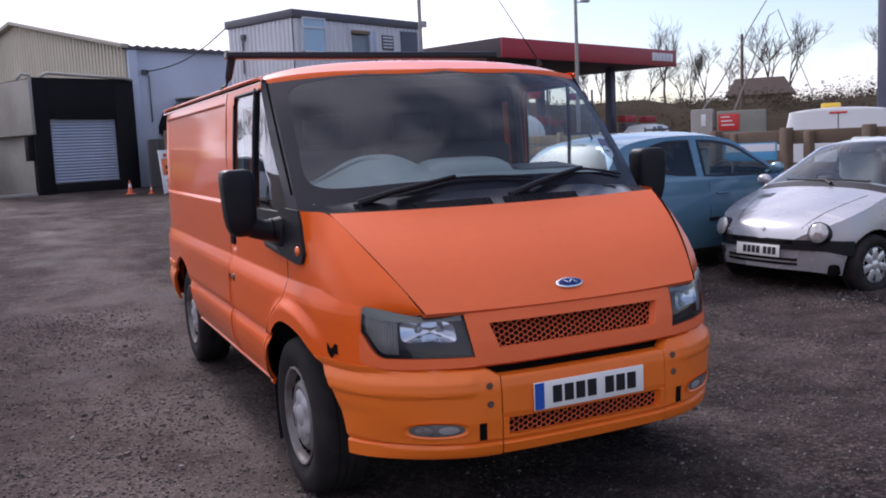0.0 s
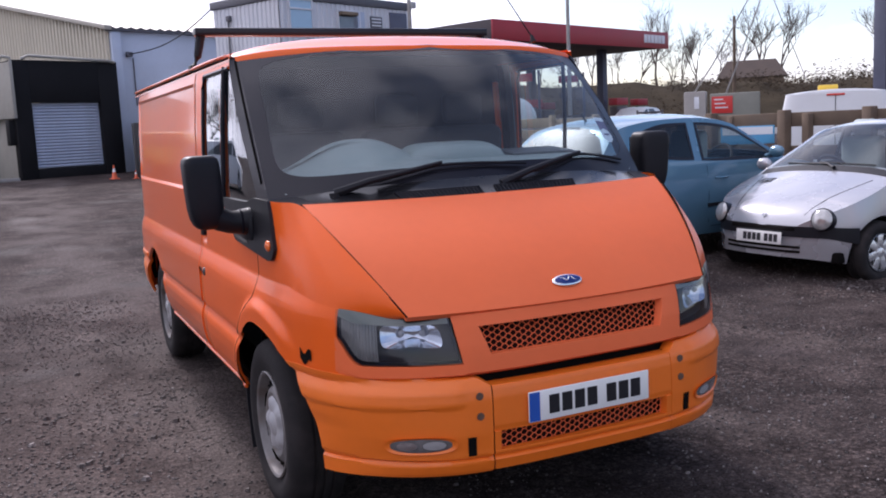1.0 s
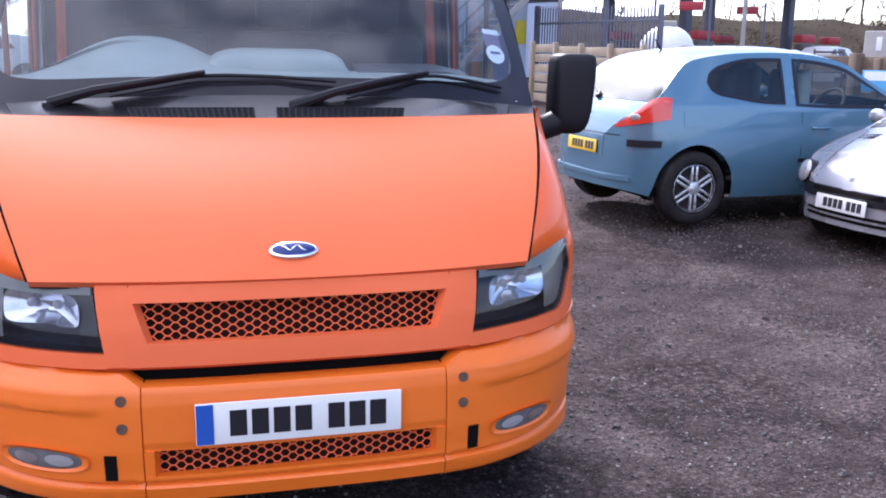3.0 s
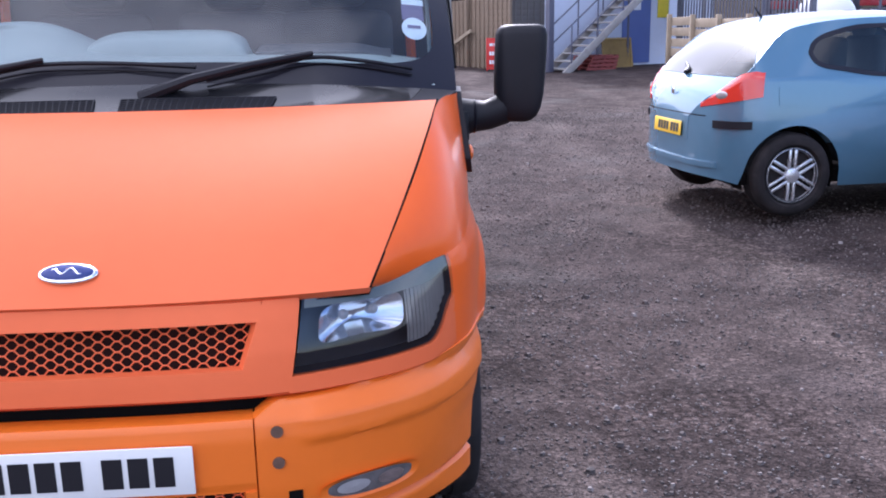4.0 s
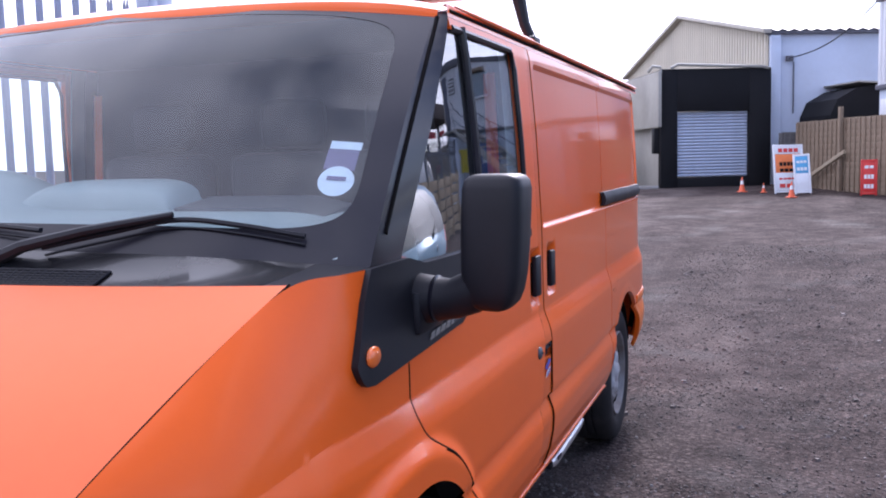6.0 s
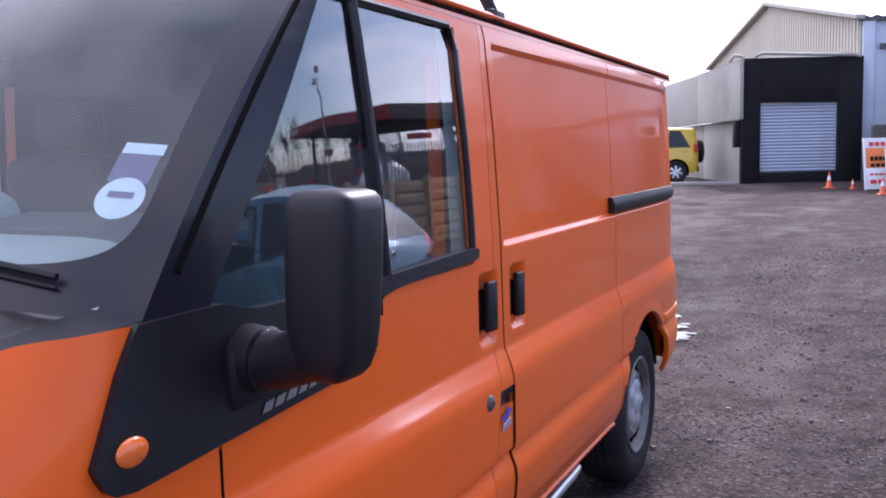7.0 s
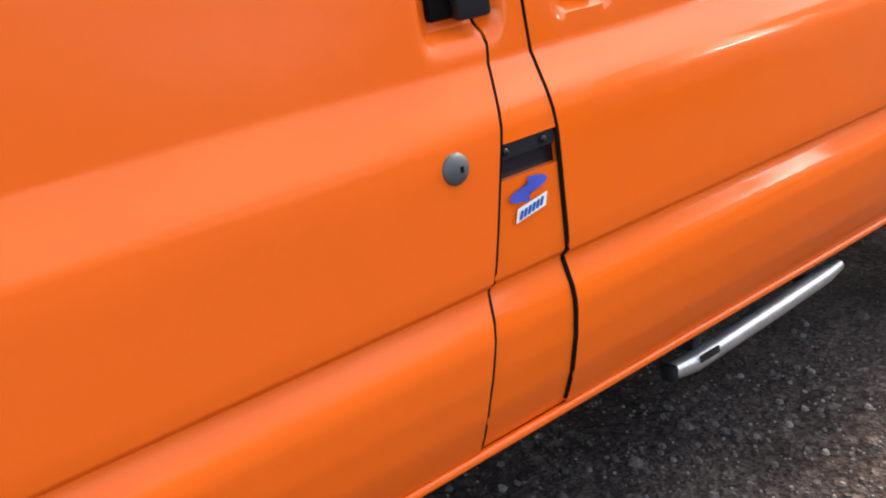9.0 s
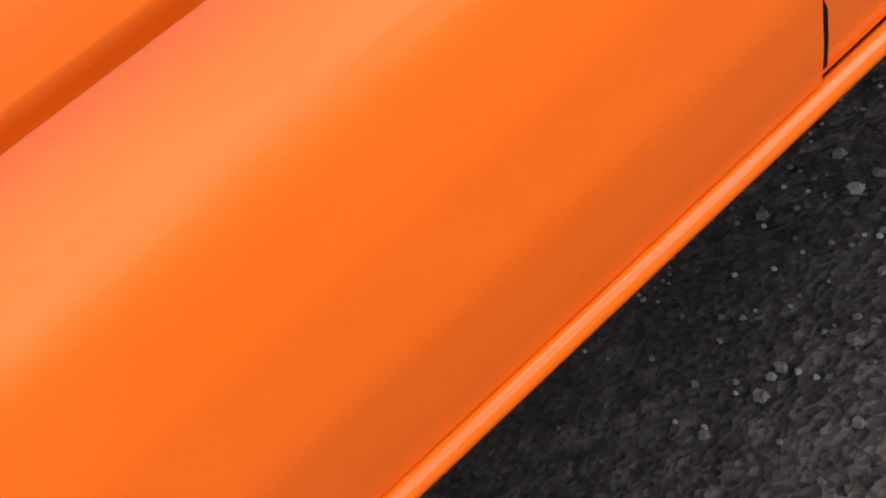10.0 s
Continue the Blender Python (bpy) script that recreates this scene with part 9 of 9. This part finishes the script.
trees = [bare_tree(9.0, 3, 0.34), bare_tree(7.0, 8, 0.42), bare_tree(10.0, 21, 0.36)]
for t, (az, d) in zip(trees, ((44.6, 88), (41.2, 92), (38.8, 95))):
    t.matrix_world = Matrix.Translation((*polar(az, d), 3.3))
rnd = random.Random(5)
for az, d, k, sc in ((43.4, 96, 0, 0.85), (45.6, 94, 2, 0.9), (42.2, 100, 1, 0.9), (40.2, 98, 2, 0.75), (37.6, 92, 0, 0.75), (36.2, 96, 1, 0.9), (35.0, 94, 2, 0.7), (33.6, 99, 0, 0.7), (31.5, 95, 1, 1.0),
                     (30.0, 102, 2, 0.8), (28.0, 98, 0, 0.8), (51.5, 84, 2, 0.72), (53.2, 88, 0, 0.9), (26.0, 100, 1, 1.0), (24.0, 98, 2, 0.8), (55.5, 86, 1, 1.1), (39.6, 108, 0, 0.8), (34.3, 110, 2, 0.8),
                     (-9.5, 86, 1, 1.15), (-11.0, 80, 0, 0.9), (-12.4, 84, 2, 0.85), (-14.0, 80, 1, 1.15), (-15.8, 84, 0, 1.0), (-18.0, 82, 2, 0.9)):
    copy_thing(trees[k], Matrix.Translation((*polar(az, d), 3.2 if az > 0 else 0.58)) @ Matrix.Rotation(rnd.uniform(0, 6), 4, "Z") @ Matrix.Scale(sc, 4))
hx, hy = polar(44.2, 82)
h = thing("far_house", None, None, "low far house with a brown tiled roof", "house")
bm = bmesh.new()
prism(bm, [(-2.5, -0.6), (2.5, -0.6), (2.5, 1.6), (-2.5, 1.6)], 1, -1.9, 1.9)
part("wall", bm, M_FENCE, h, smooth=False)
bm = bmesh.new()
eave = [bm.verts.new(p) for p in ((-2.8, -2.2, 1.5), (2.8, -2.2, 1.5), (2.8, 2.2, 1.5), (-2.8, 2.2, 1.5))]
ridge = [bm.verts.new((-2.0, 0, 3.0)), bm.verts.new((1.9, 0, 3.0))]
bm.faces.new(eave[::-1])
bm.faces.new((eave[0], eave[1], ridge[1], ridge[0]))
bm.faces.new((eave[2], eave[3], ridge[0], ridge[1]))
bm.faces.new((eave[1], eave[2], ridge[1]))
bm.faces.new((eave[3], eave[0], ridge[0]))
part("roof", bm, material("brown_roof", (0.060, 0.042, 0.034), 0.9, var=0.25, scale=1.0), h, smooth=False)
h.matrix_world = Matrix.Translation((hx, hy, 2.85)) @ Matrix.Rotation(radians(-44), 4, "Z")
# leaning poles with a line between them
bm = bmesh.new()
a = [Vector((*polar(40.6, 60), 2.4)), Vector((*polar(42.0, 60), 4.6)), Vector((*polar(43.9, 60), 8.2)), Vector((*polar(44.9, 60), 9.9))]
tube(bm, a, [0.06, 0.05, 0.04, 0.03], 6)
b = [Vector((*polar(42.6, 60), 2.4)), Vector((*polar(43.4, 60), 4.6)), Vector((*polar(44.7, 60), 8.4)), Vector((*polar(45.2, 60), 8.7)), Vector((*polar(45.8, 60), 7.0)), Vector((*polar(47.2, 60), 3.2))]
tube(bm, b, [0.06, 0.05, 0.04, 0.03, 0.03, 0.03], 6)
thing("leaning_pole", bm, M_STAIR, "thin leaning poles with a drooping line", "pole")
bm = bmesh.new()
tube(bm, [(*polar(43.2, 62), 1.5), (*polar(43.2, 62), 7.6)], [0.12, 0.09], 8)
thing("telegraph_pole", bm, M_SLEEPER, "tall brown wooden telegraph pole", "pole")
